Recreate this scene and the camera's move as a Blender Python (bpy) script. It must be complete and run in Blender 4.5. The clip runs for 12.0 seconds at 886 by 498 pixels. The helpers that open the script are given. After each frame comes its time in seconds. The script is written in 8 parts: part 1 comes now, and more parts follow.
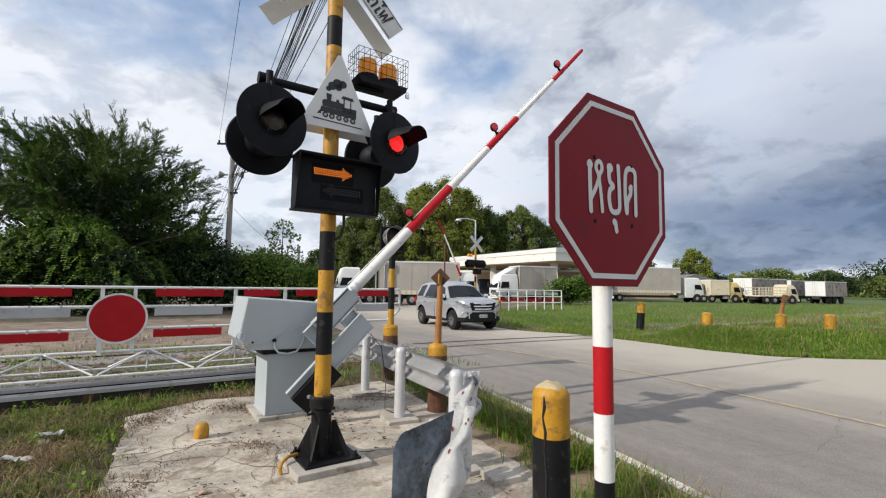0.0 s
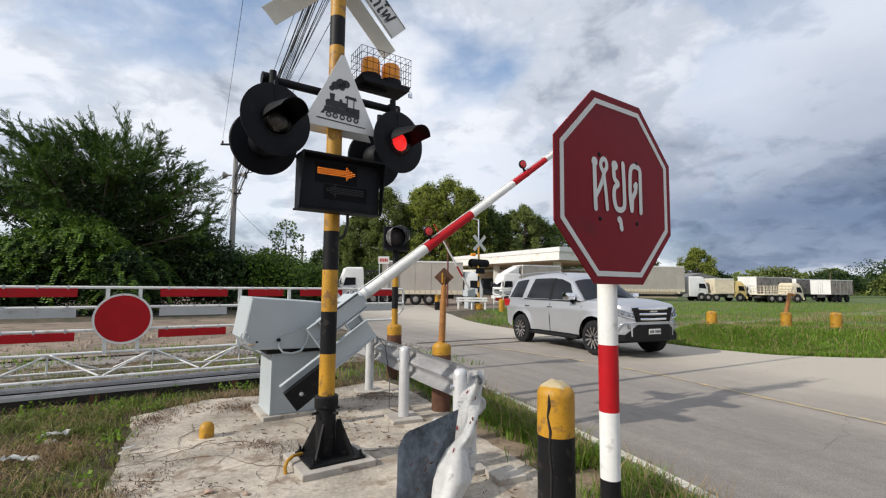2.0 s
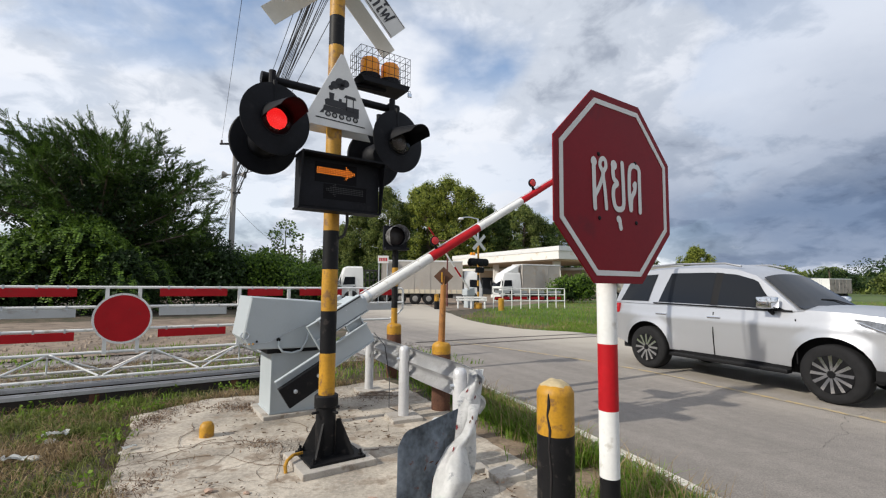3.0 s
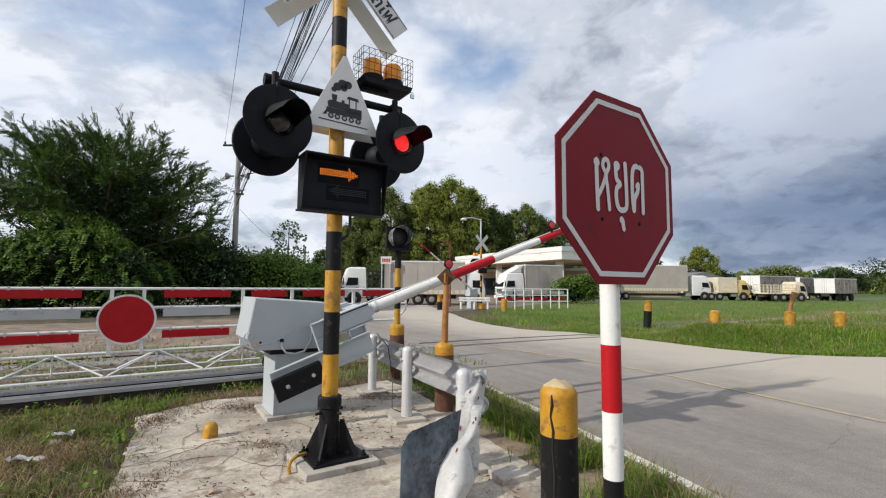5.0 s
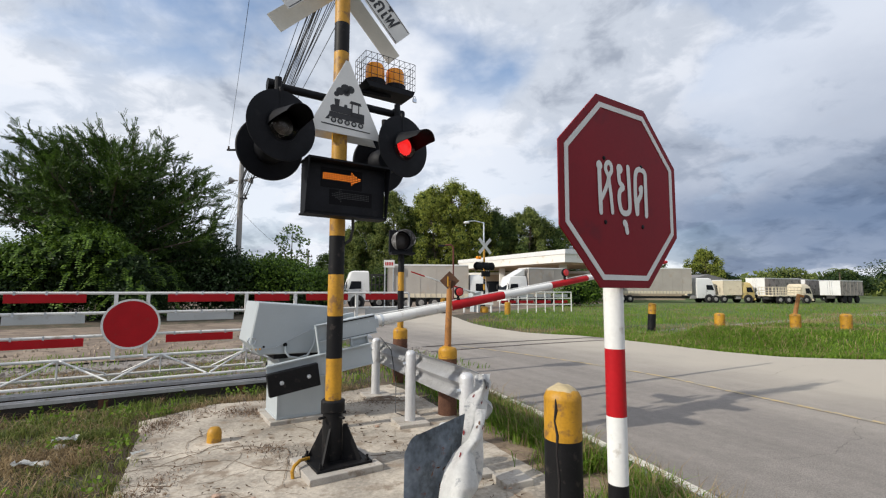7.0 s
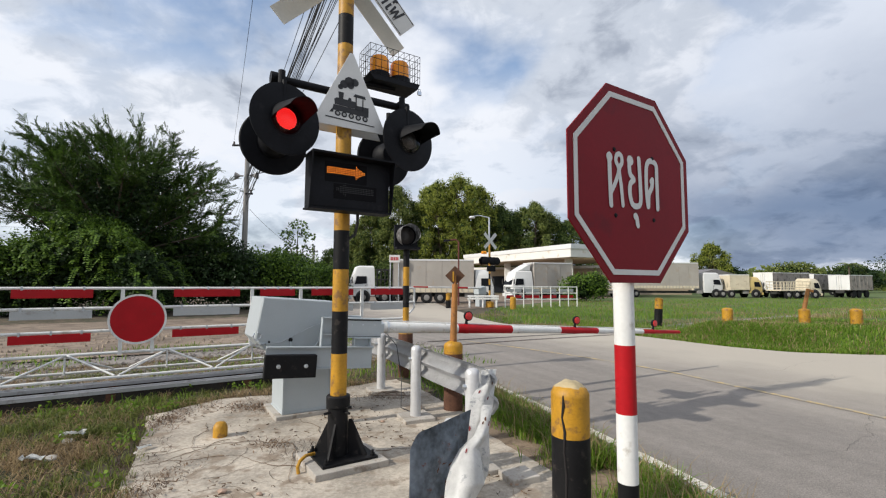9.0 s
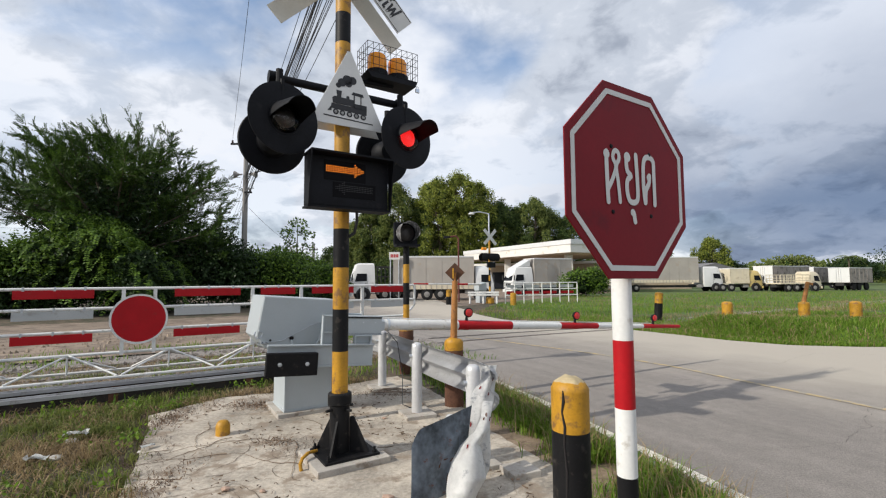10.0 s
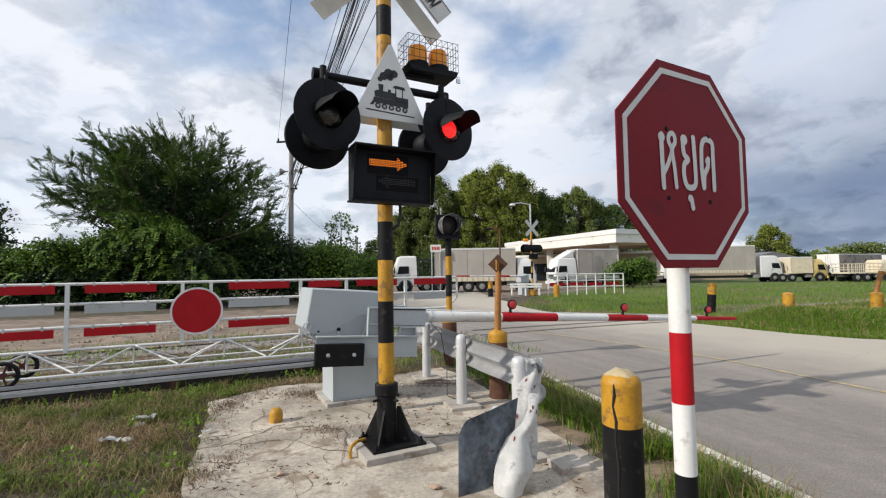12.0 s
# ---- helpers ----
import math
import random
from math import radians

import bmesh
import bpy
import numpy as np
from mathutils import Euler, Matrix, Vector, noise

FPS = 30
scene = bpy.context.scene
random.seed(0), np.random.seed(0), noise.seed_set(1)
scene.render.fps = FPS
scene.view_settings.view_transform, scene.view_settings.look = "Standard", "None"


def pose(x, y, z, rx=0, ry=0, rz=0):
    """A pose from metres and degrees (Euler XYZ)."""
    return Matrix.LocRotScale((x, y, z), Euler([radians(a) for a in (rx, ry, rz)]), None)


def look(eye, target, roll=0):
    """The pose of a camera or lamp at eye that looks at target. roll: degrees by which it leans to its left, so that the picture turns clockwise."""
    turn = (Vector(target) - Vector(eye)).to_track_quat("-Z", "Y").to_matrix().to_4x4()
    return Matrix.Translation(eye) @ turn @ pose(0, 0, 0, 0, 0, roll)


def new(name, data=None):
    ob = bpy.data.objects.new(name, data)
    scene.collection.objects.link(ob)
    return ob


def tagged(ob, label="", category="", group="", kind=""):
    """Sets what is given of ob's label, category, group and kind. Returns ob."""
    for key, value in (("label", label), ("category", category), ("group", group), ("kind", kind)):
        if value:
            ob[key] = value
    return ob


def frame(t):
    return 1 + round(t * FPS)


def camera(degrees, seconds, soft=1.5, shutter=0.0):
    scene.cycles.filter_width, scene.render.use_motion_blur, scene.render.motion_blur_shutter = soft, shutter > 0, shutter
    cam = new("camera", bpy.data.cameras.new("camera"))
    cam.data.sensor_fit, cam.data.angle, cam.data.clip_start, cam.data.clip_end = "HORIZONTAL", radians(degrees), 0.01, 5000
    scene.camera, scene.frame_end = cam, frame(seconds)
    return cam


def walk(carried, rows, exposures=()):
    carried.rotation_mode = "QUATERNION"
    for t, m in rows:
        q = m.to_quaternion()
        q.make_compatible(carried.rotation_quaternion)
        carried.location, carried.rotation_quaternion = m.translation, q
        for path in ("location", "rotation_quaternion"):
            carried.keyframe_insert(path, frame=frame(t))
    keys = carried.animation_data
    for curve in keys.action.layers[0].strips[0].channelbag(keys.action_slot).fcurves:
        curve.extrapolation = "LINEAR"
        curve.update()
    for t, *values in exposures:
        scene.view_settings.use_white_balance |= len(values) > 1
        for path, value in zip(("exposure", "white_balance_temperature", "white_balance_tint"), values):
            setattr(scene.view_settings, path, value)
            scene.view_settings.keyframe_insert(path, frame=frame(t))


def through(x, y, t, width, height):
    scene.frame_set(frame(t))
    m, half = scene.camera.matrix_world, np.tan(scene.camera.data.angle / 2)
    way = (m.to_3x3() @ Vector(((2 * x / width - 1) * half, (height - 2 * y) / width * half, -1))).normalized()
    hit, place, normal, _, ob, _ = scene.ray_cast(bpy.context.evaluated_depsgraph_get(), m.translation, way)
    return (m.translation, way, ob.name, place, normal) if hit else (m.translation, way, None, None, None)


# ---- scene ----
cam = camera(88.2, 12.0, soft=1.2)
walk(cam, [
    (0, look((0.008, -0.009, 1.479), (0.077, 9.958, 2.293), 0.80)),
    (0.5, look((0.007, -0.010, 1.478), (0.017, 9.957, 2.288), 0.72)),
    (1, look((0.005, -0.008, 1.476), (0.001, 9.959, 2.286), 0.64)),
    (1.5, look((0.001, -0.006, 1.475), (0.001, 9.960, 2.287), 0.62)),
    (2, look((0.003, -0.006, 1.475), (0.004, 9.962, 2.279), 0.61)),
    (2.5, look((0.002, -0.007, 1.477), (0.014, 9.961, 2.268), 0.57)),
    (3, look((0.002, -0.010, 1.476), (0.015, 9.959, 2.263), 0.53)),
    (5, look((0.002, -0.012, 1.478), (-0.047, 9.956, 2.278), 0.44)),
    (5.5, look((0.003, -0.013, 1.480), (-0.066, 9.953, 2.295), 0.31)),
    (6, look((0.005, -0.014, 1.480), (-0.084, 9.951, 2.313), 0.26)),
    (6.5, look((0.003, -0.014, 1.479), (-0.096, 9.949, 2.334), 0.19)),
    (7, look((0.003, -0.010, 1.481), (-0.112, 9.951, 2.353), 0.25)),
    (9, look((0.001, 0.029, 1.482), (-0.229, 9.997, 2.242), 0.21)),
    (9.5, look((0.006, 0.027, 1.485), (-0.211, 10.001, 2.170), -0.11)),
    (10, look((0.005, 0.016, 1.486), (-0.223, 9.990, 2.172), -0.37)),
    (10.5, look((-0.001, 0.010, 1.484), (-0.303, 9.981, 2.188), -0.45)),
    (11, look((-0.017, 0.007, 1.484), (-0.978, 9.938, 2.159), -0.63)),
    (11.5, look((-0.018, 0.014, 1.483), (-1.096, 9.936, 2.109), -0.75)),
    (12, look((-0.018, 0.030, 1.482), (-1.137, 9.953, 2.009), -0.82)),
])

# ---- daylight ----
SUN_WAY = Vector((0.885, 0.466, -0.635)).normalized()
sun_data = bpy.data.lights.new("sun", "SUN")
sun_data.energy, sun_data.angle, sun_data.color = 4.2, radians(0.6), (1.0, 0.94, 0.84)
sun = new("sun", sun_data)
sun.rotation_euler = SUN_WAY.to_track_quat("-Z", "Y").to_euler()
scene.view_settings.exposure = -0.05

world = bpy.data.worlds.new("world")
scene.world = world
world.use_nodes = True


def sky_world():
    nt = world.node_tree
    nt.nodes.clear()
    N = nt.nodes.new
    L = nt.links.new
    out, bg = N("ShaderNodeOutputWorld"), N("ShaderNodeBackground")
    sky = N("ShaderNodeTexSky")
    sky.sky_type, sky.sun_disc = "NISHITA", False
    sky.sun_elevation = math.asin(-SUN_WAY.z)
    sky.sun_rotation = math.atan2(-SUN_WAY.x, -SUN_WAY.y)
    dim = N("ShaderNodeVectorMath")
    dim.operation = "SCALE"
    dim.inputs["Scale"].default_value = 0.2
    L(sky.outputs[0], dim.inputs[0])
    tc = N("ShaderNodeTexCoord")
    # cloud deck: the direction flattened by its height, as on a high level layer
    sep = N("ShaderNodeSeparateXYZ")
    L(tc.outputs["Generated"], sep.inputs[0])
    up = N("ShaderNodeMath"); up.operation = "MAXIMUM"; up.inputs[1].default_value = 0.0
    L(sep.outputs[2], up.inputs[0])
    add = N("ShaderNodeMath"); add.operation = "ADD"; add.inputs[1].default_value = 0.42
    L(up.outputs[0], add.inputs[0])
    flat = N("ShaderNodeVectorMath"); flat.operation = "DIVIDE"
    comb = N("ShaderNodeCombineXYZ")
    for i in range(3):
        L(add.outputs[0], comb.inputs[i])
    L(tc.outputs["Generated"], flat.inputs[0]); L(comb.outputs[0], flat.inputs[1])

    def fbm(scale, detail, rough, shift, dist=0.0):
        mp = N("ShaderNodeMapping"); mp.inputs["Location"].default_value = shift
        L(flat.outputs[0], mp.inputs[0])
        n = N("ShaderNodeTexNoise")
        n.inputs["Scale"].default_value, n.inputs["Detail"].default_value = scale, detail
        n.inputs["Roughness"].default_value, n.inputs["Distortion"].default_value = rough, dist
        L(mp.outputs[0], n.inputs["Vector"])
        return n.outputs["Fac"]

    def ramp(src, stops):
        r = N("ShaderNodeValToRGB")
        r.color_ramp.interpolation = "EASE"
        e = r.color_ramp.elements
        e[0].position, e[0].color = stops[0][0], (*stops[0][1], 1)
        e[1].position, e[1].color = stops[-1][0], (*stops[-1][1], 1)
        for p, c in stops[1:-1]:
            k = e.new(p); k.color = (*c, 1)
        L(src, r.inputs[0])
        return r.outputs[0]

    cover = ramp(fbm(2.2, 9, 0.5, (3.1, 0.4, 0.0), 0.1), [(0.31, (0, 0, 0)), (0.53, (1, 1, 1))])
    # broad masses with billows and fine curls on them
    mass = N("ShaderNodeMath"); mass.operation = "MULTIPLY_ADD"; mass.inputs[1].default_value = 0.62
    curl = N("ShaderNodeMath"); curl.operation = "MULTIPLY"; curl.inputs[1].default_value = 0.38
    L(fbm(2.7, 10, 0.52, (0.6, 5.2, 1.0), 0.15), mass.inputs[0])
    L(fbm(8.5, 10, 0.58, (2.2, 1.4, 3.0), 0.35), curl.inputs[0])
    L(curl.outputs[0], mass.inputs[2])
    shade = ramp(mass.outputs[0], [(0.35, (0.40, 0.45, 0.545)), (0.455, (0.67, 0.725, 0.82)), (0.545, (0.92, 0.955, 1.03))])
    # heavier cloud towards the east, where a long bank of rain stands low over the land
    dot = N("ShaderNodeVectorMath"); dot.operation = "DOT_PRODUCT"
    dot.inputs[1].default_value = (0.80, 0.60, 0.0)
    L(tc.outputs["Generated"], dot.inputs[0])
    east = ramp(dot.outputs["Value"], [(0.60, (0, 0, 0)), (0.97, (1, 1, 1))])
    wob = N("ShaderNodeMath"); wob.operation = "MULTIPLY_ADD"; wob.inputs[1].default_value, wob.inputs[2].default_value = 0.22, -0.11
    L(fbm(2.2, 6, 0.6, (9.0, 2.0, 0.0)), wob.inputs[0])
    rise = N("ShaderNodeMath"); rise.operation = "ADD"
    L(sep.outputs[2], rise.inputs[0]); L(wob.outputs[0], rise.inputs[1])
    belt = ramp(rise.outputs[0], [(0.012, (0, 0, 0)), (0.04, (0.85, 0.85, 0.85)), (0.12, (1, 1, 1)), (0.26, (0.58, 0.58, 0.58)), (0.44, (0.18, 0.18, 0.18))])
    both = N("ShaderNodeMath"); both.operation = "MULTIPLY"
    L(east, both.inputs[0]); L(belt, both.inputs[1])
    bank = both.outputs[0]
    heavy = N("ShaderNodeMixRGB"); heavy.blend_type = "MULTIPLY"
    heavy.inputs[2].default_value = (0.23, 0.30, 0.42, 1)
    L(bank, heavy.inputs[0]); L(shade, heavy.inputs[1])
    most = N("ShaderNodeMath"); most.operation = "MAXIMUM"
    L(cover, most.inputs[0]); L(east, most.inputs[1])
    # haze whitens the low sky
    haze = ramp(sep.outputs[2], [(0.0, (0.8, 0.8, 0.8)), (0.33, (0.9, 0.9, 0.9)), (0.47, (0, 0, 0))])
    m2 = N("ShaderNodeMath"); m2.operation = "MAXIMUM"
    L(most.outputs[0], m2.inputs[0]); L(haze, m2.inputs[1])
    mix = N("ShaderNodeMixRGB")
    L(m2.outputs[0], mix.inputs[0]); L(dim.outputs[0], mix.inputs[1]); L(heavy.outputs[0], mix.inputs[2])
    L(mix.outputs[0], bg.inputs[0])
    bg.inputs[1].default_value = 1.0
    L(bg.outputs[0], out.inputs[0])


sky_world()

# ---- materials ----
MATS = {}


def mat(name, col, rough=0.6, metal=0.0, var=0.18, scale=3.0, grain=40.0, bump=0.15, dirt=None, dirt_at=0.62, glow=None, spec=0.5, island=0.0):
    """A surface with variation at two scales, fine relief and, where given, stains or worn spots of a second colour."""
    if name in MATS:
        return MATS[name]
    m = bpy.data.materials.new(name)
    m.use_nodes = True
    nt = m.node_tree
    N, L = nt.nodes.new, nt.links.new
    b = nt.nodes["Principled BSDF"]
    tc = N("ShaderNodeTexCoord")
    n1, n2 = N("ShaderNodeTexNoise"), N("ShaderNodeTexNoise")
    for n, s, d in ((n1, scale, 6), (n2, grain, 3)):
        n.inputs["Scale"].default_value, n.inputs["Detail"].default_value = s, d
        L(tc.outputs["Object"], n.inputs["Vector"])
    add = N("ShaderNodeMath"); add.operation = "ADD"
    half = N("ShaderNodeMath"); half.operation = "MULTIPLY"; half.inputs[1].default_value = 0.5
    L(n2.outputs["Fac"], half.inputs[0])
    L(n1.outputs["Fac"], add.inputs[0]); L(half.outputs[0], add.inputs[1])
    ramp = N("ShaderNodeValToRGB")
    e = ramp.color_ramp.elements
    e[0].position, e[0].color = 0.5, (*[max(0.0, c * (1 - var)) for c in col], 1)
    e[1].position, e[1].color = 1.0, (*[min(1.0, c * (1 + var)) for c in col], 1)
    L(add.outputs[0], ramp.inputs[0])
    last = ramp.outputs[0]
    if island:
        g = N("ShaderNodeNewGeometry")
        hsv = N("ShaderNodeHueSaturation")
        mr = N("ShaderNodeMapRange")
        mr.inputs["To Min"].default_value, mr.inputs["To Max"].default_value = 1 - island, 1 + island
        L(g.outputs["Random Per Island"], mr.inputs["Value"])
        L(mr.outputs[0], hsv.inputs["Value"]); L(last, hsv.inputs["Color"])
        last = hsv.outputs[0]
    if dirt:
        n3 = N("ShaderNodeTexNoise")
        n3.inputs["Scale"].default_value, n3.inputs["Detail"].default_value, n3.inputs["Roughness"].default_value = scale * 2.3, 8, 0.65
        L(tc.outputs["Object"], n3.inputs["Vector"])
        r3 = N("ShaderNodeValToRGB")
        r3.color_ramp.elements[0].position, r3.color_ramp.elements[1].position = dirt_at - 0.05, dirt_at + 0.05
        L(n3.outputs["Fac"], r3.inputs[0])
        mx = N("ShaderNodeMixRGB"); mx.inputs[2].default_value = (*dirt, 1)
        L(r3.outputs[0], mx.inputs[0]); L(last, mx.inputs[1])
        last = mx.outputs[0]
    L(last, b.inputs["Base Color"])
    b.inputs["Roughness"].default_value, b.inputs["Metallic"].default_value = rough, metal
    b.inputs["Specular IOR Level"].default_value = spec
    if bump:
        bp = N("ShaderNodeBump"); bp.inputs["Strength"].default_value, bp.inputs["Distance"].default_value = bump, 0.01
        L(add.outputs[0], bp.inputs["Height"]); L(bp.outputs[0], b.inputs["Normal"])
    if glow:
        b.inputs["Emission Color"].default_value, b.inputs["Emission Strength"].default_value = (*glow[:3], 1), glow[3]
    MATS[name] = m
    return m


def leaf_mat(name, dark, light, through=0.3):
    m = bpy.data.materials.new(name)
    m.use_nodes = True
    nt = m.node_tree
    N, L = nt.nodes.new, nt.links.new
    b, out = nt.nodes["Principled BSDF"], nt.nodes["Material Output"]
    g = N("ShaderNodeNewGeometry")
    r = N("ShaderNodeValToRGB")
    r.color_ramp.elements[0].color, r.color_ramp.elements[1].color = (*dark, 1), (*light, 1)
    L(g.outputs["Random Per Island"], r.inputs[0])
    tc, n = N("ShaderNodeTexCoord"), N("ShaderNodeTexNoise")
    n.inputs["Scale"].default_value = 0.7
    L(tc.outputs["Object"], n.inputs["Vector"])
    mr = N("ShaderNodeMapRange"); mr.inputs["To Min"].default_value, mr.inputs["To Max"].default_value = 0.6, 1.4
    L(n.outputs["Fac"], mr.inputs["Value"])
    hsv = N("ShaderNodeHueSaturation")
    L(mr.outputs[0], hsv.inputs["Value"]); L(r.outputs[0], hsv.inputs["Color"])
    L(hsv.outputs[0], b.inputs["Base Color"])
    b.inputs["Roughness"].default_value = 0.55
    b.inputs["Specular IOR Level"].default_value = 0.3
    t = N("ShaderNodeBsdfTranslucent"); L(hsv.outputs[0], t.inputs[0])
    mx = N("ShaderNodeMixShader"); mx.inputs[0].default_value = through
    L(b.outputs[0], mx.inputs[1]); L(t.outputs[0], mx.inputs[2]); L(mx.outputs[0], out.inputs[0])
    MATS[name] = m
    return m


CONCRETE = mat("concrete", (0.385, 0.34, 0.28), 0.9, 0, 0.52, 1.9, 38, 1.0, (0.25, 0.20, 0.15), 0.57)
PLINTH = mat("plinth_concrete", (0.38, 0.35, 0.31), 0.9, 0, 0.22, 4, 70, 0.4, (0.24, 0.20, 0.16), 0.6)
YELLOW = mat("yellow_paint", (0.42, 0.212, 0.010), 0.55, 0, 0.28, 5, 60, 0.18, (0.20, 0.10, 0.03), 0.585)
BLACK = mat("black_paint", (0.007, 0.007, 0.008), 0.55, 0, 0.3, 6, 60, 0.15, (0.035, 0.03, 0.027), 0.62, spec=0.2)
WHITE = mat("white_paint", (0.68, 0.68, 0.66), 0.5, 0, 0.10, 4, 60, 0.12, (0.42, 0.39, 0.34), 0.63)
RED = mat("red_paint", (0.385, 0.008, 0.013), 0.5, 0, 0.14, 5, 60, 0.08, (0.30, 0.02, 0.02), 0.66, spec=0.2)
SIGN_RED = mat("sign_red", (0.175, 0.004, 0.010), 0.55, 0, 0.12, 3, 90, 0.05, (0.13, 0.006, 0.012), 0.62, spec=0.2)
SIGN_WHITE = mat("sign_white", (0.60, 0.60, 0.58), 0.5, 0, 0.06, 8, 90, 0.05)
STEEL_GREY = mat("grey_enamel", (0.40, 0.44, 0.46), 0.42, 0, 0.05, 3, 80, 0.05, (0.33, 0.34, 0.33), 0.72)
GALV = mat("galvanised", (0.52, 0.55, 0.58), 0.42, 0.7, 0.2, 5, 40, 0.12, (0.36, 0.36, 0.36), 0.62)
BARE = mat("bare_metal", (0.21, 0.245, 0.29), 0.42, 0.5, 0.6, 5, 30, 0.15, (0.22, 0.06, 0.03), 0.66)
RAIL_PAINT = mat("silver_paint", (0.57, 0.57, 0.575), 0.38, 0.25, 0.12, 4, 40, 0.15, (0.42, 0.42, 0.42), 0.66)
RUST = mat("rust", (0.11, 0.05, 0.03), 0.9, 0.2, 0.4, 8, 60, 0.3)
ORANGE_POST = mat("weathered_orange_paint", (0.32, 0.135, 0.03), 0.65, 0, 0.3, 7, 60, 0.25, (0.16, 0.07, 0.03), 0.6)
DARK = mat("dark_housing", (0.006, 0.0065, 0.009), 0.6, 0.0, 0.4, 6, 60, 0.06, (0.012, 0.012, 0.014), 0.62, spec=0.18)
AMBER = mat("amber_lens", (0.85, 0.30, 0.01), 0.25, 0, 0.15, 9, 60, 0.05)
TYRE = mat("tyre_rubber", (0.013, 0.013, 0.014), 0.85, 0, 0.3, 8, 80, 0.2, spec=0.25)
CHROME = mat("chrome", (0.75, 0.76, 0.78), 0.12, 1.0, 0.05, 4, 40, 0.0)
WIRE = mat("black_cable", (0.02, 0.02, 0.022), 0.6, 0, 0.2, 4, 40, 0)

# ---- mesh helpers ----
A = radians(34)          # the tracks, the gate and the barrier lie along this bearing
ALONG, AWAY = Vector((math.cos(A), math.sin(A), 0)), Vector((-math.sin(A), math.cos(A), 0))


def part(name, bm, material, parent=None, label="", smooth=False):
    me = bpy.data.meshes.new(name)
    bmesh.ops.recalc_face_normals(bm, faces=bm.faces)
    bm.to_mesh(me)
    bm.free()
    for m in (material if isinstance(material, (list, tuple)) else (material,)):
        me.materials.append(m)
    ob = new(name, me)
    if parent:
        ob.parent = parent
    if label:
        ob["label"] = label
    return soften(ob) if smooth else ob


def soften(ob, deg=40):
    """Smooth shading but for edges sharper than deg."""
    bm = bmesh.new()
    bm.from_mesh(ob.data)
    for f in bm.faces:
        f.smooth = True
    for e in bm.edges:
        e.smooth = len(e.link_faces) == 2 and e.calc_face_angle(0) < radians(deg)
    bm.to_mesh(ob.data)
    bm.free()
    return ob


def thing(name, m, label, category, group="", kind=""):
    ob = new(name)
    ob.empty_display_size = 0.1
    ob.matrix_basis = m
    return tagged(ob, label, category, group, kind)


def box(bm, x0, x1, y0, y1, z0, z1, bevel=0.0, m=None, mi=0):
    v = [bm.verts.new((x, y, z)) for x in (x0, x1) for y in (y0, y1) for z in (z0, z1)]
    fs = [bm.faces.new([v[i] for i in f]) for f in ((0, 1, 3, 2), (4, 6, 7, 5), (0, 4, 5, 1), (2, 3, 7, 6), (0, 2, 6, 4), (1, 5, 7, 3))]
    for f in fs:
        f.material_index = mi
    if bevel:
        es = list({e for f in fs for e in f.edges})
        r = bmesh.ops.bevel(bm, geom=es, offset=bevel, segments=2, affect="EDGES", profile=0.6)
        v = list({w for f in r["faces"] for w in f.verts} | {w for w in v if w.is_valid})
        for f in r["faces"]:
            f.material_index = mi
    if m is not None:
        bmesh.ops.transform(bm, matrix=m, verts=v)
    return v


def rod(bm, a, b, r0, r1=None, seg=12, caps=True, mi=0):
    a, b = Vector(a), Vector(b)
    r1 = r0 if r1 is None else r1
    q = (b - a).to_track_quat("Z", "Y").to_matrix()
    rings = []
    for c, r in ((a, r0), (b, r1)):
        rings.append([bm.verts.new(c + q @ Vector((r * math.cos(2 * math.pi * i / seg), r * math.sin(2 * math.pi * i / seg), 0))) for i in range(seg)])
    fs = [bm.faces.new((rings[0][i], rings[0][(i + 1) % seg], rings[1][(i + 1) % seg], rings[1][i])) for i in range(seg)]
    if caps:
        fs += [bm.faces.new(rings[0][::-1]), bm.faces.new(rings[1])]
    for f in fs:
        f.material_index = mi
    return fs


def tube(bm, pts, r, seg=8):
    """A bent tube through pts; r: one radius or one a point."""
    pts = [Vector(p) for p in pts]
    rs = r if isinstance(r, (list, tuple)) else [r] * len(pts)
    prev, nrm = None, None
    for i, p in enumerate(pts):
        d = (pts[min(i + 1, len(pts) - 1)] - pts[max(i - 1, 0)]).normalized()
        if nrm is None:
            nrm = d.orthogonal().normalized()
        nrm = (nrm - d * nrm.dot(d)).normalized()
        bi = d.cross(nrm)
        ring = [bm.verts.new(p + rs[i] * (math.cos(2 * math.pi * k / seg) * nrm + math.sin(2 * math.pi * k / seg) * bi)) for k in range(seg)]
        if prev:
            for k in range(seg):
                bm.faces.new((prev[k], prev[(k + 1) % seg], ring[(k + 1) % seg], ring[k]))
        else:
            bm.faces.new(ring[::-1])
        prev = ring
    bm.faces.new(prev)


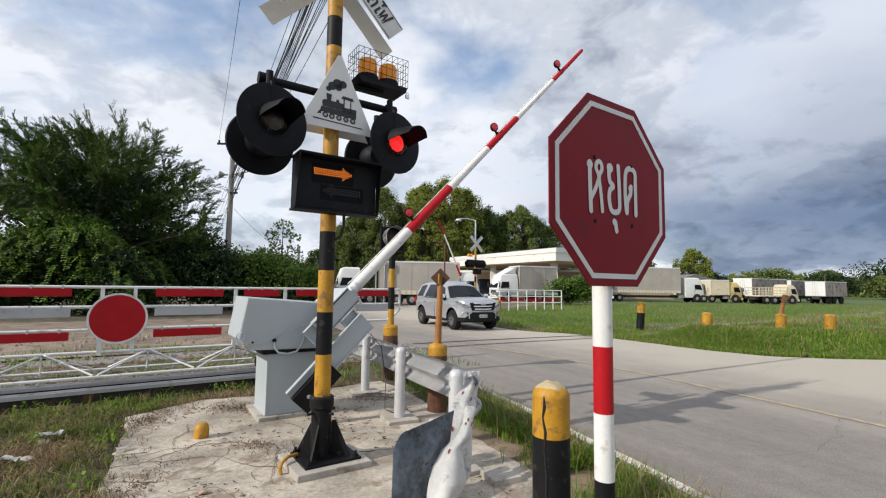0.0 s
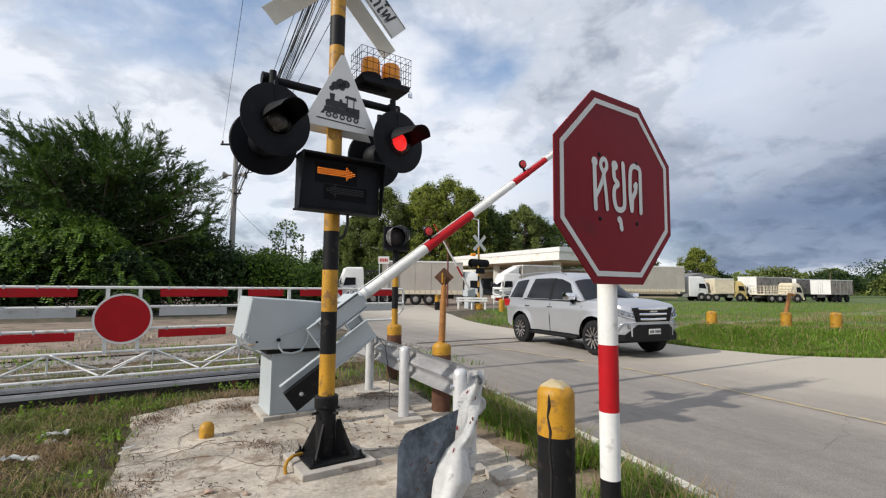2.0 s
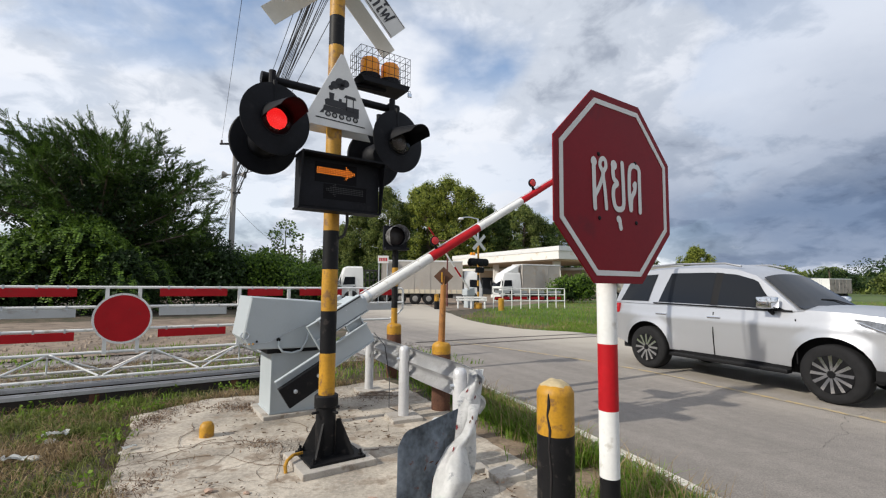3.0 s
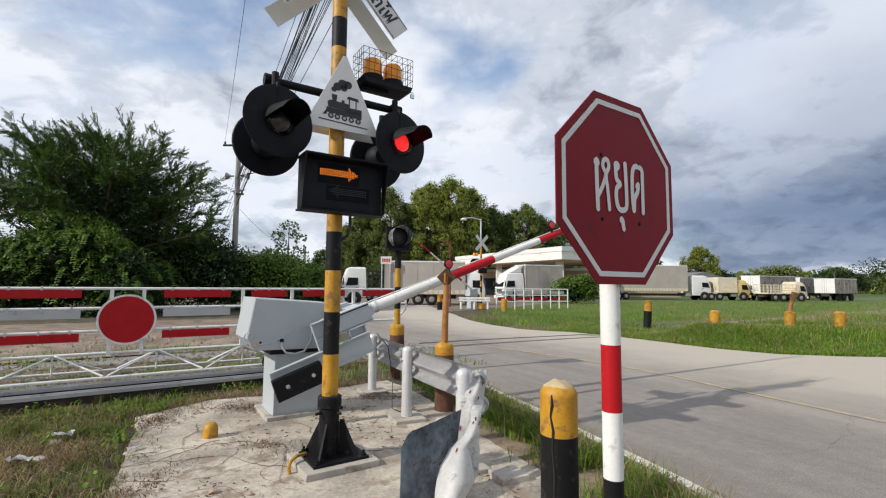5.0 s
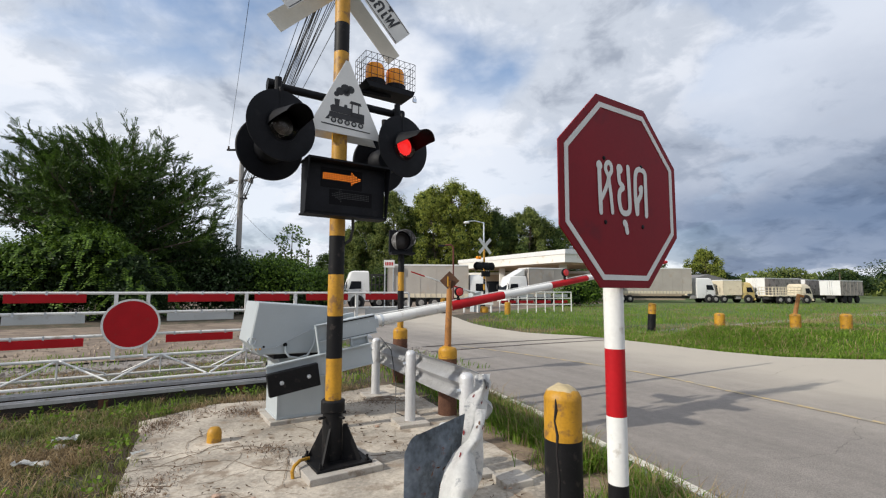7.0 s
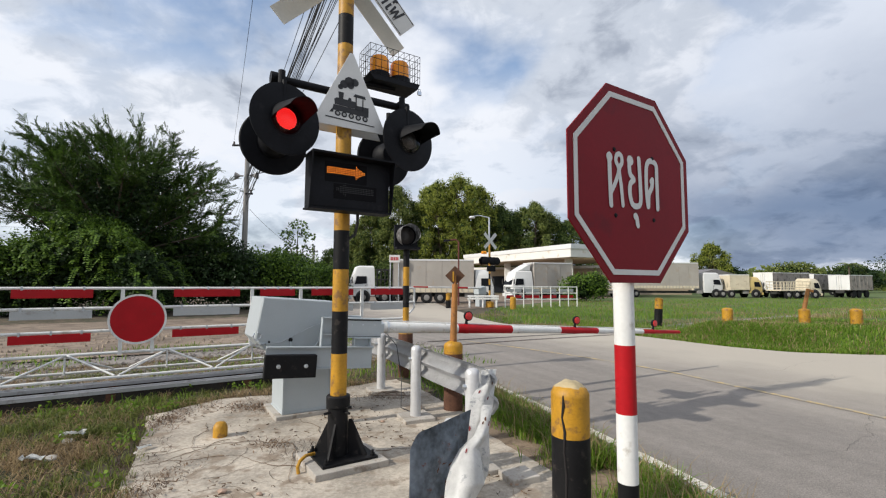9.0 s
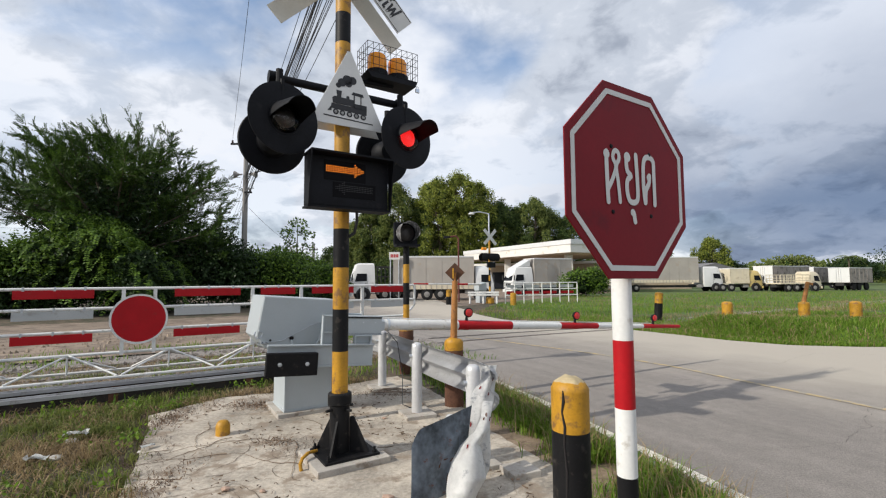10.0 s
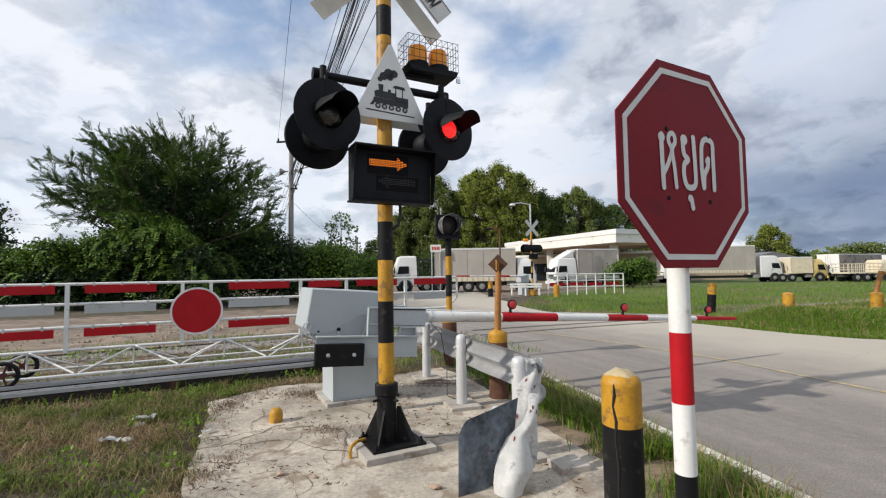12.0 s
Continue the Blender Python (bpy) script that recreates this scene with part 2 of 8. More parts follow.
def lathe(bm, prof, seg=24, m=None, mi=0, ring=False):
    """A turned shape round z; prof: (radius, z) from one end to the other; ring: the profile closes on itself."""
    rings, made = [], []
    for r, z in prof:
        if r < 1e-5:
            rings.append([bm.verts.new((0, 0, z))])
        else:
            rings.append([bm.verts.new((r * math.cos(2 * math.pi * i / seg), r * math.sin(2 * math.pi * i / seg), z)) for i in range(seg)])
        made += rings[-1]
    for a, b in zip(rings, rings[1:] + rings[:1] if ring else rings[1:]):
        for i in range(seg):
            j = (i + 1) % seg
            if len(a) == 1 and len(b) == 1:
                continue
            f = bm.faces.new((a[0], b[j], b[i]) if len(a) == 1 else (a[i], a[j], b[0]) if len(b) == 1 else (a[i], a[j], b[j], b[i]))
            f.material_index = mi
    for end in () if ring else (rings[0], rings[-1]):
        if len(end) > 1:
            bm.faces.new(end).material_index = mi
    if m is not None:
        bmesh.ops.transform(bm, matrix=m, verts=made)
    return made


def prism(bm, poly, y0, y1, m=None, bevel=0.0, mi=0):
    """A flat polygon (x, z) with thickness from y0 to y1."""
    a = [bm.verts.new((x, y0, z)) for x, z in poly]
    b = [bm.verts.new((x, y1, z)) for x, z in poly]
    n = len(poly)
    fs = [bm.faces.new(a), bm.faces.new(b[::-1])] + [bm.faces.new((a[i], b[i], b[(i + 1) % n], a[(i + 1) % n])) for i in range(n)]
    for f in fs:
        f.material_index = mi
    if bevel:
        bmesh.ops.bevel(bm, geom=list(fs[0].edges) + list(fs[1].edges), offset=bevel, segments=1, affect="EDGES")
    if m is not None:
        bmesh.ops.transform(bm, matrix=m, verts=[v for v in a + b if v.is_valid])
    return a + b


def lettering(name, text, size, material, parent, m, mirror=False, depth=0.002, squeeze=1.0):
    """Raised letters as a mesh, centred."""
    cu = bpy.data.curves.new(name, "FONT")
    cu.body, cu.size, cu.align_x, cu.align_y, cu.extrude, cu.offset = text, size, "CENTER", "CENTER", depth, size * 0.018
    tmp = new("lettering", cu)
    me = bpy.data.meshes.new_from_object(tmp.evaluated_get(bpy.context.evaluated_depsgraph_get()))
    bpy.data.objects.remove(tmp)
    bm = bmesh.new()
    bm.from_mesh(me)
    bmesh.ops.transform(bm, matrix=m @ Matrix.Diagonal((-squeeze if mirror else squeeze, 1, 1, 1)), verts=bm.verts)
    return part(name, bm, material, parent)


UPRIGHT = pose(0, 0, 0, 90)   # letters in xy to letters in xz facing -y

# ---- ground, road, tracks ----


def gz(x, y):
    """Height of the ground: it falls a hand's width beyond the crossing."""
    k = min(1.0, max(0.0, (y - 11.0) / 7.0))
    return -0.17 * k * k * (3 - 2 * k)


def bank(x, y):
    """The meadow's bank between the road and the track."""
    d = min(math.hypot(x - a, y - b) for a, b in BANK_FOOT) if 5 < x < 40 and 9 < y < 30 else 0
    track = -(Vector((x, y, 0)) - Vector((0.25, 11.34, 0))).dot(AWAY)
    beyond = y > float(np.interp(x, [4.6, 5.3, 6.1, 6.6, 7.3, 8, 9.9, 16, 45], [16.6, 15.2, 12.6, 11.4, 10.75, 10.4, 10.15, 10.3, 11]))
    if not beyond:
        return 0.0
    k, j = min(1, max(0, (d - 0.2) / 1.7)), min(1, max(0, (track - 0.9) / 1.2))
    return 0.36 * k * k * (3 - 2 * k) * j * j * (3 - 2 * j)


def land(x, y):
    return gz(x, y) + bank(x, y)


BANK_FOOT = [(4.6, 16.6), (5.0, 15.9), (5.3, 15.2), (5.7, 14), (5.9, 13.3), (6.1, 12.6), (6.35, 12.0), (6.6, 11.4), (7, 11), (7.3, 10.75), (8, 10.4), (8.9, 10.25), (9.9, 10.15), (11, 10.15), (12, 10.2), (13.5, 10.25), (15, 10.3), (17, 10.35), (19, 10.4), (22, 10.45), (26, 10.5), (30, 10.6), (36, 10.8)]
GROUND = mat("soil_and_weeds", (0.095, 0.07, 0.047), 0.95, 0, 0.55, 1.4, 18, 0.7, (0.035, 0.038, 0.016), 0.52)
MEADOW = mat("meadow_soil", (0.07, 0.11, 0.022), 0.95, 0, 0.35, 0.4, 14, 0.4, (0.13, 0.11, 0.05), 0.62)


def worn_asphalt():
    """Old asphalt: light and dark aggregate, long tyre-worn streaks along the carriageway, and a few broad patches."""
    m = bpy.data.materials.new("worn_asphalt")
    m.use_nodes = True
    nt = m.node_tree
    N, L = nt.nodes.new, nt.links.new
    b = nt.nodes["Principled BSDF"]
    tc = N("ShaderNodeTexCoord")

    def field(scale, detail, stretch=None):
        n = N("ShaderNodeTexNoise")
        n.inputs["Scale"].default_value, n.inputs["Detail"].default_value, n.inputs["Roughness"].default_value = scale, detail, 0.6
        if stretch:
            turn, mp = N("ShaderNodeVectorRotate"), N("ShaderNodeMapping")
            turn.rotation_type = "Z_AXIS"
            turn.inputs["Angle"].default_value = radians(62)
            mp.inputs["Scale"].default_value = stretch
            L(tc.outputs["Object"], turn.inputs["Vector"]); L(turn.outputs[0], mp.inputs[0]); L(mp.outputs[0], n.inputs["Vector"])
        else:
            L(tc.outputs["Object"], n.inputs["Vector"])
        return n.outputs["Fac"]

    def step(src, lo, hi, a, c):
        r = N("ShaderNodeMapRange")
        for k, v in (("From Min", lo), ("From Max", hi), ("To Min", a), ("To Max", c)):
            r.inputs[k].default_value = v
        L(src, r.inputs["Value"])
        return r.outputs[0]

    def times(p, q):
        x = N("ShaderNodeMath"); x.operation = "MULTIPLY"
        L(p, x.inputs[0]); L(q, x.inputs[1])
        return x.outputs[0]

    grain = field(75, 5)
    k = times(step(field(1.0, 7, (0.10, 2.4, 1)), 0.3, 0.7, 0.86, 1.14), step(field(0.35, 6), 0.3, 0.7, 0.88, 1.12))
    k = times(k, step(field(9, 5), 0.3, 0.7, 0.90, 1.10))
    k = times(k, step(grain, 0.3, 0.7, 0.66, 1.34))
    col = N("ShaderNodeVectorMath"); col.operation = "SCALE"
    col.inputs[0].default_value = (0.232, 0.208, 0.186)
    L(k, col.inputs["Scale"])
    L(col.outputs[0], b.inputs["Base Color"])
    b.inputs["Roughness"].default_value = 0.9
    bp = N("ShaderNodeBump"); bp.inputs["Strength"].default_value, bp.inputs["Distance"].default_value = 0.9, 0.008
    L(grain, bp.inputs["Height"]); L(bp.outputs[0], b.inputs["Normal"])
    return m


ASPHALT = worn_asphalt()


def dust_over(m, col, normal, at, soft):
    """Pale dust that gathers towards one side of the carriageway."""
    nt = m.node_tree
    N, L = nt.nodes.new, nt.links.new
    b = nt.nodes["Principled BSDF"]
    tc, dot, nz, add, ramp, mix = N("ShaderNodeTexCoord"), N("ShaderNodeVectorMath"), N("ShaderNodeTexNoise"), N("ShaderNodeMath"), N("ShaderNodeMapRange"), N("ShaderNodeMixRGB")
    dot.operation, add.operation = "DOT_PRODUCT", "MULTIPLY_ADD"
    dot.inputs[1].default_value = normal
    nz.inputs["Scale"].default_value, nz.inputs["Detail"].default_value = 0.8, 8
    add.inputs[1].default_value = 3.0
    ramp.inputs["From Min"].default_value, ramp.inputs["From Max"].default_value = at + 1.5 - soft, at + 1.5 + soft
    ramp.inputs["To Max"].default_value = 0.9
    L(tc.outputs["Object"], dot.inputs[0]); L(tc.outputs["Object"], nz.inputs["Vector"])
    L(nz.outputs["Fac"], add.inputs[0]); L(dot.outputs["Value"], add.inputs[2]); L(add.outputs[0], ramp.inputs["Value"])
    L(b.inputs["Base Color"].links[0].from_socket, mix.inputs[1])
    mix.inputs[2].default_value = (*col, 1)
    L(ramp.outputs[0], mix.inputs[0]); L(mix.outputs[0], b.inputs["Base Color"])


dust_over(ASPHALT, (0.44, 0.395, 0.33), (0.90, 0.43, 0), 7.6, 1.6)
DIRT = mat("packed_dirt", (0.205, 0.158, 0.118), 0.95, 0, 0.45, 0.7, 22, 1.0, (0.125, 0.092, 0.068), 0.55)
GRAVEL = mat("ballast_stone", (0.245, 0.22, 0.20), 0.95, 0, 0.3, 6, 40, 0.6, island=0.3)
LINE_WHITE = mat("worn_white_line", (0.62, 0.58, 0.50), 0.8, 0, 0.12, 2, 60, 0.2, (0.40, 0.36, 0.30), 0.6)
LINE_YELLOW = mat("worn_yellow_line", (0.46, 0.34, 0.17), 0.8, 0, 0.12, 3, 60, 0.2, (0.30, 0.27, 0.22), 0.5)


def spread(near, far, step):
    """Coordinates that are close together in the near stretch and grow apart to the horizon."""
    a, b = near
    mid = list(np.arange(a, b + 1e-6, step))
    out, d, x = [], step, b
    while x < far:
        d *= 1.35
        x += d
        out.append(x)
    low, d, x = [], step, a
    while x > -far:
        d *= 1.35
        x -= d
        low.append(x)
    return low[::-1] + mid + out


def build_ground():
    xs, ys = spread((-14, 16), 1800, 0.5), spread((-4, 24), 1800, 0.5)
    verts = []
    for y in ys:
        for x in xs:
            z = land(x, y) - 0.03
            if abs(x) < 60 and -10 < y < 60:
                z += 0.02 * noise.noise(Vector((x * 0.6, y * 0.6, 0)))
            verts.append((x, y, z))
    n = len(xs)
    faces = [(j * n + i, j * n + i + 1, (j + 1) * n + i + 1, (j + 1) * n + i) for j in range(len(ys) - 1) for i in range(n - 1)]
    me = bpy.data.meshes.new("ground")
    me.from_pydata(verts, [], faces)
    me.materials.append(GROUND)
    me.materials.append(MEADOW)
    fx, fy = [p[0] for p in FAR_EDGE[3:]], [p[1] for p in FAR_EDGE[3:]]
    for p in me.polygons:
        c = p.center
        p.material_index = int(c.x > 2.9 and c.y > float(np.interp(c.x, fx, fy)) - 0.25)
    tagged(new("ground", me), "bare brown soil with weeds and dry straw", "ground", kind="structure")


def smooth_line(pts, n):
    """n points along a smooth curve through pts."""
    P = [Vector((*p, 0)) for p in pts]
    P = [2 * P[0] - P[1]] + P + [2 * P[-1] - P[-2]]
    out = []
    for k in range(n):
        u = k / (n - 1) * (len(pts) - 1)
        i = min(int(u), len(pts) - 2)
        t = u - i
        a, b, c, d = P[i:i + 4]
        out.append(0.5 * (2 * b + (c - a) * t + (2 * a - 5 * b + 4 * c - d) * t * t + (3 * b - a - 3 * c + d) * t ** 3))
    return out


def sheet(name, left, right, across, z, material, label, category, kind="structure", rough=0.0):
    """A strip of ground between two lines of equally many points."""
    bm = bmesh.new()
    rows = []
    for a, b in zip(left, right):
        row = []
        for k in range(across + 1):
            p = a.lerp(b, k / across)
            row.append(bm.verts.new((p.x, p.y, (land if kind == "structure" and category == "meadow" else gz)(p.x, p.y) + z + rough * noise.noise(Vector((p.x * 2.1, p.y * 2.1, 3))))))
        rows.append(row)
    for r, s in zip(rows, rows[1:]):
        for k in range(across):
            bm.faces.new((r[k], r[k + 1], s[k + 1], s[k]))
    return tagged(part(name, bm, material), label, category, kind=kind)


NEAR_EDGE = [(-14, 40), (-9, 30), (-5, 21), (-2.2, 14.5), (-0.2, 9.3), (0.64, 6.8), (1.03, 5.85), (1.42, 4.75), (1.9, 3.4), (2.35, 1.8), (2.8, 0), (3.3, -3), (4, -8), (6, -25)]
FAR_EDGE = [(-2, 42), (0.0, 30), (1.3, 22), (2.9, 18.0), (4.6, 16.6), (5.3, 15.2), (5.7, 14), (6.1, 12.6), (6.6, 11.4), (7.3, 10.75), (8, 10.4), (9.9, 10.15), (16, 10.3), (45, 11)]


def build_road():
    a = [p + Vector((-0.32, -0.1, 0)) for p in smooth_line(NEAR_EDGE, 105)]
    b = smooth_line(FAR_EDGE, 105)
    b = [p + 0.12 * noise.noise(p * 1.3) * Vector((1, 0.6, 0)) for p in b]
    sheet("road", a, b, 24, 0.0, ASPHALT, "worn grey asphalt road with faded lines", "road")
    line = smooth_line(NEAR_EDGE, 210)[64:185]
    side = [(q - p).normalized().cross(Vector((0, 0, 1))) for p, q in zip(line, line[1:])] 
    sheet("edge_line", [p - 0.05 * s for p, s in zip(line, side)], [p + 0.06 * s for p, s in zip(line, side)], 1, 0.006, LINE_WHITE, "worn white edge line on the asphalt", "road marking")
    mid = smooth_line([(0.3, 12.2), (1.5, 10.9), (2.5, 9.75), (3.2, 8.8), (3.74, 7.92), (4.21, 6.8), (4.93, 5.2), (5.6, 3.5), (6.5, 1), (8, -5)], 120)
    side = [(q - p).normalized().cross(Vector((0, 0, 1))) for p, q in zip(mid, mid[1:])]
    sheet("centre_line", [p - 0.045 * s for p, s in zip(mid, side)], [p + 0.045 * s for p, s in zip(mid, side)], 1, 0.006, LINE_YELLOW, "faded yellow centre line on the asphalt", "road marking")
    # cracks that run across the asphalt
    rnd = random.Random(31)
    bm = bmesh.new()
    for x, y, ang, steps in ((2.6, 4.2, 0.6, 60), (1.9, 6.6, 0.5, 70), (4.5, 8.4, 0.2, 60), (1.2, 9.6, 0.6, 60)):
        p, prev, ang0 = Vector((x, y, 0.005)), None, ang
        for _ in range(steps):
            ang += rnd.uniform(-0.5, 0.5) - 0.3 * (ang - ang0)
            p = p + 0.07 * Vector((math.cos(ang), math.sin(ang), 0))
            n = Vector((-math.sin(ang), math.cos(ang), 0)) * rnd.uniform(0.0005, 0.0022)
            cur = (bm.verts.new(p + n), bm.verts.new(p - n))
            if prev:
                bm.faces.new((prev[0], prev[1], cur[1], cur[0]))
            prev = cur
    part("cracks", bm, mat("asphalt_crack", (0.09, 0.082, 0.072), 0.95, 0, 0.3, 8, 60, 0.2), bpy.data.objects["road"], "thin dark cracks in the asphalt")
    # lot behind the crossing, where the lorries stand
    lot_a = smooth_line([(-60, 44), (-30, 38), (-12, 33), (-9, 29), (-4, 29), (0, 30), (2.5, 33), (11, 47)], 60)
    lot_b = smooth_line([(-60, 70), (-45, 70), (-30, 72), (-20, 74), (-10, 76), (0, 80), (10, 80), (26, 66)], 60)
    sheet("lorry_yard", lot_a, lot_b, 10, -0.02, DIRT, "pale packed dirt yard beside the road", "yard")


def track_line(off, s0, s1, n=30):
    o = Vector((0.25, 11.34, 0)) + off * AWAY
    return [o + ALONG * (s0 + (s1 - s0) * k / (n - 1)) for k in range(n)]


def build_track():
    bed = sheet("track_bed", track_line(-0.9, -60, -0.5), track_line(2.0, -60, -0.5), 6, 0.0, GRAVEL, "grey ballast bed of the railway", "track bed", rough=0.03)
    sheet("track_bed_east", track_line(-0.8, 5.6, 90), track_line(1.9, 5.6, 90), 4, -0.01, GRAVEL, "ballast bed overgrown with grass", "track bed", rough=0.03)
    dirt = sheet("dirt_track", track_line(2.3, -60, -3.2), track_line(15.0, -60, 1.0), 12, -0.005, DIRT, "tan packed dirt track beside the railway", "dirt track", rough=0.03)
    steel = mat("rail_steel", (0.20, 0.17, 0.15), 0.4, 0.8, 0.25, 3, 40, 0.1, (0.12, 0.06, 0.04), 0.55)
    for off in (0.0, 1.0):
        bm = bmesh.new()
        pts = track_line(off, -60, 90, 120)
        prof = [(-0.055, -0.1), (-0.035, 0.0), (-0.035, 0.012), (0.035, 0.012), (0.035, 0.0), (0.055, -0.1)]
        prev = None
        for p in pts:
            ring = [bm.verts.new(p + AWAY * a + Vector((0, 0, gz(p.x, p.y) + z))) for a, z in prof]
            if prev:
                for i in range(len(prof) - 1):
                    bm.faces.new((prev[i], prev[i + 1], ring[i + 1], ring[i]))
            prev = ring
        tagged(part("railway_rail", bm, steel), "worn steel railway rail sunk in the crossing", "rail", "rails of the track", "structure")
    slot = mat("flangeway", (0.05, 0.045, 0.04), 0.95, 0, 0.3, 3, 40, 0.2)
    for off in (0.05, 0.95):
        w = 0.06 if off < 0.5 else -0.06
        sheet("flangeway", track_line(off, -1.2, 6.5), track_line(off + w, -1.2, 6.5), 1, 0.008, slot, "dark groove beside the sunken rail", "groove")
    # loose stones of the bed where it comes near the gate
    bm = bmesh.new()
    rnd = random.Random(5)
    for _ in range(2200):
        s, o = rnd.uniform(-13, -0.7), rnd.uniform(-0.9, 2.0)
        c = Vector((0.25, 11.34, 0)) + ALONG * s + AWAY * o
        r = rnd.uniform(0.018, 0.045)
        v = [bm.verts.new((c.x + r * rnd.uniform(-1, 1) + dx * r, c.y + dy * r, gz(c.x, c.y) + r * (0.6 + dz))) for dx, dy, dz in ((1, 0, -.6), (-.6, .8, -.6), (-.6, -.8, -.6), (0.1, 0, .7))]
        for f in ((0, 1, 2), (0, 1, 3), (1, 2, 3), (2, 0, 3)):
            bm.faces.new([v[i] for i in f])
    tagged(part("ballast_stones", bm, GRAVEL), "loose grey ballast stones", "gravel", kind="stuff")


PAD = [(-3.35, 5.1), (-2.95, 5.9), (-1.9, 6.3), (-0.9, 7.2), (-0.4, 6.5), (0.1, 5.3), (0.4, 4.5), (0.75, 3.75), (0.85, 3.0), (0.75, 2.2), (0.2, 1.4), (-1.2, 1.4), (-1.9, 2.6), (-2.3, 3.3)]


def inside(x, y, poly):
    hit = False
    for (x0, y0), (x1, y1) in zip(poly, poly[1:] + poly[:1]):
        if (y0 > y) != (y1 > y) and x < (x1 - x0) * (y - y0) / (y1 - y0) + x0:
            hit = not hit
    return hit


def build_pad():
    bm = bmesh.new()
    ring = []
    for (x0, y0), (x1, y1) in zip(PAD, PAD[1:] + PAD[:1]):
        n = max(2, int(math.hypot(x1 - x0, y1 - y0) / 0.07))
        for k in range(n):
            x, y = x0 + (x1 - x0) * k / n, y0 + (y1 - y0) * k / n
            j = Vector((noise.noise(Vector((x, y, 0))), noise.noise(Vector((x, y, 9))), 0)) * 0.12 + Vector((noise.noise(Vector((x * 8, y * 8, 0))), noise.noise(Vector((x * 8, y * 8, 9))), 0)) * 0.03
            ring.append((x + j.x, y + j.y))
    top = [bm.verts.new((x, y, 0.012)) for x, y in ring]
    low = [bm.verts.new((x, y, -0.12)) for x, y in ring]
    bm.faces.new(top)
    for i in range(len(ring)):
        j = (i + 1) % len(ring)
        bm.faces.new((top[i], low[i], low[j], top[j]))
    pad = tagged(part("concrete_pad", bm, CONCRETE), "pale cracked concrete slab strewn with soil", "pavement", kind="structure")
    # cracks, as thin dark fissures lying in the slab
    crack = mat("crack_soil", (0.13, 0.10, 0.075), 0.95, 0, 0.3, 8, 60, 0.2)
    rnd = random.Random(8)
    bm = bmesh.new()
    for x, y, ang, steps in ((-1.75, 4.35, 0.5, 26), (-1.2, 3.5, 2.6, 30), (-0.5, 4.6, 1.0, 18), (-1.9, 3.6, 1.2, 22), (-0.2, 3.6, 2.2, 20), (-2.3, 5.3, -0.4, 20), (-1.6, 2.9, 0.2, 24), (-0.9, 4.7, 2.9, 18)):
        p, prev = Vector((x, y, 0.0155)), None
        for _ in range(steps):
            ang += rnd.uniform(-0.55, 0.55)
            q = p + 0.055 * Vector((math.cos(ang), math.sin(ang), 0))
            w = rnd.uniform(0.001, 0.0032)
            n = Vector((-math.sin(ang), math.cos(ang), 0)) * w
            cur = (bm.verts.new(q + n), bm.verts.new(q - n))
            if prev and inside(q.x, q.y, PAD):
                bm.faces.new((prev[0], prev[1], cur[1], cur[0]))
            prev, p = cur, q
    part("cracks", bm, crack, pad, "dark cracks in the slab")
    litter = mat("dry_twigs", (0.12, 0.08, 0.05), 0.9, 0, 0.3, 8, 40, 0.1, island=0.4)
    bm = bmesh.new()
    for _ in range(1300):
        x, y = rnd.uniform(-3.3, 0.6), rnd.uniform(2.9, 6.6)
        if not inside(x, y, PAD):
            continue
        clump = noise.noise(Vector((x * 1.4, y * 1.4, 4)))
        if clump + rnd.uniform(-0.12, 0.12) < 0.10:
            continue
        a, l = rnd.uniform(0, 6.28), rnd.uniform(0.015, 0.06)
        d = Vector((math.cos(a), math.sin(a), 0)) * l
        n = Vector((-d.y, d.x, 0)).normalized() * rnd.uniform(0.0006, 0.0016)
        c = Vector((x, y, 0.02))
        bm.faces.new([bm.verts.new(v) for v in (c - n, c + n, c + d + n * 0.4 + Vector((0, 0, 0.012)), c + d - n * 0.4)])
    # dead roots and runners that creep over the slab
    for _ in range(130):
        x, y = rnd.uniform(-3.2, 0.5), rnd.uniform(3.0, 6.5)
        if noise.noise(Vector((x * 1.4, y * 1.4, 4))) < -0.05:
            continue
        p, ang, prev = Vector((x, y, 0.018)), rnd.uniform(0, 6.28), None
        for k in range(rnd.randrange(5, 16)):
            ang += rnd.uniform(-0.5, 0.5)
            q = p + 0.035 * Vector((math.cos(ang), math.sin(ang), 0))
            if not inside(q.x, q.y, PAD):
                break
            q.z = 0.018 + rnd.uniform(0, 0.008)
            n = Vector((-math.sin(ang), math.cos(ang), 0)) * rnd.uniform(0.0008, 0.002)
            cur = (bm.verts.new(q + n), bm.verts.new(q - n))
            if prev:
                bm.faces.new((prev[0], prev[1], cur[1], cur[0]))
            prev, p = cur, q
    tagged(part("plant_litter", bm, litter), "dry twigs and stalks scattered on the slab", "litter", kind="stuff")
    stone = mat("brick_shard", (0.36, 0.25, 0.19), 0.9, 0, 0.2, 9, 60, 0.3)
    for x, y, r in ((-0.45, 3.2, 0.035), (-1.62, 3.32, 0.03), (-1.35, 3.3, 0.02), (0.45, 3.5, 0.03), (-0.75, 5.0, 0.022)):
        bm = bmesh.new()
        bmesh.ops.create_icosphere(bm, subdivisions=1, radius=r)
        for v in bm.verts:
            v.co = Vector((v.co.x * 1.4, v.co.y, v.co.z * 0.55)) * rnd.uniform(0.8, 1.15)
        ob = tagged(part("stone", bm, stone), "small reddish shard lying on the slab", "stone", "stones on the slab")
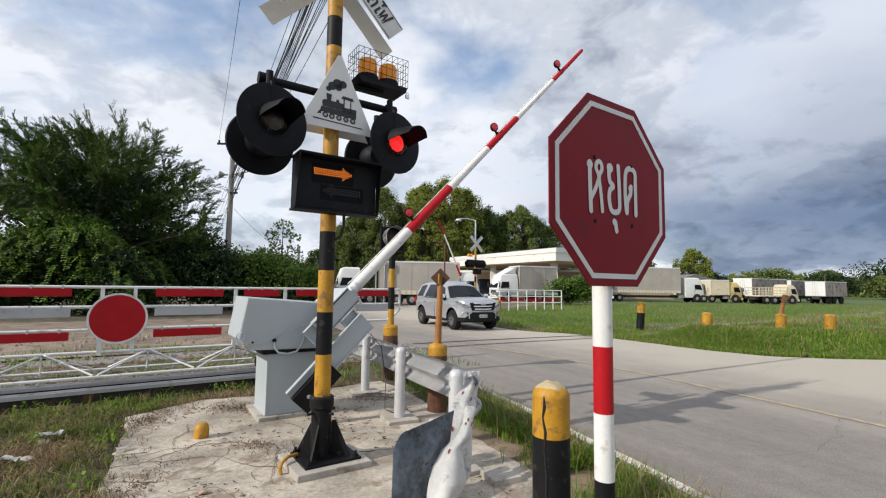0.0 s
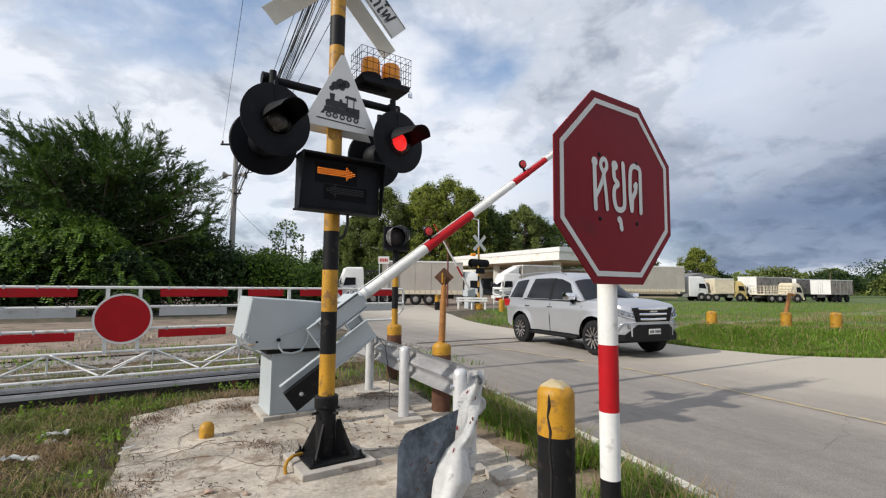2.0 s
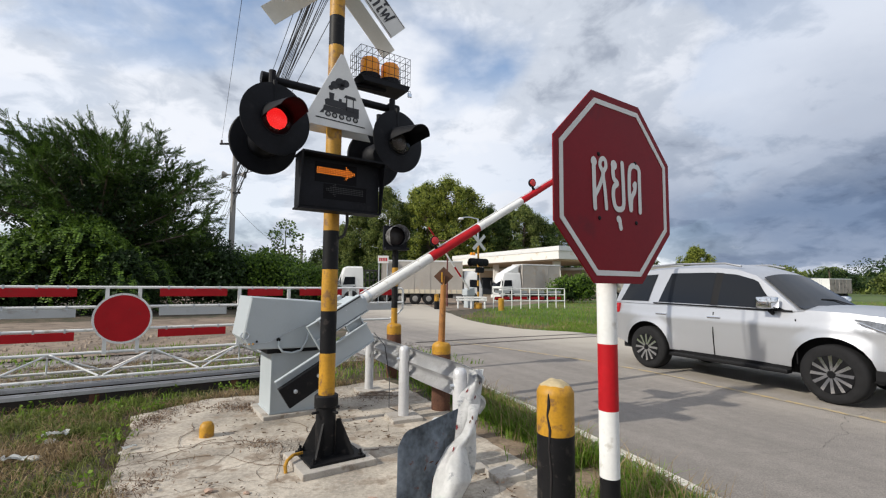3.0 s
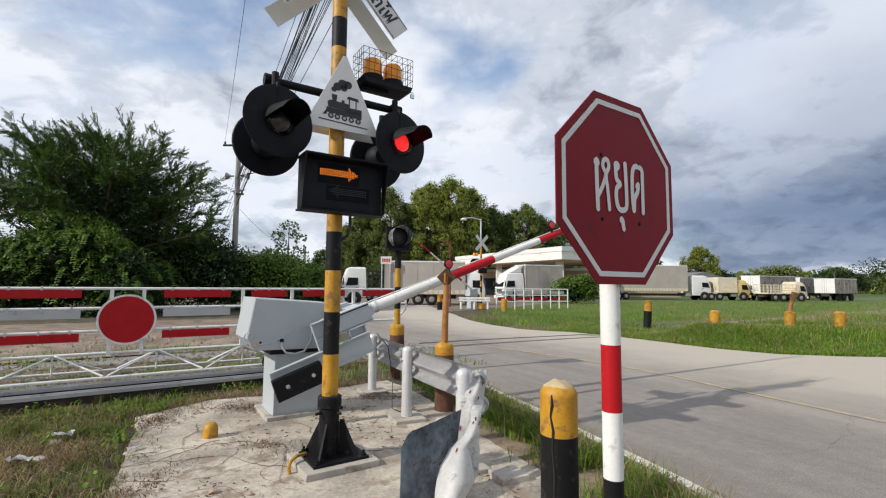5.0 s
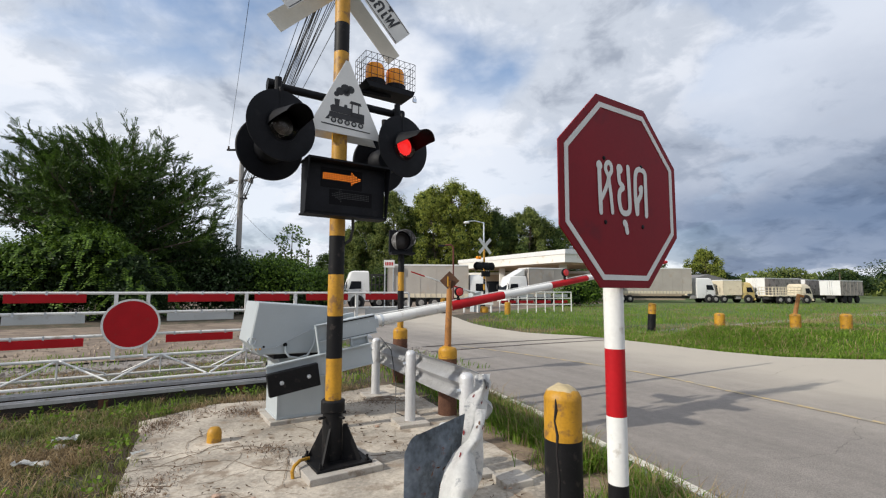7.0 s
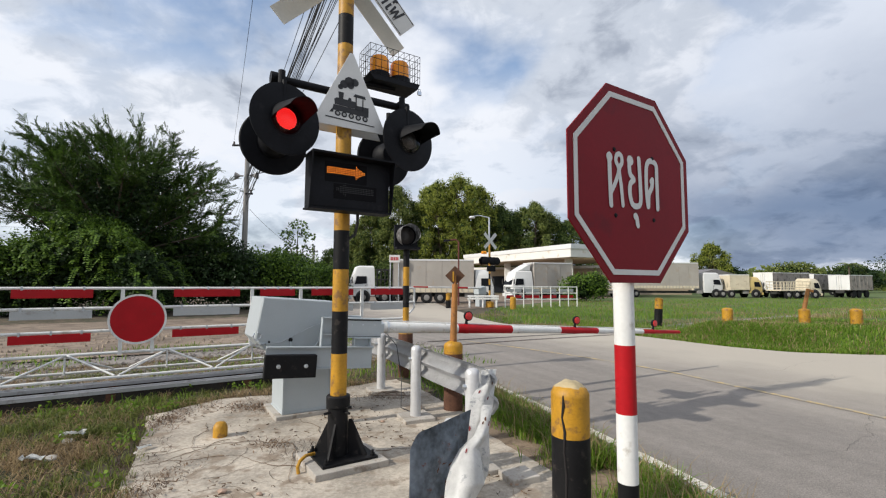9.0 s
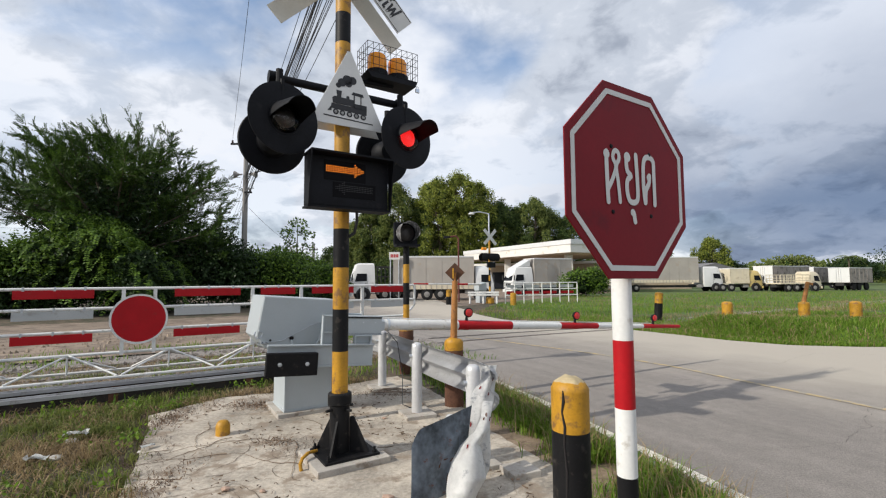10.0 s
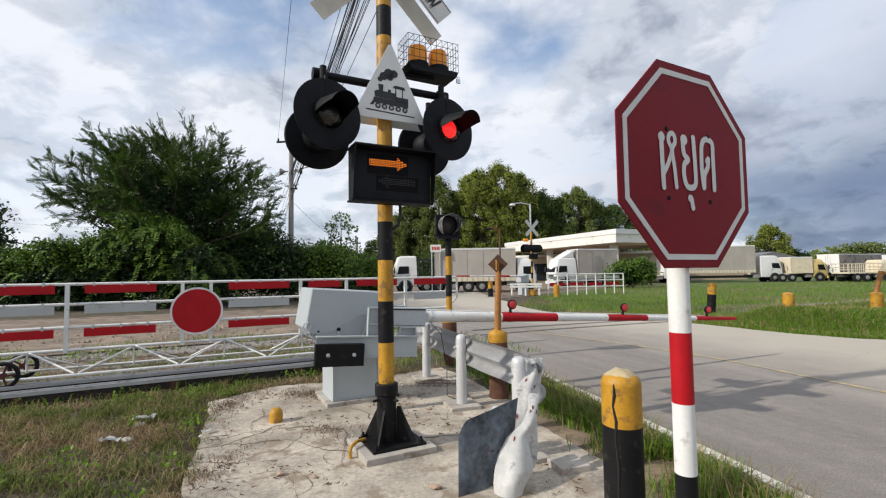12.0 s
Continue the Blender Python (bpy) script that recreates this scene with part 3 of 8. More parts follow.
        ob.location = (x, y, 0.012 + r * 0.5)
    rock = mat("pale_rubble", (0.42, 0.40, 0.36), 0.95, 0, 0.2, 9, 60, 0.3)
    for x, y, r in ((-2.75, 4.1, 0.035), (-3.4, 3.95, 0.045), (-3.6, 4.35, 0.045)):
        bm = bmesh.new()
        bmesh.ops.create_icosphere(bm, subdivisions=2, radius=r)
        for v in bm.verts:
            v.co = Vector((v.co.x * 1.3, v.co.y, v.co.z * 0.5)) * (1 + 0.35 * noise.noise(v.co * 14 + Vector((x, y, 0))))
        ob = tagged(part("rubble_stone", bm, rock), "pale lump of rubble in the weeds", "stone", "rubble in the weeds")
        ob.location = (x, y, -0.01 + r * 0.2)


def build_verge():
    """Loose sandy soil between the slab and the road."""
    ys = np.linspace(0.9, 6.2, 46)
    edge_y, edge_x = [-p[1] for p in NEAR_EDGE], [p[0] for p in NEAR_EDGE]
    right = [Vector((float(np.interp(-y, edge_y, edge_x)) - 0.30, y, 0)) for y in ys]
    left = [p - Vector(((0.95 + 0.1 * math.sin(3 * p.y)) * max(0.03, min(1.0, (p.y - 0.9) / 1.1, (6.2 - p.y) / 0.8)) ** 0.6, 0, 0)) for p in right]
    sheet("soil_verge", left, right, 10, -0.006, mat("sandy_soil", (0.21, 0.155, 0.105), 0.95, 0, 0.45, 3, 45, 1.0, (0.12, 0.085, 0.055), 0.56), "loose sandy soil between slab and road", "soil", rough=0.012)


build_ground()
build_verge()
build_road()
build_track()
build_pad()

# ---- the stop sign ----


def octagon(r, cx=0, cz=0):
    k = r * math.tan(math.pi / 8)
    return [(cx + x, cz + z) for x, z in ((-k, r), (k, r), (r, k), (r, -k), (k, -r), (-k, -r), (-r, -k), (-r, k))]


def build_stop_sign():
    t = thing("stop_sign", pose(0.667, 1.845, 0, 0, 0, 34.3), "dark red octagonal stop sign on a red and white pole", "road sign")
    def band(z0, z1, m, name):
        bm = bmesh.new()
        rod(bm, (0, 0, z0), (0, 0, z1), 0.0385, seg=28)
        part(name, bm, m, t, smooth=True)
    part_black = band(-0.1, 0.734, BLACK, "black_band")
    band(0.734, 0.989, WHITE, "white_band")
    band(0.989, 1.249, RED, "red_band")
    band(1.249, 2.15, WHITE, "white_band")
    cx, cz = 0.0, 1.863
    bm = bmesh.new()
    prism(bm, octagon(0.375, cx, cz), -0.062, -0.056, bevel=0.0015)
    plate = part("plate", bm, SIGN_RED, t)
    bm = bmesh.new()
    o, i = octagon(0.345, cx, cz), octagon(0.325, cx, cz)
    for k in range(8):
        j = (k + 1) % 8
        prism(bm, [o[k], o[j], i[j], i[k]], -0.0642, -0.0622)
    part("border", bm, SIGN_WHITE, plate, "dull white border line")
    # the word, painted letter by letter with a round brush
    letters = (
        ([[(-0.151, 0.1), (-0.152, 0.069), (-0.151, 0.003), (-0.148, -0.088)], [(-0.146, -0.04), (-0.117, 0.003), (-0.098, 0.05), (-0.114, 0.081), (-0.11, 0.102), (-0.096, 0.111), (-0.082, 0.104), (-0.079, 0.08), (-0.096, 0.05), (-0.087, -0.011), (-0.079, -0.083)]], (-0.151, 0.092, 0.018)),
        ([[(-0.029, 0.099), (-0.033, 0.075), (-0.028, 0.042), (-0.007, 0.024), (-0.029, 0.005), (-0.034, -0.032), (-0.022, -0.071), (0.003, -0.08), (0.03, -0.066), (0.033, -0.008), (0.027, 0.11)]], (-0.026, 0.096, 0.02)),
        ([[(0.116, 0.038), (0.11, 0.006), (0.089, -0.025), (0.083, -0.075), (0.074, -0.015), (0.074, 0.055), (0.079, 0.092), (0.096, 0.111), (0.124, 0.112), (0.143, 0.098), (0.144, 0.053), (0.145, -0.076)]], (0.112, 0.03, 0.015)),
        ([[(-0.002, -0.117), (0.005, -0.123), (0.011, -0.154)]], (-0.001, -0.119, 0.014)))
    for strokes, (hx, hz, hr) in letters:
        bm = bmesh.new()
        def disc(x, z, r, y):
            bm.faces.new([bm.verts.new((cx + x + r * math.cos(k * math.pi / 7), y, cz + z + r * math.sin(k * math.pi / 7))) for k in range(14)])
        disc(hx, hz, hr, -0.0640)
        for n, line in enumerate(strokes):
            w = 0.0112 if len(strokes) == 1 or n == 0 else 0.0095
            pts = smooth_line(line, 8 * len(line))
            for k, (p, q) in enumerate(zip(pts, pts[1:])):
                d = (q - p).normalized() * w
                e = Vector((-d.y, d.x, 0))
                y = -0.0642 - 0.000015 * k
                bm.faces.new([bm.verts.new((cx + v.x, y, cz + v.y)) for v in (p - e, q - e, q + e, p + e)])
                if k % 3 == 0:
                    disc(p.x, p.y, w, y - 0.0000075)
            disc(pts[-1].x, pts[-1].y, w, -0.0652)
        part("letter", bm, SIGN_WHITE, plate)
    for x, z in ((-0.12, 0.125), (0.12, 0.125), (-0.12, -0.125), (0.12, -0.125)):
        bm = bmesh.new()
        lathe(bm, [(0.0, 0.0045), (0.006, 0.004), (0.009, 0.0)], 12, pose(cx + x, -0.0622, cz + z, 90))
        part("bolt", bm, DARK, plate)
    for z in (1.74, 1.99):
        bm = bmesh.new()
        box(bm, -0.14, 0.14, -0.056, -0.04, z - 0.02, z + 0.02, 0.003)
        part("bracket", bm, GALV, t)


build_stop_sign()

# ---- the signal post ----
LENS_DARK = mat("unlit_lens", (0.035, 0.03, 0.028), 0.3, 0, 0.25, 30, 200, 0.5)
LAMP_RED = mat("lit_red_lens", (0.4, 0.01, 0.012), 0.3, 0, 0.2, 60, 200, 0.3, glow=(1.0, 0.006, 0.012, 0.72))
LAMP_DIODE = mat("lit_red_diode", (0.6, 0.03, 0.03), 0.3, 0, 0, 60, 200, 0, glow=(1.0, 0.06, 0.045, 2.2))
LED_ON = mat("lit_amber_diode", (0.8, 0.3, 0.03), 0.4, 0, 0, 10, 60, 0, glow=(1.0, 0.22, 0.012, 1.7))
BALL_AT = pose(0, 0.055, 0)


def cover_glass():
    """Thin clear glass: it lets the lamp through and mirrors the sky at its grazing rim."""
    m = bpy.data.materials.new("cover_glass")
    m.use_nodes = True
    nt = m.node_tree
    N, L = nt.nodes.new, nt.links.new
    clear, gloss, mix, fres = N("ShaderNodeBsdfTransparent"), N("ShaderNodeBsdfGlossy"), N("ShaderNodeMixShader"), N("ShaderNodeFresnel")
    clear.inputs[0].default_value = (0.92, 0.90, 0.90, 1)
    gloss.inputs["Roughness"].default_value = 0.22
    fres.inputs["IOR"].default_value = 1.5
    L(fres.outputs[0], mix.inputs[0]); L(clear.outputs[0], mix.inputs[1]); L(gloss.outputs[0], mix.inputs[2])
    L(mix.outputs[0], nt.nodes["Material Output"].inputs[0])
    return m


COVER_GLASS = cover_glass()
LED_OFF = mat("unlit_diode", (0.045, 0.044, 0.042), 0.5, 0, 0.2, 10, 60, 0)
FLASHERS = []


def signal_head(post, s, w, z, lit, facing=1, turn=0):
    """One flashing lamp: housing, round backboard, visor and lens; facing 1 looks to the road, -1 away."""
    m = pose(s, -w, z, 0, 0, turn if facing > 0 else 180 + turn)
    bm = bmesh.new()
    lathe(bm, [(0.0, -0.175), (0.09, -0.17), (0.128, -0.13), (0.137, 0.0), (0.132, 0.02), (0.122, 0.02), (0.120, -0.10), (0.09, -0.16), (0.0, -0.168)], 28, pose(0, 0, 0, 90))
    head = part("signal_head", bm, DARK, post, "black round flashing signal", True)
    head.matrix_basis = m
    bm = bmesh.new()
    lathe(bm, [(0.13, 0.0), (0.272, -0.012), (0.28, -0.004), (0.28, 0.004), (0.26, 0.008), (0.13, 0.012)], 48, pose(0, 0, 0, 90))
    part("backboard", bm, DARK, head, smooth=True)
    # visor: a tapering shell that covers the upper two thirds of the lens
    bm = bmesh.new()
    rows = []
    for k in range(7):
        y = -0.012 - 0.27 * k / 6
        half = radians(102 - 34 * (k / 6) ** 0.8)
        r = 0.128 - 0.012 * k / 6
        rows.append([[bm.verts.new(((r - d) * math.sin(half * (2 * i / 20 - 1)), y - 0.05 * math.cos(half * (2 * i / 20 - 1)) * k / 6, (r - d) * math.cos(half * (2 * i / 20 - 1)) - 0.006 * k)) for i in range(21)] for d in (0.0, 0.004)])
    for a, b in zip(rows, rows[1:]):
        for layer in (0, 1):
            for i in range(20):
                bm.faces.new((a[layer][i], a[layer][i + 1], b[layer][i + 1], b[layer][i]))
        for i in (0, 20):
            bm.faces.new((a[0][i], a[1][i], b[1][i], b[0][i]))
    for i in range(20):
        bm.faces.new((rows[-1][0][i], rows[-1][0][i + 1], rows[-1][1][i + 1], rows[-1][1][i]))
    part("visor", bm, DARK, head, smooth=True)
    # the lamp itself: a ball of diodes on one half, blank on the other, which turns behind the cover glass
    bm = bmesh.new()
    lathe(bm, [(0.106 * math.sin(k * math.pi / 16), 0.106 * math.cos(k * math.pi / 16)) for k in range(17)], 32, pose(0, 0, 0, 90))
    for f in bm.faces:
        f.material_index = int(f.calc_center_median().y > 0)
    for k in range(150):
        c = 1 - 0.72 * (k + 0.5) / 150
        e, a = math.sqrt(1 - c * c), k * 2.39996
        n = Vector((e * math.cos(a), -c, e * math.sin(a)))
        u = n.orthogonal().normalized()
        v = n.cross(u)
        bm.faces.new([bm.verts.new(n * 0.1075 + 0.0042 * (u * math.cos(i * math.pi / 3) + v * math.sin(i * math.pi / 3))) for i in range(6)]).material_index = 2
    ball = part("lamp_ball", bm, [LAMP_RED, LENS_DARK, LAMP_DIODE], head, "red diode lamp that turns to flash", True)
    ball.matrix_basis = BALL_AT if lit else BALL_AT @ pose(0, 0, 0, 0, 0, 180)
    bm = bmesh.new()
    lathe(bm, [(0.0, 0.072), (0.04, 0.069), (0.08, 0.056), (0.105, 0.034), (0.121, 0.0)], 32, pose(0, -0.01, 0, 90))
    part("lens", bm, COVER_GLASS, head, "clear round cover glass", True)
    bm = bmesh.new()
    rod(bm, (-0.02, 0.0, 0.3), (-0.02, 0.0, 0.12), 0.018, seg=8)
    rod(bm, (0, 0.1, 0.1), (0, 0.1, 0.42), 0.028, seg=12)
    part("hanger", bm, DARK, head)
    return ball


def build_signal_post():
    t = thing("signal_post", pose(-0.955, 3.895, 0, 0, 0, 34), "black and yellow striped crossing signal post on a concrete plinth", "signal post")
    bm = bmesh.new()
    box(bm, -0.27, 0.33, -0.29, 0.255, 0.0, 0.062, 0.008)
    part("plinth", bm, PLINTH, t, "pale concrete plinth")
    bm = bmesh.new()
    box(bm, -0.19, 0.27, -0.215, 0.19, 0.062, 0.082, 0.003)
    for a in range(4):
        m = pose(0.03, 0.01, 0, 0, 0, 45 + 90 * a)
        prism(bm, [(0.07, 0.082), (0.23, 0.082), (0.23, 0.1), (0.1, 0.36), (0.07, 0.36)], -0.008, 0.008, m)
    part("base_plate", bm, BLACK, t, "black gusseted steel base")
    for x, y in ((-0.155, -0.18), (0.235, -0.18), (-0.155, 0.16), (0.235, 0.16)):
        bm = bmesh.new()
        lathe(bm, [(0.022, 0.082), (0.022, 0.1), (0.012, 0.1), (0.012, 0.125), (0.0, 0.127)], 6, pose(x, y, 0))
        part("bolt", bm, BLACK, t)
    bm = bmesh.new()
    lathe(bm, [(0.082, 0.08), (0.082, 0.46), (0.098, 0.47), (0.098, 0.55), (0.088, 0.56), (0.07, 0.56)], 28)
    for a in (20, 110, 200, 290):
        rod(bm, pose(0, 0, 0.43, 0, 0, a) @ Vector((0.07, 0, 0)), pose(0, 0, 0.43, 0, 0, a) @ Vector((0.14, 0, 0)), 0.012, seg=8)
    part("collar", bm, BLACK, t, "black socket with clamping bolts", True)
    zs = [0.55, 0.90, 1.25, 1.60, 1.93, 2.22, 2.55, 3.57, 3.84, 4.17, 4.50, 4.95]
    for k, (a, b) in enumerate(zip(zs, zs[1:])):
        bm = bmesh.new()
        rod(bm, (0, 0, a), (0, 0, b), 0.0665, seg=28)
        part("yellow_band" if k % 2 == 0 else "black_band", bm, YELLOW if k % 2 == 0 else BLACK, t, smooth=True)
    bm = bmesh.new()
    rod(bm, (-0.6, 0.0, 3.13), (0.6, 0.0, 3.13), 0.034, seg=14)
    for s in (-0.57, 0.57):
        lathe(bm, [(0.05, -0.05), (0.05, 0.05)], 14, pose(s, 0, 3.13, 0, 90, 0))
    box(bm, -0.1, 0.1, -0.085, 0.085, 3.08, 3.18, 0.01)
    part("crossarm", bm, DARK, t, "black tubular crossarm", True)
    for s, z, lit in ((-0.535, 2.745, False), (0.535, 2.765, True)):
        FLASHERS.append((signal_head(t, s, 0.19, z, lit, 1, 11), lit))
        signal_head(t, s * 0.97, -0.28, z - 0.06, False, -1)
    # the arrow box
    bm = bmesh.new()
    box(bm, -0.345, 0.345, -0.2, -0.07, 2.09, 2.5, 0.008)
    arrow_box = part("arrow_box", bm, DARK, t, "black hooded arrow display")
    bm = bmesh.new()
    prism(bm, [(-0.355, 2.50), (0.355, 2.50), (0.355, 2.515), (-0.355, 2.515)], -0.31, -0.07)
    part("top_hood", bm, DARK, arrow_box)
    for s in (-0.355, 0.345):
        bm = bmesh.new()
        bmv = [bm.verts.new((s + dx, y, z)) for dx in (0, 0.01) for y, z in ((-0.31, 2.5), (-0.2, 2.5), (-0.2, 2.07), (-0.23, 2.07))]
        bm.faces.new(bmv[:4]); bm.faces.new(bmv[4:])
        for i in range(4):
            bm.faces.new((bmv[i], bmv[(i + 1) % 4], bmv[4 + (i + 1) % 4], bmv[4 + i]))
        part("side_hood", bm, DARK, arrow_box)
    bm = bmesh.new()
    prism(bm, [(-0.355, 2.07), (0.355, 2.07), (0.355, 2.085), (-0.355, 2.085)], -0.23, -0.07)
    part("bottom_rim", bm, DARK, arrow_box)
    def dots(name, cells, x0, z0, m, flip=False):
        bm = bmesh.new()
        for cx, cz in cells:
            x = x0 + (cx if not flip else -cx) * 0.0143
            z = z0 + cz * 0.0143
            vs = [bm.verts.new((x + 0.0040 * math.cos(a * math.pi / 3), -0.203, z + 0.0040 * math.sin(a * math.pi / 3))) for a in range(6)]
            bm.faces.new(vs)
        part(name, bm, m, arrow_box)
    cells = [(i, j) for i in range(-11, 6) for j in (-1.5, -0.5, 0.5, 1.5)] + [(6 + k, j) for k in range(6) for j in (-3.5, -2.5, -1.5, -0.5, 0.5, 1.5, 2.5, 3.5) if abs(j) <= 3.6 - k * 0.6]
    dots("lit_arrow", cells, -0.045, 2.395, LED_ON)
    dots("unlit_arrow", cells, 0.035, 2.245, LED_OFF, True)
    bm = bmesh.new()
    box(bm, -0.225, 0.135, -0.2015, -0.199, 2.30, 2.465); box(bm, -0.15, 0.225, -0.2015, -0.199, 2.165, 2.29)
    part("display_window", bm, mat("display_window", (0.004, 0.004, 0.005), 0.6, 0, 0.2, 20, 80, 0, spec=0.1), arrow_box)
    bm = bmesh.new()
    tube(bm, [(0.1, -0.1, 2.1), (0.11, -0.08, 2.0), (0.1, -0.05, 1.9), (0.05, -0.02, 1.86)], 0.014)
    part("cable", bm, WIRE, t, smooth=True)
    # the warning triangles, one to each side
    for y, s0, name in ((-0.1, 0.02, "triangle_sign"), (0.085, 0.05, "triangle_sign")):
        bm = bmesh.new()
        prism(bm, [(s0 - 0.335, 2.80), (s0 + 0.335, 2.80), (s0 + 0.015, 3.465), (s0 - 0.015, 3.465)], y - 0.004, y + 0.004, bevel=0.001)
        plate = part(name, bm, mat("enamel_white", (0.66, 0.66, 0.64), 0.4, 0, 0.06, 5, 80, 0.04, (0.5, 0.48, 0.44), 0.7), t, "white triangular board with a steam engine")
        if y > 0:
            continue
        bm = bmesh.new()
        def flat(poly):
            prism(bm, [(x * 1.05 + s0 + 0.005, z + 0.01) for x, z in poly], y - 0.0068, y - 0.0045)
        def disc(x, z, r, n=18):
            flat([(x + r * math.cos(2 * math.pi * i / n), z + r * math.sin(2 * math.pi * i / n)) for i in range(n)])
        flat([(-0.215, 2.855), (0.205, 2.84), (0.205, 2.848), (-0.215, 2.865)])
        flat([(-0.14, 2.975), (0.04, 2.97), (0.04, 3.03), (-0.125, 3.035), (-0.145, 3.02)])
        flat([(-0.16, 2.925), (0.15, 2.915), (0.15, 2.965), (-0.15, 2.972)])
        flat([(-0.105, 3.03), (-0.072, 3.03), (-0.066, 3.09), (-0.112, 3.09)])
        flat([(-0.03, 3.03), (0.0, 3.03), (-0.004, 3.055), (-0.025, 3.055)])
        flat([(0.035, 2.96), (0.045, 2.96), (0.045, 3.075), (0.035, 3.075)])
        flat([(0.095, 2.96), (0.103, 2.96), (0.103, 3.075), (0.095, 3.075)])
        flat([(0.015, 3.075), (0.125, 3.07), (0.115, 3.095), (0.03, 3.1)])
        flat([(0.035, 2.96), (0.15, 2.955), (0.15, 3.0), (0.035, 3.0)])
        flat([(-0.185, 2.9), (-0.15, 2.905), (-0.15, 2.95)])
        for x in (-0.115, -0.06, 0.0, 0.06, 0.12):
            disc(x, 2.898 - 0.03 * x, 0.024)
        for x, z, r in ((-0.095, 3.135, 0.022), (-0.065, 3.165, 0.035), (-0.02, 3.195, 0.042), (0.025, 3.2, 0.034), (-0.01, 3.165, 0.03)):
            disc(x, z, r)
        part("engine_picture", bm, mat("sign_black", (0.012, 0.012, 0.014), 0.5, 0, 0.2, 8, 60, 0), plate)
        for x in (-0.115, -0.06, 0.0, 0.06, 0.12):
            bm = bmesh.new()
            lathe(bm, [(0.0, 0.0), (0.013, 0.0)], 12, pose(x * 1.05 + s0 + 0.005, y - 0.008, 2.908 - 0.03 * x, 90))
            part("wheel_picture", bm, SIGN_WHITE, plate)
    # crossbucks
    board = mat("cream_board", (0.62, 0.60, 0.53), 0.55, 0, 0.08, 4, 60, 0.05, (0.48, 0.44, 0.36), 0.68)
    for y, cz, wid, face in ((-0.09, 4.41, 0.105, True), (0.09, 4.28, 0.085, False)):
        for ang in (-45, 45):
            bm = bmesh.new()
            yy = y + (0.006 if ang > 0 else 0.0)
            box(bm, -0.80, 0.80, yy - 0.004, yy + 0.004, -wid, wid, 0.001, pose(0, 0, cz, 0, -ang, 0))
            plate = part("crossbuck_board", bm, SIGN_WHITE if face else board, t, "white crossbuck board with black Thai lettering" if face else "cream back of a crossbuck board")
            if face:
                lettering("lettering", "รถไฟ" if ang == -45 else "ระวัง", 0.19, mat("sign_black", (0, 0, 0)), plate, pose(0, 0, cz, 0, -ang, 0) @ pose(0.5 if ang == -45 else -0.45, yy - 0.0055, -0.005) @ UPRIGHT, squeeze=0.9)
                bm = bmesh.new()
                for zz in (-wid + 0.008, wid - 0.014):
                    box(bm, -0.79, 0.79, yy - 0.0058, yy - 0.0042, zz, zz + 0.006, 0, pose(0, 0, cz, 0, -ang, 0))
                part("edge_line", bm, mat("sign_black", (0, 0, 0)), plate)
    # caged amber beacons
    bm = bmesh.new()
    prism(bm, [(0.2, 3.36), (0.71, 3.36), (0.69, 3.31), (0.24, 3.31)], -0.08, 0.16)
    rod(bm, (0.05, 0.03, 3.28), (0.5, 0.03, 3.31), 0.02)
    tray = part("beacon_tray", bm, DARK, t, "black tray of the caged beacons")
    for s in (0.345, 0.555):
        bm = bmesh.new()
        lathe(bm, [(0.1, 3.36), (0.1, 3.42), (0.0, 3.42)], 24, pose(s, 0.04, 0))
        part("beacon_foot", bm, DARK, tray, smooth=True)
        bm = bmesh.new()
        lathe(bm, [(0.09, 3.42), (0.088, 3.55), (0.075, 3.575), (0.0, 3.58)], 24, pose(s, 0.04, 0))
        part("beacon", bm, AMBER, tray, "amber plastic beacon", True)
    bm = bmesh.new()
    for y in (-0.08, 0.16):
        for z in (3.36, 3.43, 3.5, 3.57, 3.63):
            rod(bm, (0.2, y, z), (0.71, y, z), 0.0028, seg=4)
        for k in range(10):
            s = 0.2 + 0.51 * k / 9
            rod(bm, (s, y, 3.36), (s, y, 3.63), 0.0025, seg=4)
    for s in (0.2, 0.71):
        for z in (3.43, 3.5, 3.57, 3.63):
            rod(bm, (s, -0.08, z), (s, 0.16, z), 0.0028, seg=4)
        for k in range(1, 5):
            rod(bm, (s, -0.08 + 0.048 * k, 3.36), (s, -0.08 + 0.048 * k, 3.63), 0.0025, seg=4)
    for k in range(10):
        rod(bm, (0.2 + 0.51 * k / 9, -0.08, 3.63), (0.2 + 0.51 * k / 9, 0.16, 3.63), 0.0025, seg=4)
    part("cage", bm, DARK, tray, "black wire cage")
    bm = bmesh.new()
    box(bm, 0.68, 0.72, -0.1, -0.085, 3.25, 3.29, 0.004)
    tube(bm, [(0.688, -0.092, 3.285), (0.69, -0.092, 3.31), (0.71, -0.092, 3.31), (0.712, -0.092, 3.285)], 0.004, 6)
    part("padlock", bm, CHROME, tray)
    bm = bmesh.new()
    tube(bm, [(-0.33, -0.06, 0.012), (-0.335, -0.05, 0.06), (-0.31, -0.02, 0.09), (-0.25, 0.03, 0.105), (-0.17, 0.06, 0.10)], 0.014)
    part("conduit", bm, YELLOW, t, "yellow flexible conduit", True)


build_signal_post()

# ---- barrier machine and arm ----
PIVOT = Vector((-1.363, 5.17, 1.0))
ARM_BEARING = 29.6


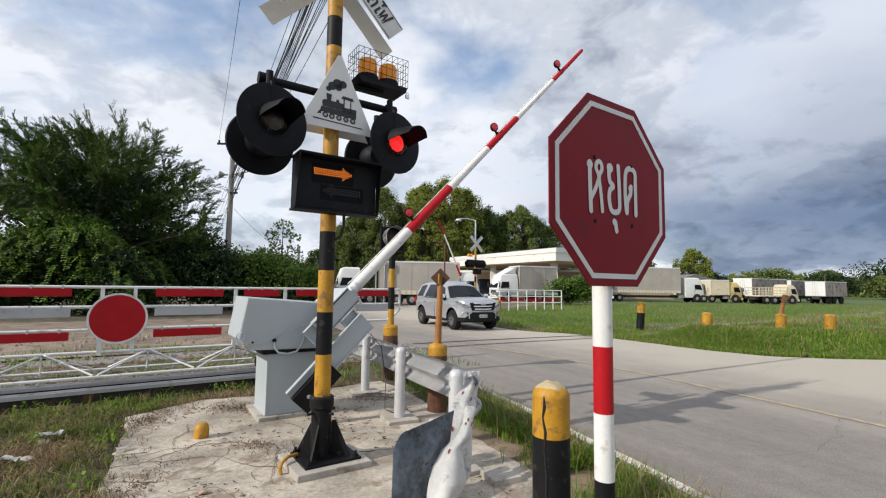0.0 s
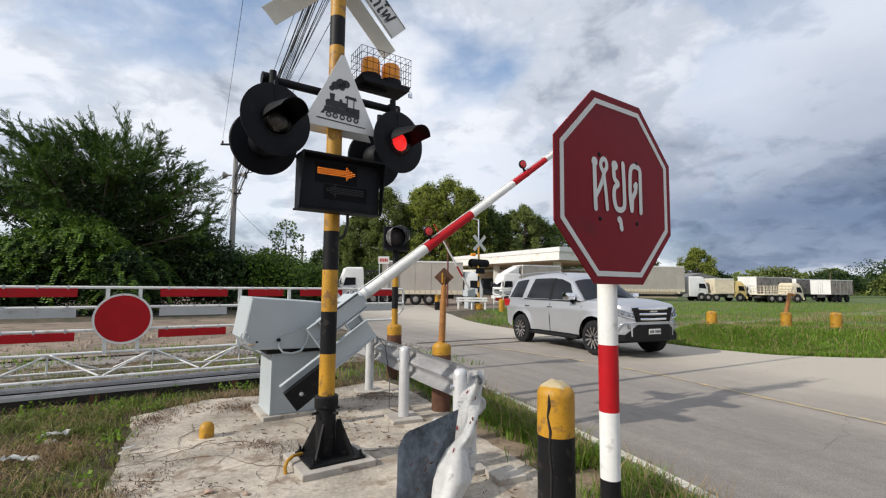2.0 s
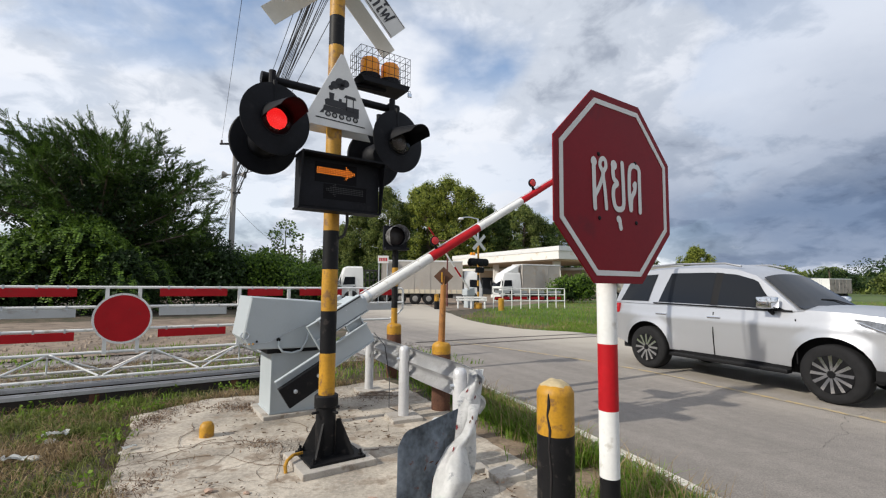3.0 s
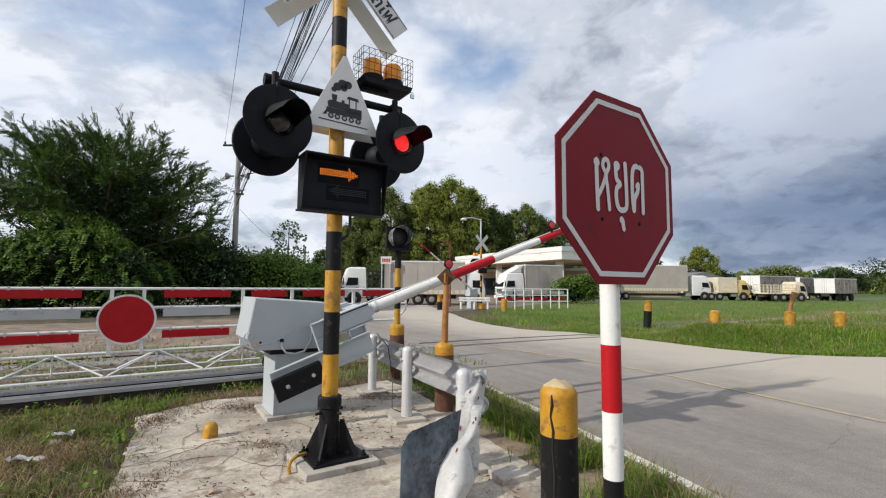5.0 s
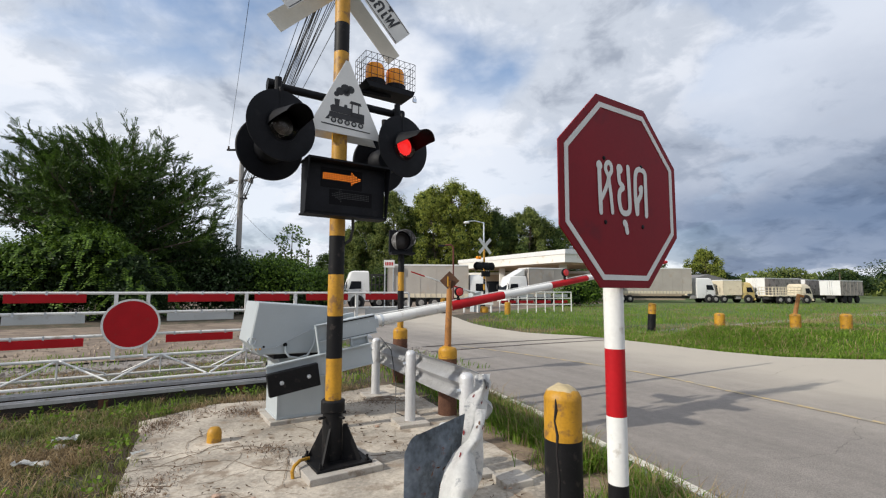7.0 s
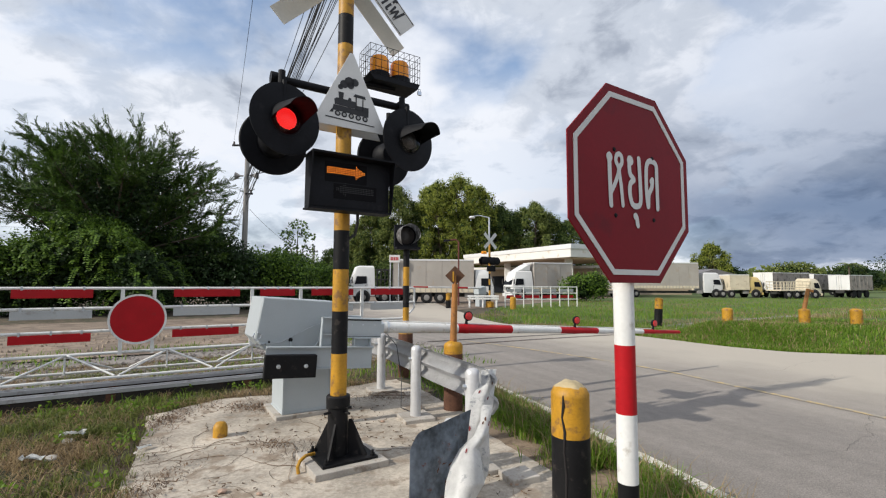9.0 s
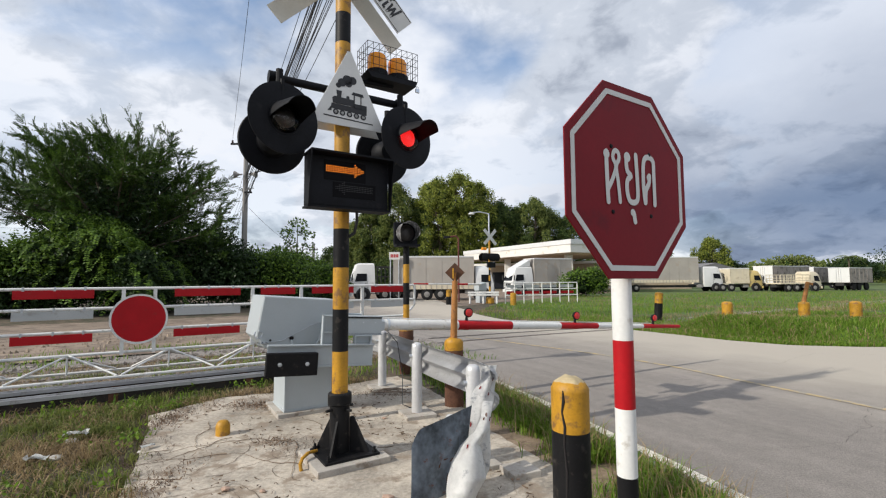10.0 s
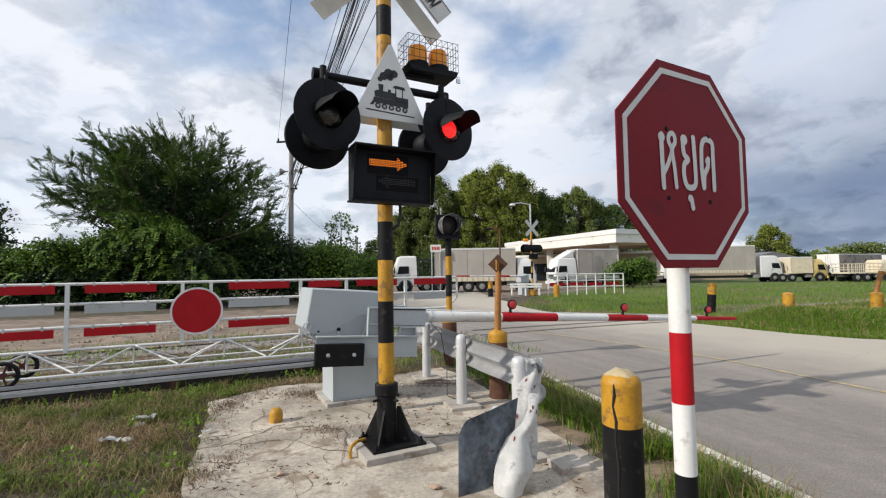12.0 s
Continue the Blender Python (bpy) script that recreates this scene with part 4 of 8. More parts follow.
def build_machine():
    t = thing("barrier_machine", pose(-1.87, 4.99, 0, 0, 0, 34), "grey steel barrier machine on a concrete plinth", "barrier machine")
    bm = bmesh.new()
    box(bm, -0.02, 0.68, 0.0, 0.66, 0.0, 0.055, 0.01)
    part("plinth", bm, PLINTH, t)
    bm = bmesh.new()
    box(bm, 0.06, 0.6, 0.06, 0.58, 0.055, 0.72, 0.006)
    part("pedestal", bm, STEEL_GREY, t)
    bm = bmesh.new()
    box(bm, 0.052, 0.608, 0.052, 0.588, 0.055, 0.075, 0.003)
    part("skirt", bm, STEEL_GREY, t)
    bm = bmesh.new()
    prism(bm, [(-0.26, 0.90), (-0.16, 0.775), (0.62, 0.755), (0.68, 0.80), (0.66, 1.27), (-0.19, 1.335)], -0.02, 0.62, bevel=0.012)
    part("housing", bm, STEEL_GREY, t, "sloping grey steel cover", True)
    # black filler box, coloured as the shade of the gap under the cover
    bm = bmesh.new()
    box(bm, 0.0, 0.6, 0.03, 0.6, 0.715, 0.80)
    part("neck", bm, BLACK, t, "black filler for the shade in the gap under the cover")
    bm = bmesh.new()
    tube(bm, [(-0.25, -0.03, 0.83), (0.0, -0.03, 0.85), (0.3, -0.03, 0.99), (0.42, -0.03, 1.03)], 0.004, 6)
    part("cover_seam", bm, GALV, t)
    bm = bmesh.new()
    tube(bm, [(0.1, -0.03, 0.86), (0.1, -0.05, 0.8), (0.14, -0.06, 0.74), (0.24, -0.06, 0.72), (0.34, -0.05, 0.74), (0.41, -0.04, 0.84), (0.44, -0.03, 0.98)], 0.012, 8)
    part("conduit", bm, STEEL_GREY, t, smooth=True)
    bm = bmesh.new()
    lathe(bm, [(0.022, 0.0), (0.022, 0.012), (0.012, 0.014), (0.0, 0.014)], 16, pose(0.1, -0.03, 0.87, 90))
    part("latch", bm, BLACK, t, "black cable gland")
    bm = bmesh.new()
    lathe(bm, [(0.012, 0.0), (0.012, 0.004), (0.0, 0.005)], 12, pose(-0.12, -0.022, 0.86, 90))
    part("key_hole", bm, BLACK, t)
    bm = bmesh.new()
    tube(bm, [(-0.27, -0.03, 0.96), (-0.29, -0.06, 0.93), (-0.27, -0.07, 0.89), (-0.22, -0.05, 0.90), (-0.2, -0.03, 0.94), (-0.24, -0.04, 0.97)], 0.008, 6)
    part("wire_loop", bm, GALV, t, "twisted wire at the cover's hinge", True)
    bm = bmesh.new()
    box(bm, 0.055, 0.075, 0.045, 0.062, 0.075, 0.72)
    box(bm, 0.585, 0.605, 0.045, 0.062, 0.075, 0.72)
    part("edge_trim", bm, STEEL_GREY, t)
    for x in (-0.24, -0.2, -0.16):
        bm = bmesh.new()
        rod(bm, (x, -0.04, 0.84), (x, 0.0, 0.84), 0.012, seg=8)
        part("hasp", bm, CHROME, t)


build_machine()


def build_arm():
    """The arm turns about the pivot; its own x runs along the boom."""
    t = thing("boom_barrier", Matrix.Translation(PIVOT) @ pose(0, 0, 0, 0, 0, ARM_BEARING), "red and white level crossing barrier boom with round lamps", "barrier boom")
    bm = bmesh.new()
    box(bm, -0.02, 0.52, -0.19, -0.176, -0.09, 0.1, 0.002)
    box(bm, -0.02, 0.52, -0.205, -0.10, 0.1, 0.112, 0.002)
    box(bm, -0.02, 0.52, -0.205, -0.10, -0.102, -0.09, 0.002)
    box(bm, 0.0, 0.5, 0.5, 0.58, -0.085, 0.1, 0.004)
    box(bm, 0.40, 0.56, -0.176, 0.5, -0.05, 0.05, 0.004)
    carrier = part("carrier", bm, STEEL_GREY, t, "grey steel channel")
    # black strips paint the shade where web and flanges meet
    for z in (0.086, -0.098):
        bm = bmesh.new()
        box(bm, 0.0, 0.51, -0.2, -0.191, z, z + 0.012)
        part("rubber_strip", bm, BLACK, carrier)
    for x in (0.06, 0.18, 0.30, 0.44):
        bm = bmesh.new()
        lathe(bm, [(0.008, 0), (0.008, 0.006), (0.0, 0.007)], 6, pose(x, -0.19, 0.04, 90))
        part("bolt", bm, GALV, carrier)
    # two stiffened brackets tie the channel to the lever below
    for x0, x1, top in ((-0.16, -0.01, 0.115), (0.20, 0.40, -0.1)):
        bm = bmesh.new()
        box(bm, x0, x1, -0.172, -0.16, -0.2, top)
        box(bm, x0, x0 + 0.014, -0.225, -0.16, -0.2, top, 0.002)
        box(bm, x1 - 0.014, x1, -0.225, -0.16, -0.2, top, 0.002)
        box(bm, x0, x1, -0.225, -0.16, top - 0.012, top, 0.002)
        if top > 0:
            box(bm, x0 + 0.014, x1 - 0.014, -0.22, -0.16, -0.075, -0.06)
        part("bracket", bm, STEEL_GREY, t, "grey stiffened bracket")
    bm = bmesh.new()
    rod(bm, (0.0, -0.26, 0.0), (0.0, 0.6, 0.0), 0.04, seg=16)
    part("shaft", bm, STEEL_GREY, t, smooth=True)
    bm = bmesh.new()
    box(bm, -0.70, 0.42, -0.21, -0.196, -0.42, -0.19, 0.002)
    box(bm, -0.70, 0.42, -0.262, -0.196, -0.205, -0.19, 0.003)
    box(bm, -0.70, 0.42, -0.225, -0.196, -0.43, -0.415, 0.003)
    part("lever", bm, STEEL_GREY, t, "grey counterweight lever")
    bm = bmesh.new()
    box(bm, -0.71, -0.20, -0.29, -0.20, -0.50, -0.27, 0.008)
    w = part("counterweight", bm, BLACK, t, "black counterweight block")
    for x in (-0.58, -0.31):
        bm = bmesh.new()
        lathe(bm, [(0.022, 0), (0.022, 0.012), (0.012, 0.012), (0.012, 0.028), (0.0, 0.029)], 6, pose(x, -0.29, -0.38, 90))
        part("bolt", bm, GALV, w)
    cuts = [(0.45, "w"), (1.62, "r"), (2.48, "w"), (3.36, "r"), (4.12, "w"), (5.16, "r"), (6.1, "")]
    rad = lambda x: 0.072 - 0.0072 * x
    for (a, c), (b, _) in zip(cuts, cuts[1:]):
        bm = bmesh.new()
        rod(bm, (a, 0, 0), (b, 0, 0), rad(a), rad(b), seg=20)
        part("white_section" if c == "w" else "red_section", bm, WHITE if c == "w" else RED, t, smooth=True)
    bm = bmesh.new()
    lathe(bm, [(rad(6.1), 0), (0.02, 0.02), (0, 0.025)], 16, pose(6.1, 0, 0, 0, 90, 0))
    part("end_cap", bm, RED, t, smooth=True)
    for x in (0.58, 0.66):
        bm = bmesh.new()
        lathe(bm, [(rad(x) + 0.006, -0.014), (rad(x) + 0.006, 0.014)], 20, pose(x, 0, 0, 0, 90, 0))
        part("collar", bm, GALV, t, smooth=True)
    bm = bmesh.new()
    tube(bm, [(0.6, 0.03, 0.08), (1.3, 0.02, 0.068), (2.2, 0.02, 0.062), (3.4, 0.02, 0.055), (4.6, 0.02, 0.05), (5.4, 0.02, 0.045)], 0.007, 6)
    part("cable", bm, WHITE, t)
    lamp_red = mat("boom_lamp_lens", (0.6, 0.03, 0.03), 0.3, 0, 0.3, 40, 120, 0.3)
    for x in (1.76, 3.66, 5.42):
        bm = bmesh.new()
        lathe(bm, [(0.0, -0.035), (0.045, -0.03), (0.06, -0.012), (0.063, 0.02), (0.055, 0.022), (0.0, 0.022)], 24, pose(x + 0.02, 0, rad(x) + 0.105, 90, 0, 0))
        rod(bm, (x, 0, rad(x) - 0.01), (x, 0, rad(x) + 0.05), 0.022, 0.016, seg=10)
        lamp = part("boom_lamp", bm, DARK, t, "round boom lamp", True)
        bm = bmesh.new()
        lathe(bm, [(0.0, 0.0), (0.05, 0.0), (0.05, 0.006), (0.03, 0.012), (0.0, 0.014)], 20, pose(x + 0.02, -0.022, rad(x) + 0.105, 90, 0, 0))
        part("lens", bm, lamp_red, lamp, "red segmented lens", True)
        bm = bmesh.new()
        lathe(bm, [(rad(x) + 0.003, -0.03), (rad(x) + 0.003, 0.03)], 16, pose(x, 0, 0, 0, 90, 0))
        part("clamp", bm, RED, lamp, smooth=True)
    return t


ARM = build_arm()

# ---- crash rail with its bent end ----


def build_guard_rail():
    t = thing("guard_rail", pose(0, 0, 0), "silver-painted steel guard rail with a crumpled end", "guard rail")
    # centre line of the beam, and how far it has twisted from upright (0) to lying (1)
    way = [((-1.35, 7.15, 0.60), 0), ((-0.98, 6.45, 0.62), 0), ((-0.55, 5.55, 0.63), 0), ((-0.22, 4.85, 0.63), 0), ((0.13, 4.25, 0.62), 0), ((0.28, 3.86, 0.62), 0.0),
           ((0.28, 3.70, 0.62), 0.15), ((0.255, 3.57, 0.58), 0.4), ((0.215, 3.42, 0.49), 0.65), ((0.17, 3.27, 0.37), 0.85), ((0.11, 3.10, 0.23), 0.95), ((0.05, 2.96, 0.08), 1.0)]
    prof = [(0.0, 0.155), (0.02, 0.15), (0.075, 0.105), (0.08, 0.085), (0.075, 0.065), (0.012, 0.02), (0.0, 0.0), (0.012, -0.02), (0.075, -0.065), (0.08, -0.085), (0.075, -0.105), (0.02, -0.15), (0.0, -0.155)]
    n = 67
    flat = smooth_line([p[0][:2] for p in way], n)
    P, twist = [], []
    for i, p in enumerate(flat):
        u = i / (n - 1) * (len(way) - 1)
        k = min(int(u), len(way) - 2)
        f = u - k
        P.append(Vector((p.x, p.y, way[k][0][2] * (1 - f) + way[k + 1][0][2] * f)))
        twist.append(way[k][1] * (1 - f) + way[k + 1][1] * f)
    rows = []
    for i, p in enumerate(P):
        d = (P[min(i + 1, n - 1)] - P[max(i - 1, 0)]).normalized()
        w = Vector((0, 0, 1)).lerp(Vector((-0.95, -0.3, 0.1)), twist[i])
        w = (w - d * w.dot(d)).normalized()
        out = w.cross(d).normalized()
        if i < 5 or twist[i] == 0:
            out = Vector((-d.y, d.x, 0)).normalized()
        crush = twist[i]
        row = []
        for a, b in prof:
            q = p + out * a * (1 - 0.78 * crush ** 0.6) + w * b * (1 + 0.3 * math.sin(math.pi * 0.7 * crush))
            q += 0.022 * crush * Vector((noise.noise(q * 6), noise.noise(q * 6 + Vector((5, 0, 0))), noise.noise(q * 6 + Vector((0, 5, 0)))))
            row.append(q)
        rows.append(row)
    bm = bmesh.new()
    def skin(bm, r0, r1, shift):
        vs = [[bm.verts.new(q) for q in r] for r in rows[r0:r1]]
        for a, b in zip(vs, vs[1:]):
            for k in range(len(prof) - 1):
                bm.faces.new((a[k], a[k + 1], b[k + 1], b[k]))
        bmesh.ops.solidify(bm, geom=bm.faces[:], thickness=shift)
    skin(bm, 0, 36, 0.004)
    part("beam", bm, RAIL_PAINT, t, "silver W-beam", True)
    # the crumpled end: the beam folds in, runs down as a narrow twisted ribbon and swells into a hollow shell;
    # behind it a torn flap, and towards the viewer's side the end shoe, flattened into a plate
    scraped = mat("scraped_silver_paint", (0.74, 0.74, 0.73), 0.42, 0.0, 0.14, 5, 40, 0.12, (0.34, 0.36, 0.38), 0.65)
    bare_edge = mat("chipped_silver_paint", (0.70, 0.70, 0.69), 0.45, 0.0, 0.16, 5, 40, 0.15, (0.30, 0.32, 0.35), 0.60)

    def shell(name, rows_lr, m, label, folds=0, n=40, across=16, rough=0.012):
        """A bowed sheet between a left and a right edge; each row: left point, right point, bow towards the road's near side."""
        grid = []
        bm = bmesh.new()
        for i in range(n + 1):
            u = i / n
            j = min(int(u * (len(rows_lr) - 1)), len(rows_lr) - 2)
            f = u * (len(rows_lr) - 1) - j
            f = f * f * (3 - 2 * f) * 0.5 + f * 0.5
            l, r = Vector(rows_lr[j][0]).lerp(Vector(rows_lr[j + 1][0]), f), Vector(rows_lr[j][1]).lerp(Vector(rows_lr[j + 1][1]), f)
            bow = rows_lr[j][2] * (1 - f) + rows_lr[j + 1][2] * f
            row = []
            for k in range(across + 1):
                v = k / across
                p = l.lerp(r, v)
                out = math.sin(math.pi * v) * bow + (0.010 * math.cos(2 * math.pi * folds * v) * (1 - u) if folds else 0)
                p = p + Vector((0.15, -0.95, 0.25)).normalized() * out
                p += rough * Vector((noise.noise(p * 9), noise.noise(p * 9 + Vector((5, 0, 0))), noise.noise(p * 9 + Vector((0, 5, 0)))))
                row.append(p)
            grid.append(row)
        vs = [[bm.verts.new(p) for p in row] for row in grid]
        for a, b in zip(vs, vs[1:]):
            for k in range(across):
                bm.faces.new((a[k], a[k + 1], b[k + 1], b[k]))
        bmesh.ops.solidify(bm, geom=bm.faces[:], thickness=0.004)
        part(name, bm, m, t, label, True)
        return grid

    ribbon = shell("bent_beam", [((0.235, 3.93, 0.765), (0.365, 3.98, 0.765), 0.03), ((0.222, 3.82, 0.68), (0.345, 3.86, 0.68), 0.04), ((0.135, 3.69, 0.59), (0.322, 3.75, 0.58), 0.05), ((0.118, 3.63, 0.50), (0.300, 3.67, 0.49), 0.05), ((0.09, 3.55, 0.40), (0.265, 3.58, 0.39), 0.03), ((0.10, 3.50, 0.33), (0.25, 3.53, 0.30), 0.0)], bare_edge, "folded and scraped end of the beam", 2, rough=0.006)
    swell = shell("swollen_beam", [((0.215, 3.64, 0.55), (0.295, 3.64, 0.55), 0.01), ((0.20, 3.53, 0.465), (0.28, 3.53, 0.465), 0.03), ((0.15, 3.43, 0.39), (0.245, 3.43, 0.39), 0.05), ((0.045, 3.37, 0.315), (0.185, 3.38, 0.315), 0.07), ((-0.02, 3.31, 0.224), (0.207, 3.31, 0.224), 0.10), ((-0.048, 3.25, 0.135), (0.214, 3.25, 0.135), 0.11), ((-0.055, 3.20, 0.063), (0.160, 3.20, 0.063), 0.09), ((-0.05, 3.16, 0.0), (0.12, 3.16, 0.0), 0.05)], scraped, "white hollow swelling of the crushed beam", 0, rough=0.008)
    shell("torn_flap", [((0.15, 3.60, 0.40), (0.278, 3.60, 0.42), 0.02), ((0.165, 3.56, 0.309), (0.275, 3.56, 0.309), 0.02), ((0.15, 3.50, 0.21), (0.272, 3.50, 0.21), 0.02), ((0.15, 3.47, 0.10), (0.253, 3.47, 0.10), 0.01), ((0.15, 3.45, 0.02), (0.205, 3.45, 0.02), 0.0)], bare_edge, "torn grey flap of the beam", 0, 16, 8)
    rows = ribbon[:-3] + swell
    bm = bmesh.new()
    lathe(bm, [(0.125, -0.16), (0.15, -0.13), (0.165, -0.085), (0.15, -0.04), (0.125, 0.0), (0.15, 0.04), (0.165, 0.085), (0.15, 0.13), (0.125, 0.16), (0.0, 0.165)], 24, pose(-1.33, 7.2, 0.60))
    part("end_terminal", bm, RAIL_PAINT, t, "rounded silver end cap", True)
    # red and dark scrapes on the bent end
    rnd = random.Random(5)
    for k in range(8):
        i, j = rnd.randrange(4, 60), rnd.randrange(3, 14)
        o, e, f = rows[i][j], (rows[i + 1][j] - rows[i - 1][j]).normalized(), (rows[i][j + 1] - rows[i][j - 1]).normalized()
        up = e.cross(f).normalized() * 0.0055
        for s in (1, -1):
            bm = bmesh.new()
            ring = [bm.verts.new(o + s * up + e * math.cos(v) * rnd.uniform(0.014, 0.024) + f * math.sin(v) * rnd.uniform(0.005, 0.010)) for v in (0, 0.8, 1.6, 2.4, 3.2, 4.0, 4.8, 5.5)]
            bm.faces.new(ring)
            part("scrape", bm, RUST if k % 3 == 0 else mat("red_scrape", (0.16, 0.008, 0.012), 0.7, 0, 0.3, 20, 60, 0.1), t)
    # the torn end shoe: a bowed plate of bare metal with a rounded corner
    bm = bmesh.new()
    vs = []
    for i in range(25):
        u = i / 24
        row = []
        for j in range(17):
            v = j / 16
            zt = 0.475 + 0.07 * u - 3.2 * max(0, 0.17 - u) ** 2
            r = Vector((-0.285, 3.15, 0)).lerp(Vector((0.085, 3.44, 0)), u)
            r.x += 0.05 * u * v * v
            r.y += 0.10 * u * v * v - 0.035 * math.sin(math.pi * u) * (1 - 0.5 * v) - 0.05 * (1 - v) * (1 - u)
            r.z = -0.02 + (zt + 0.02) * v
            row.append(bm.verts.new(r + 0.012 * Vector((0, noise.noise(r * 7), 0.4 * noise.noise(r * 9)))))
        vs.append(row)
    for a, b in zip(vs, vs[1:]):
        for k in range(16):
            bm.faces.new((a[k], a[k + 1], b[k + 1], b[k]))
    bmesh.ops.solidify(bm, geom=bm.faces[:], thickness=0.005)
    shoe = part("end_shoe", bm, BARE, t, "torn bare grey metal end plate", True)
    bm = bmesh.new()
    lathe(bm, [(0.07, 0.0), (0.07, 0.30), (0.062, 0.35), (0.04, 0.38), (0.0, 0.39)], 20, pose(-0.02, 3.86, 0))
    part("stub_post", bm, RAIL_PAINT, t, "short round stub behind the end plate", True)
    for x, z, a, l in ((-0.10, 0.22, 1.3, 0.05), (-0.06, 0.25, 0.4, 0.04), (-0.02, 0.235, 0.9, 0.05), (0.03, 0.27, 0.3, 0.06), (-0.05, 0.12, 1.5, 0.08)):
        bm = bmesh.new()
        d, e = Vector((math.cos(a), 0.0, math.sin(a))) * l * 0.5, Vector((-math.sin(a), 0, math.cos(a))) * 0.006
        c = Vector((x, 3.095 + 0.79 * (x + 0.285), z))
        bm.faces.new([bm.verts.new(v) for v in (c - d, c - d * 0.3 + e, c + d * 0.4 + e * 0.6, c + d, c - e * 0.7)])
        part("scrape", bm, RUST, shoe)
    for x, y in ((-0.99, 6.4), (-0.41, 5.14), (0.155, 3.80)):
        bm = bmesh.new()
        lathe(bm, [(0.058, 0.0), (0.058, 0.755), (0.05, 0.785), (0.03, 0.8), (0.0, 0.803)], 24, pose(x, y, 0))
        post = part("post", bm, RAIL_PAINT, t, smooth=True)
        bm = bmesh.new()
        rod(bm, (x + 0.03, y + 0.01, 0.66), (x + 0.16, y + 0.06, 0.66), 0.012, seg=8)
        part("bolt", bm, GALV, post)
        bm = bmesh.new()
        rod(bm, (x - 0.08, y - 0.03, 0.66), (x - 0.05, y - 0.02, 0.66), 0.018, seg=6)
        part("nut", bm, GALV, post)
        bm = bmesh.new()
        box(bm, -0.17, 0.17, -0.17, 0.17, 0.0, 0.05, 0.008, pose(x, y, 0, 0, 0, 24))
        part("foot", bm, PLINTH, t)
    bm = bmesh.new()
    box(bm, -0.12, 0.12, -0.11, 0.11, 0.0, 0.06, 0.008, pose(0.50, 3.62, 0, 0, 0, 24))
    part("foot", bm, PLINTH, t)


build_guard_rail()
bm = bmesh.new()
tube(bm, [(-1.0 + 0.16 * math.cos(k * 0.6) + 0.01 * k, 6.15 + 0.10 * math.sin(k * 0.6), 0.03 + 0.004 * (k % 5)) for k in range(34)] + [(-0.5, 6.05, 0.03), (-0.36, 5.5, 0.03), (-0.5, 5.2, 0.03)], 0.008, 6)
tagged(part("cable_coil", bm, mat("dusty_cable", (0.20, 0.15, 0.11), 0.8, 0, 0.2, 8, 40, 0.1), smooth=True), "dusty brown cable coiled on the slab", "cable")
bm = bmesh.new()
tube(bm, [(-0.92, 6.3, 0.82), (-0.72, 5.9, 0.70), (-0.62, 5.6, 0.35), (-0.6, 5.4, 0.06), (-0.45, 5.3, 0.03)], 0.006, 6)
tagged(part("loose_wire", bm, WIRE, smooth=True), "thin dark wire hanging beside the guard rail", "cable")

# ---- bollards ----


def bollard(x, y, r, top, split, lower, label, domed=True, group="bollards", tilt=(0, 0)):
    t = thing("bollard", pose(x, y, gz(x, y) + 0.0, tilt[0], tilt[1], 0), label, "bollard", group)
    bm = bmesh.new()
    rod(bm, (0, 0, -0.1), (0, 0, split), r, seg=28)
    part("lower_half", bm, lower, t, smooth=True)
    bm = bmesh.new()
    lathe(bm, [(r, split), (r, top - 0.06), (r * 1.0, top - 0.05), (r * 0.86, top - 0.02), (r * 0.5, top), (0, top + 0.004)] if domed else [(r, split), (r, top - 0.01), (r - 0.01, top), (0, top)], 28)
    for v in bm.verts:
        v.co.z += 0.012 * noise.noise(v.co * 11) if v.co.z > split + 0.02 else 0
    part("yellow_top", bm, YELLOW, t, smooth=True)
    return t


near = bollard(0.677, 2.75, 0.108, 0.905, 0.62, BLACK, "thick cracked bollard painted yellow over black")
bm = bmesh.new()
pts = [Vector((-0.062, -0.09, 0.86)), Vector((-0.06, -0.091, 0.80)), Vector((-0.068, -0.085, 0.74)), Vector((-0.055, -0.094, 0.66)), Vector((-0.06, -0.09, 0.56)), Vector((-0.05, -0.097, 0.42)), Vector((-0.056, -0.093, 0.2)), Vector((-0.05, -0.096, 0.0))]
tube(bm, pts, [0.003, 0.009, 0.005, 0.008, 0.005, 0.007, 0.005, 0.004], 6)
part("crack", bm, mat("crack_dark", (0.012, 0.01, 0.01), 0.95, 0, 0.2, 8, 60, 0), near, "long black crack")
bm = bmesh.new()
lathe(bm, [(0.085, 0.89), (0.07, 0.905), (0.045, 0.922), (0.0, 0.93)], 20)
for v in bm.verts:
    v.co += 0.014 * Vector((noise.noise(v.co * 17), noise.noise(v.co * 17 + Vector((4, 0, 0))), 0.8 * noise.noise(v.co * 23)))
part("broken_crown", bm, mat("chipped_concrete", (0.42, 0.34, 0.20), 0.9, 0, 0.25, 12, 60, 0.4), near, "chipped concrete crown", True)
bollard(0.0, 5.55, 0.112, 0.80, 0.66, RUST, "rusty bollard with a yellow top carrying a weathered post")
bollard(-0.79, 7.68, 0.12, 0.84, 0.66, RUST, "rusty bollard with a yellow top carrying a striped post")
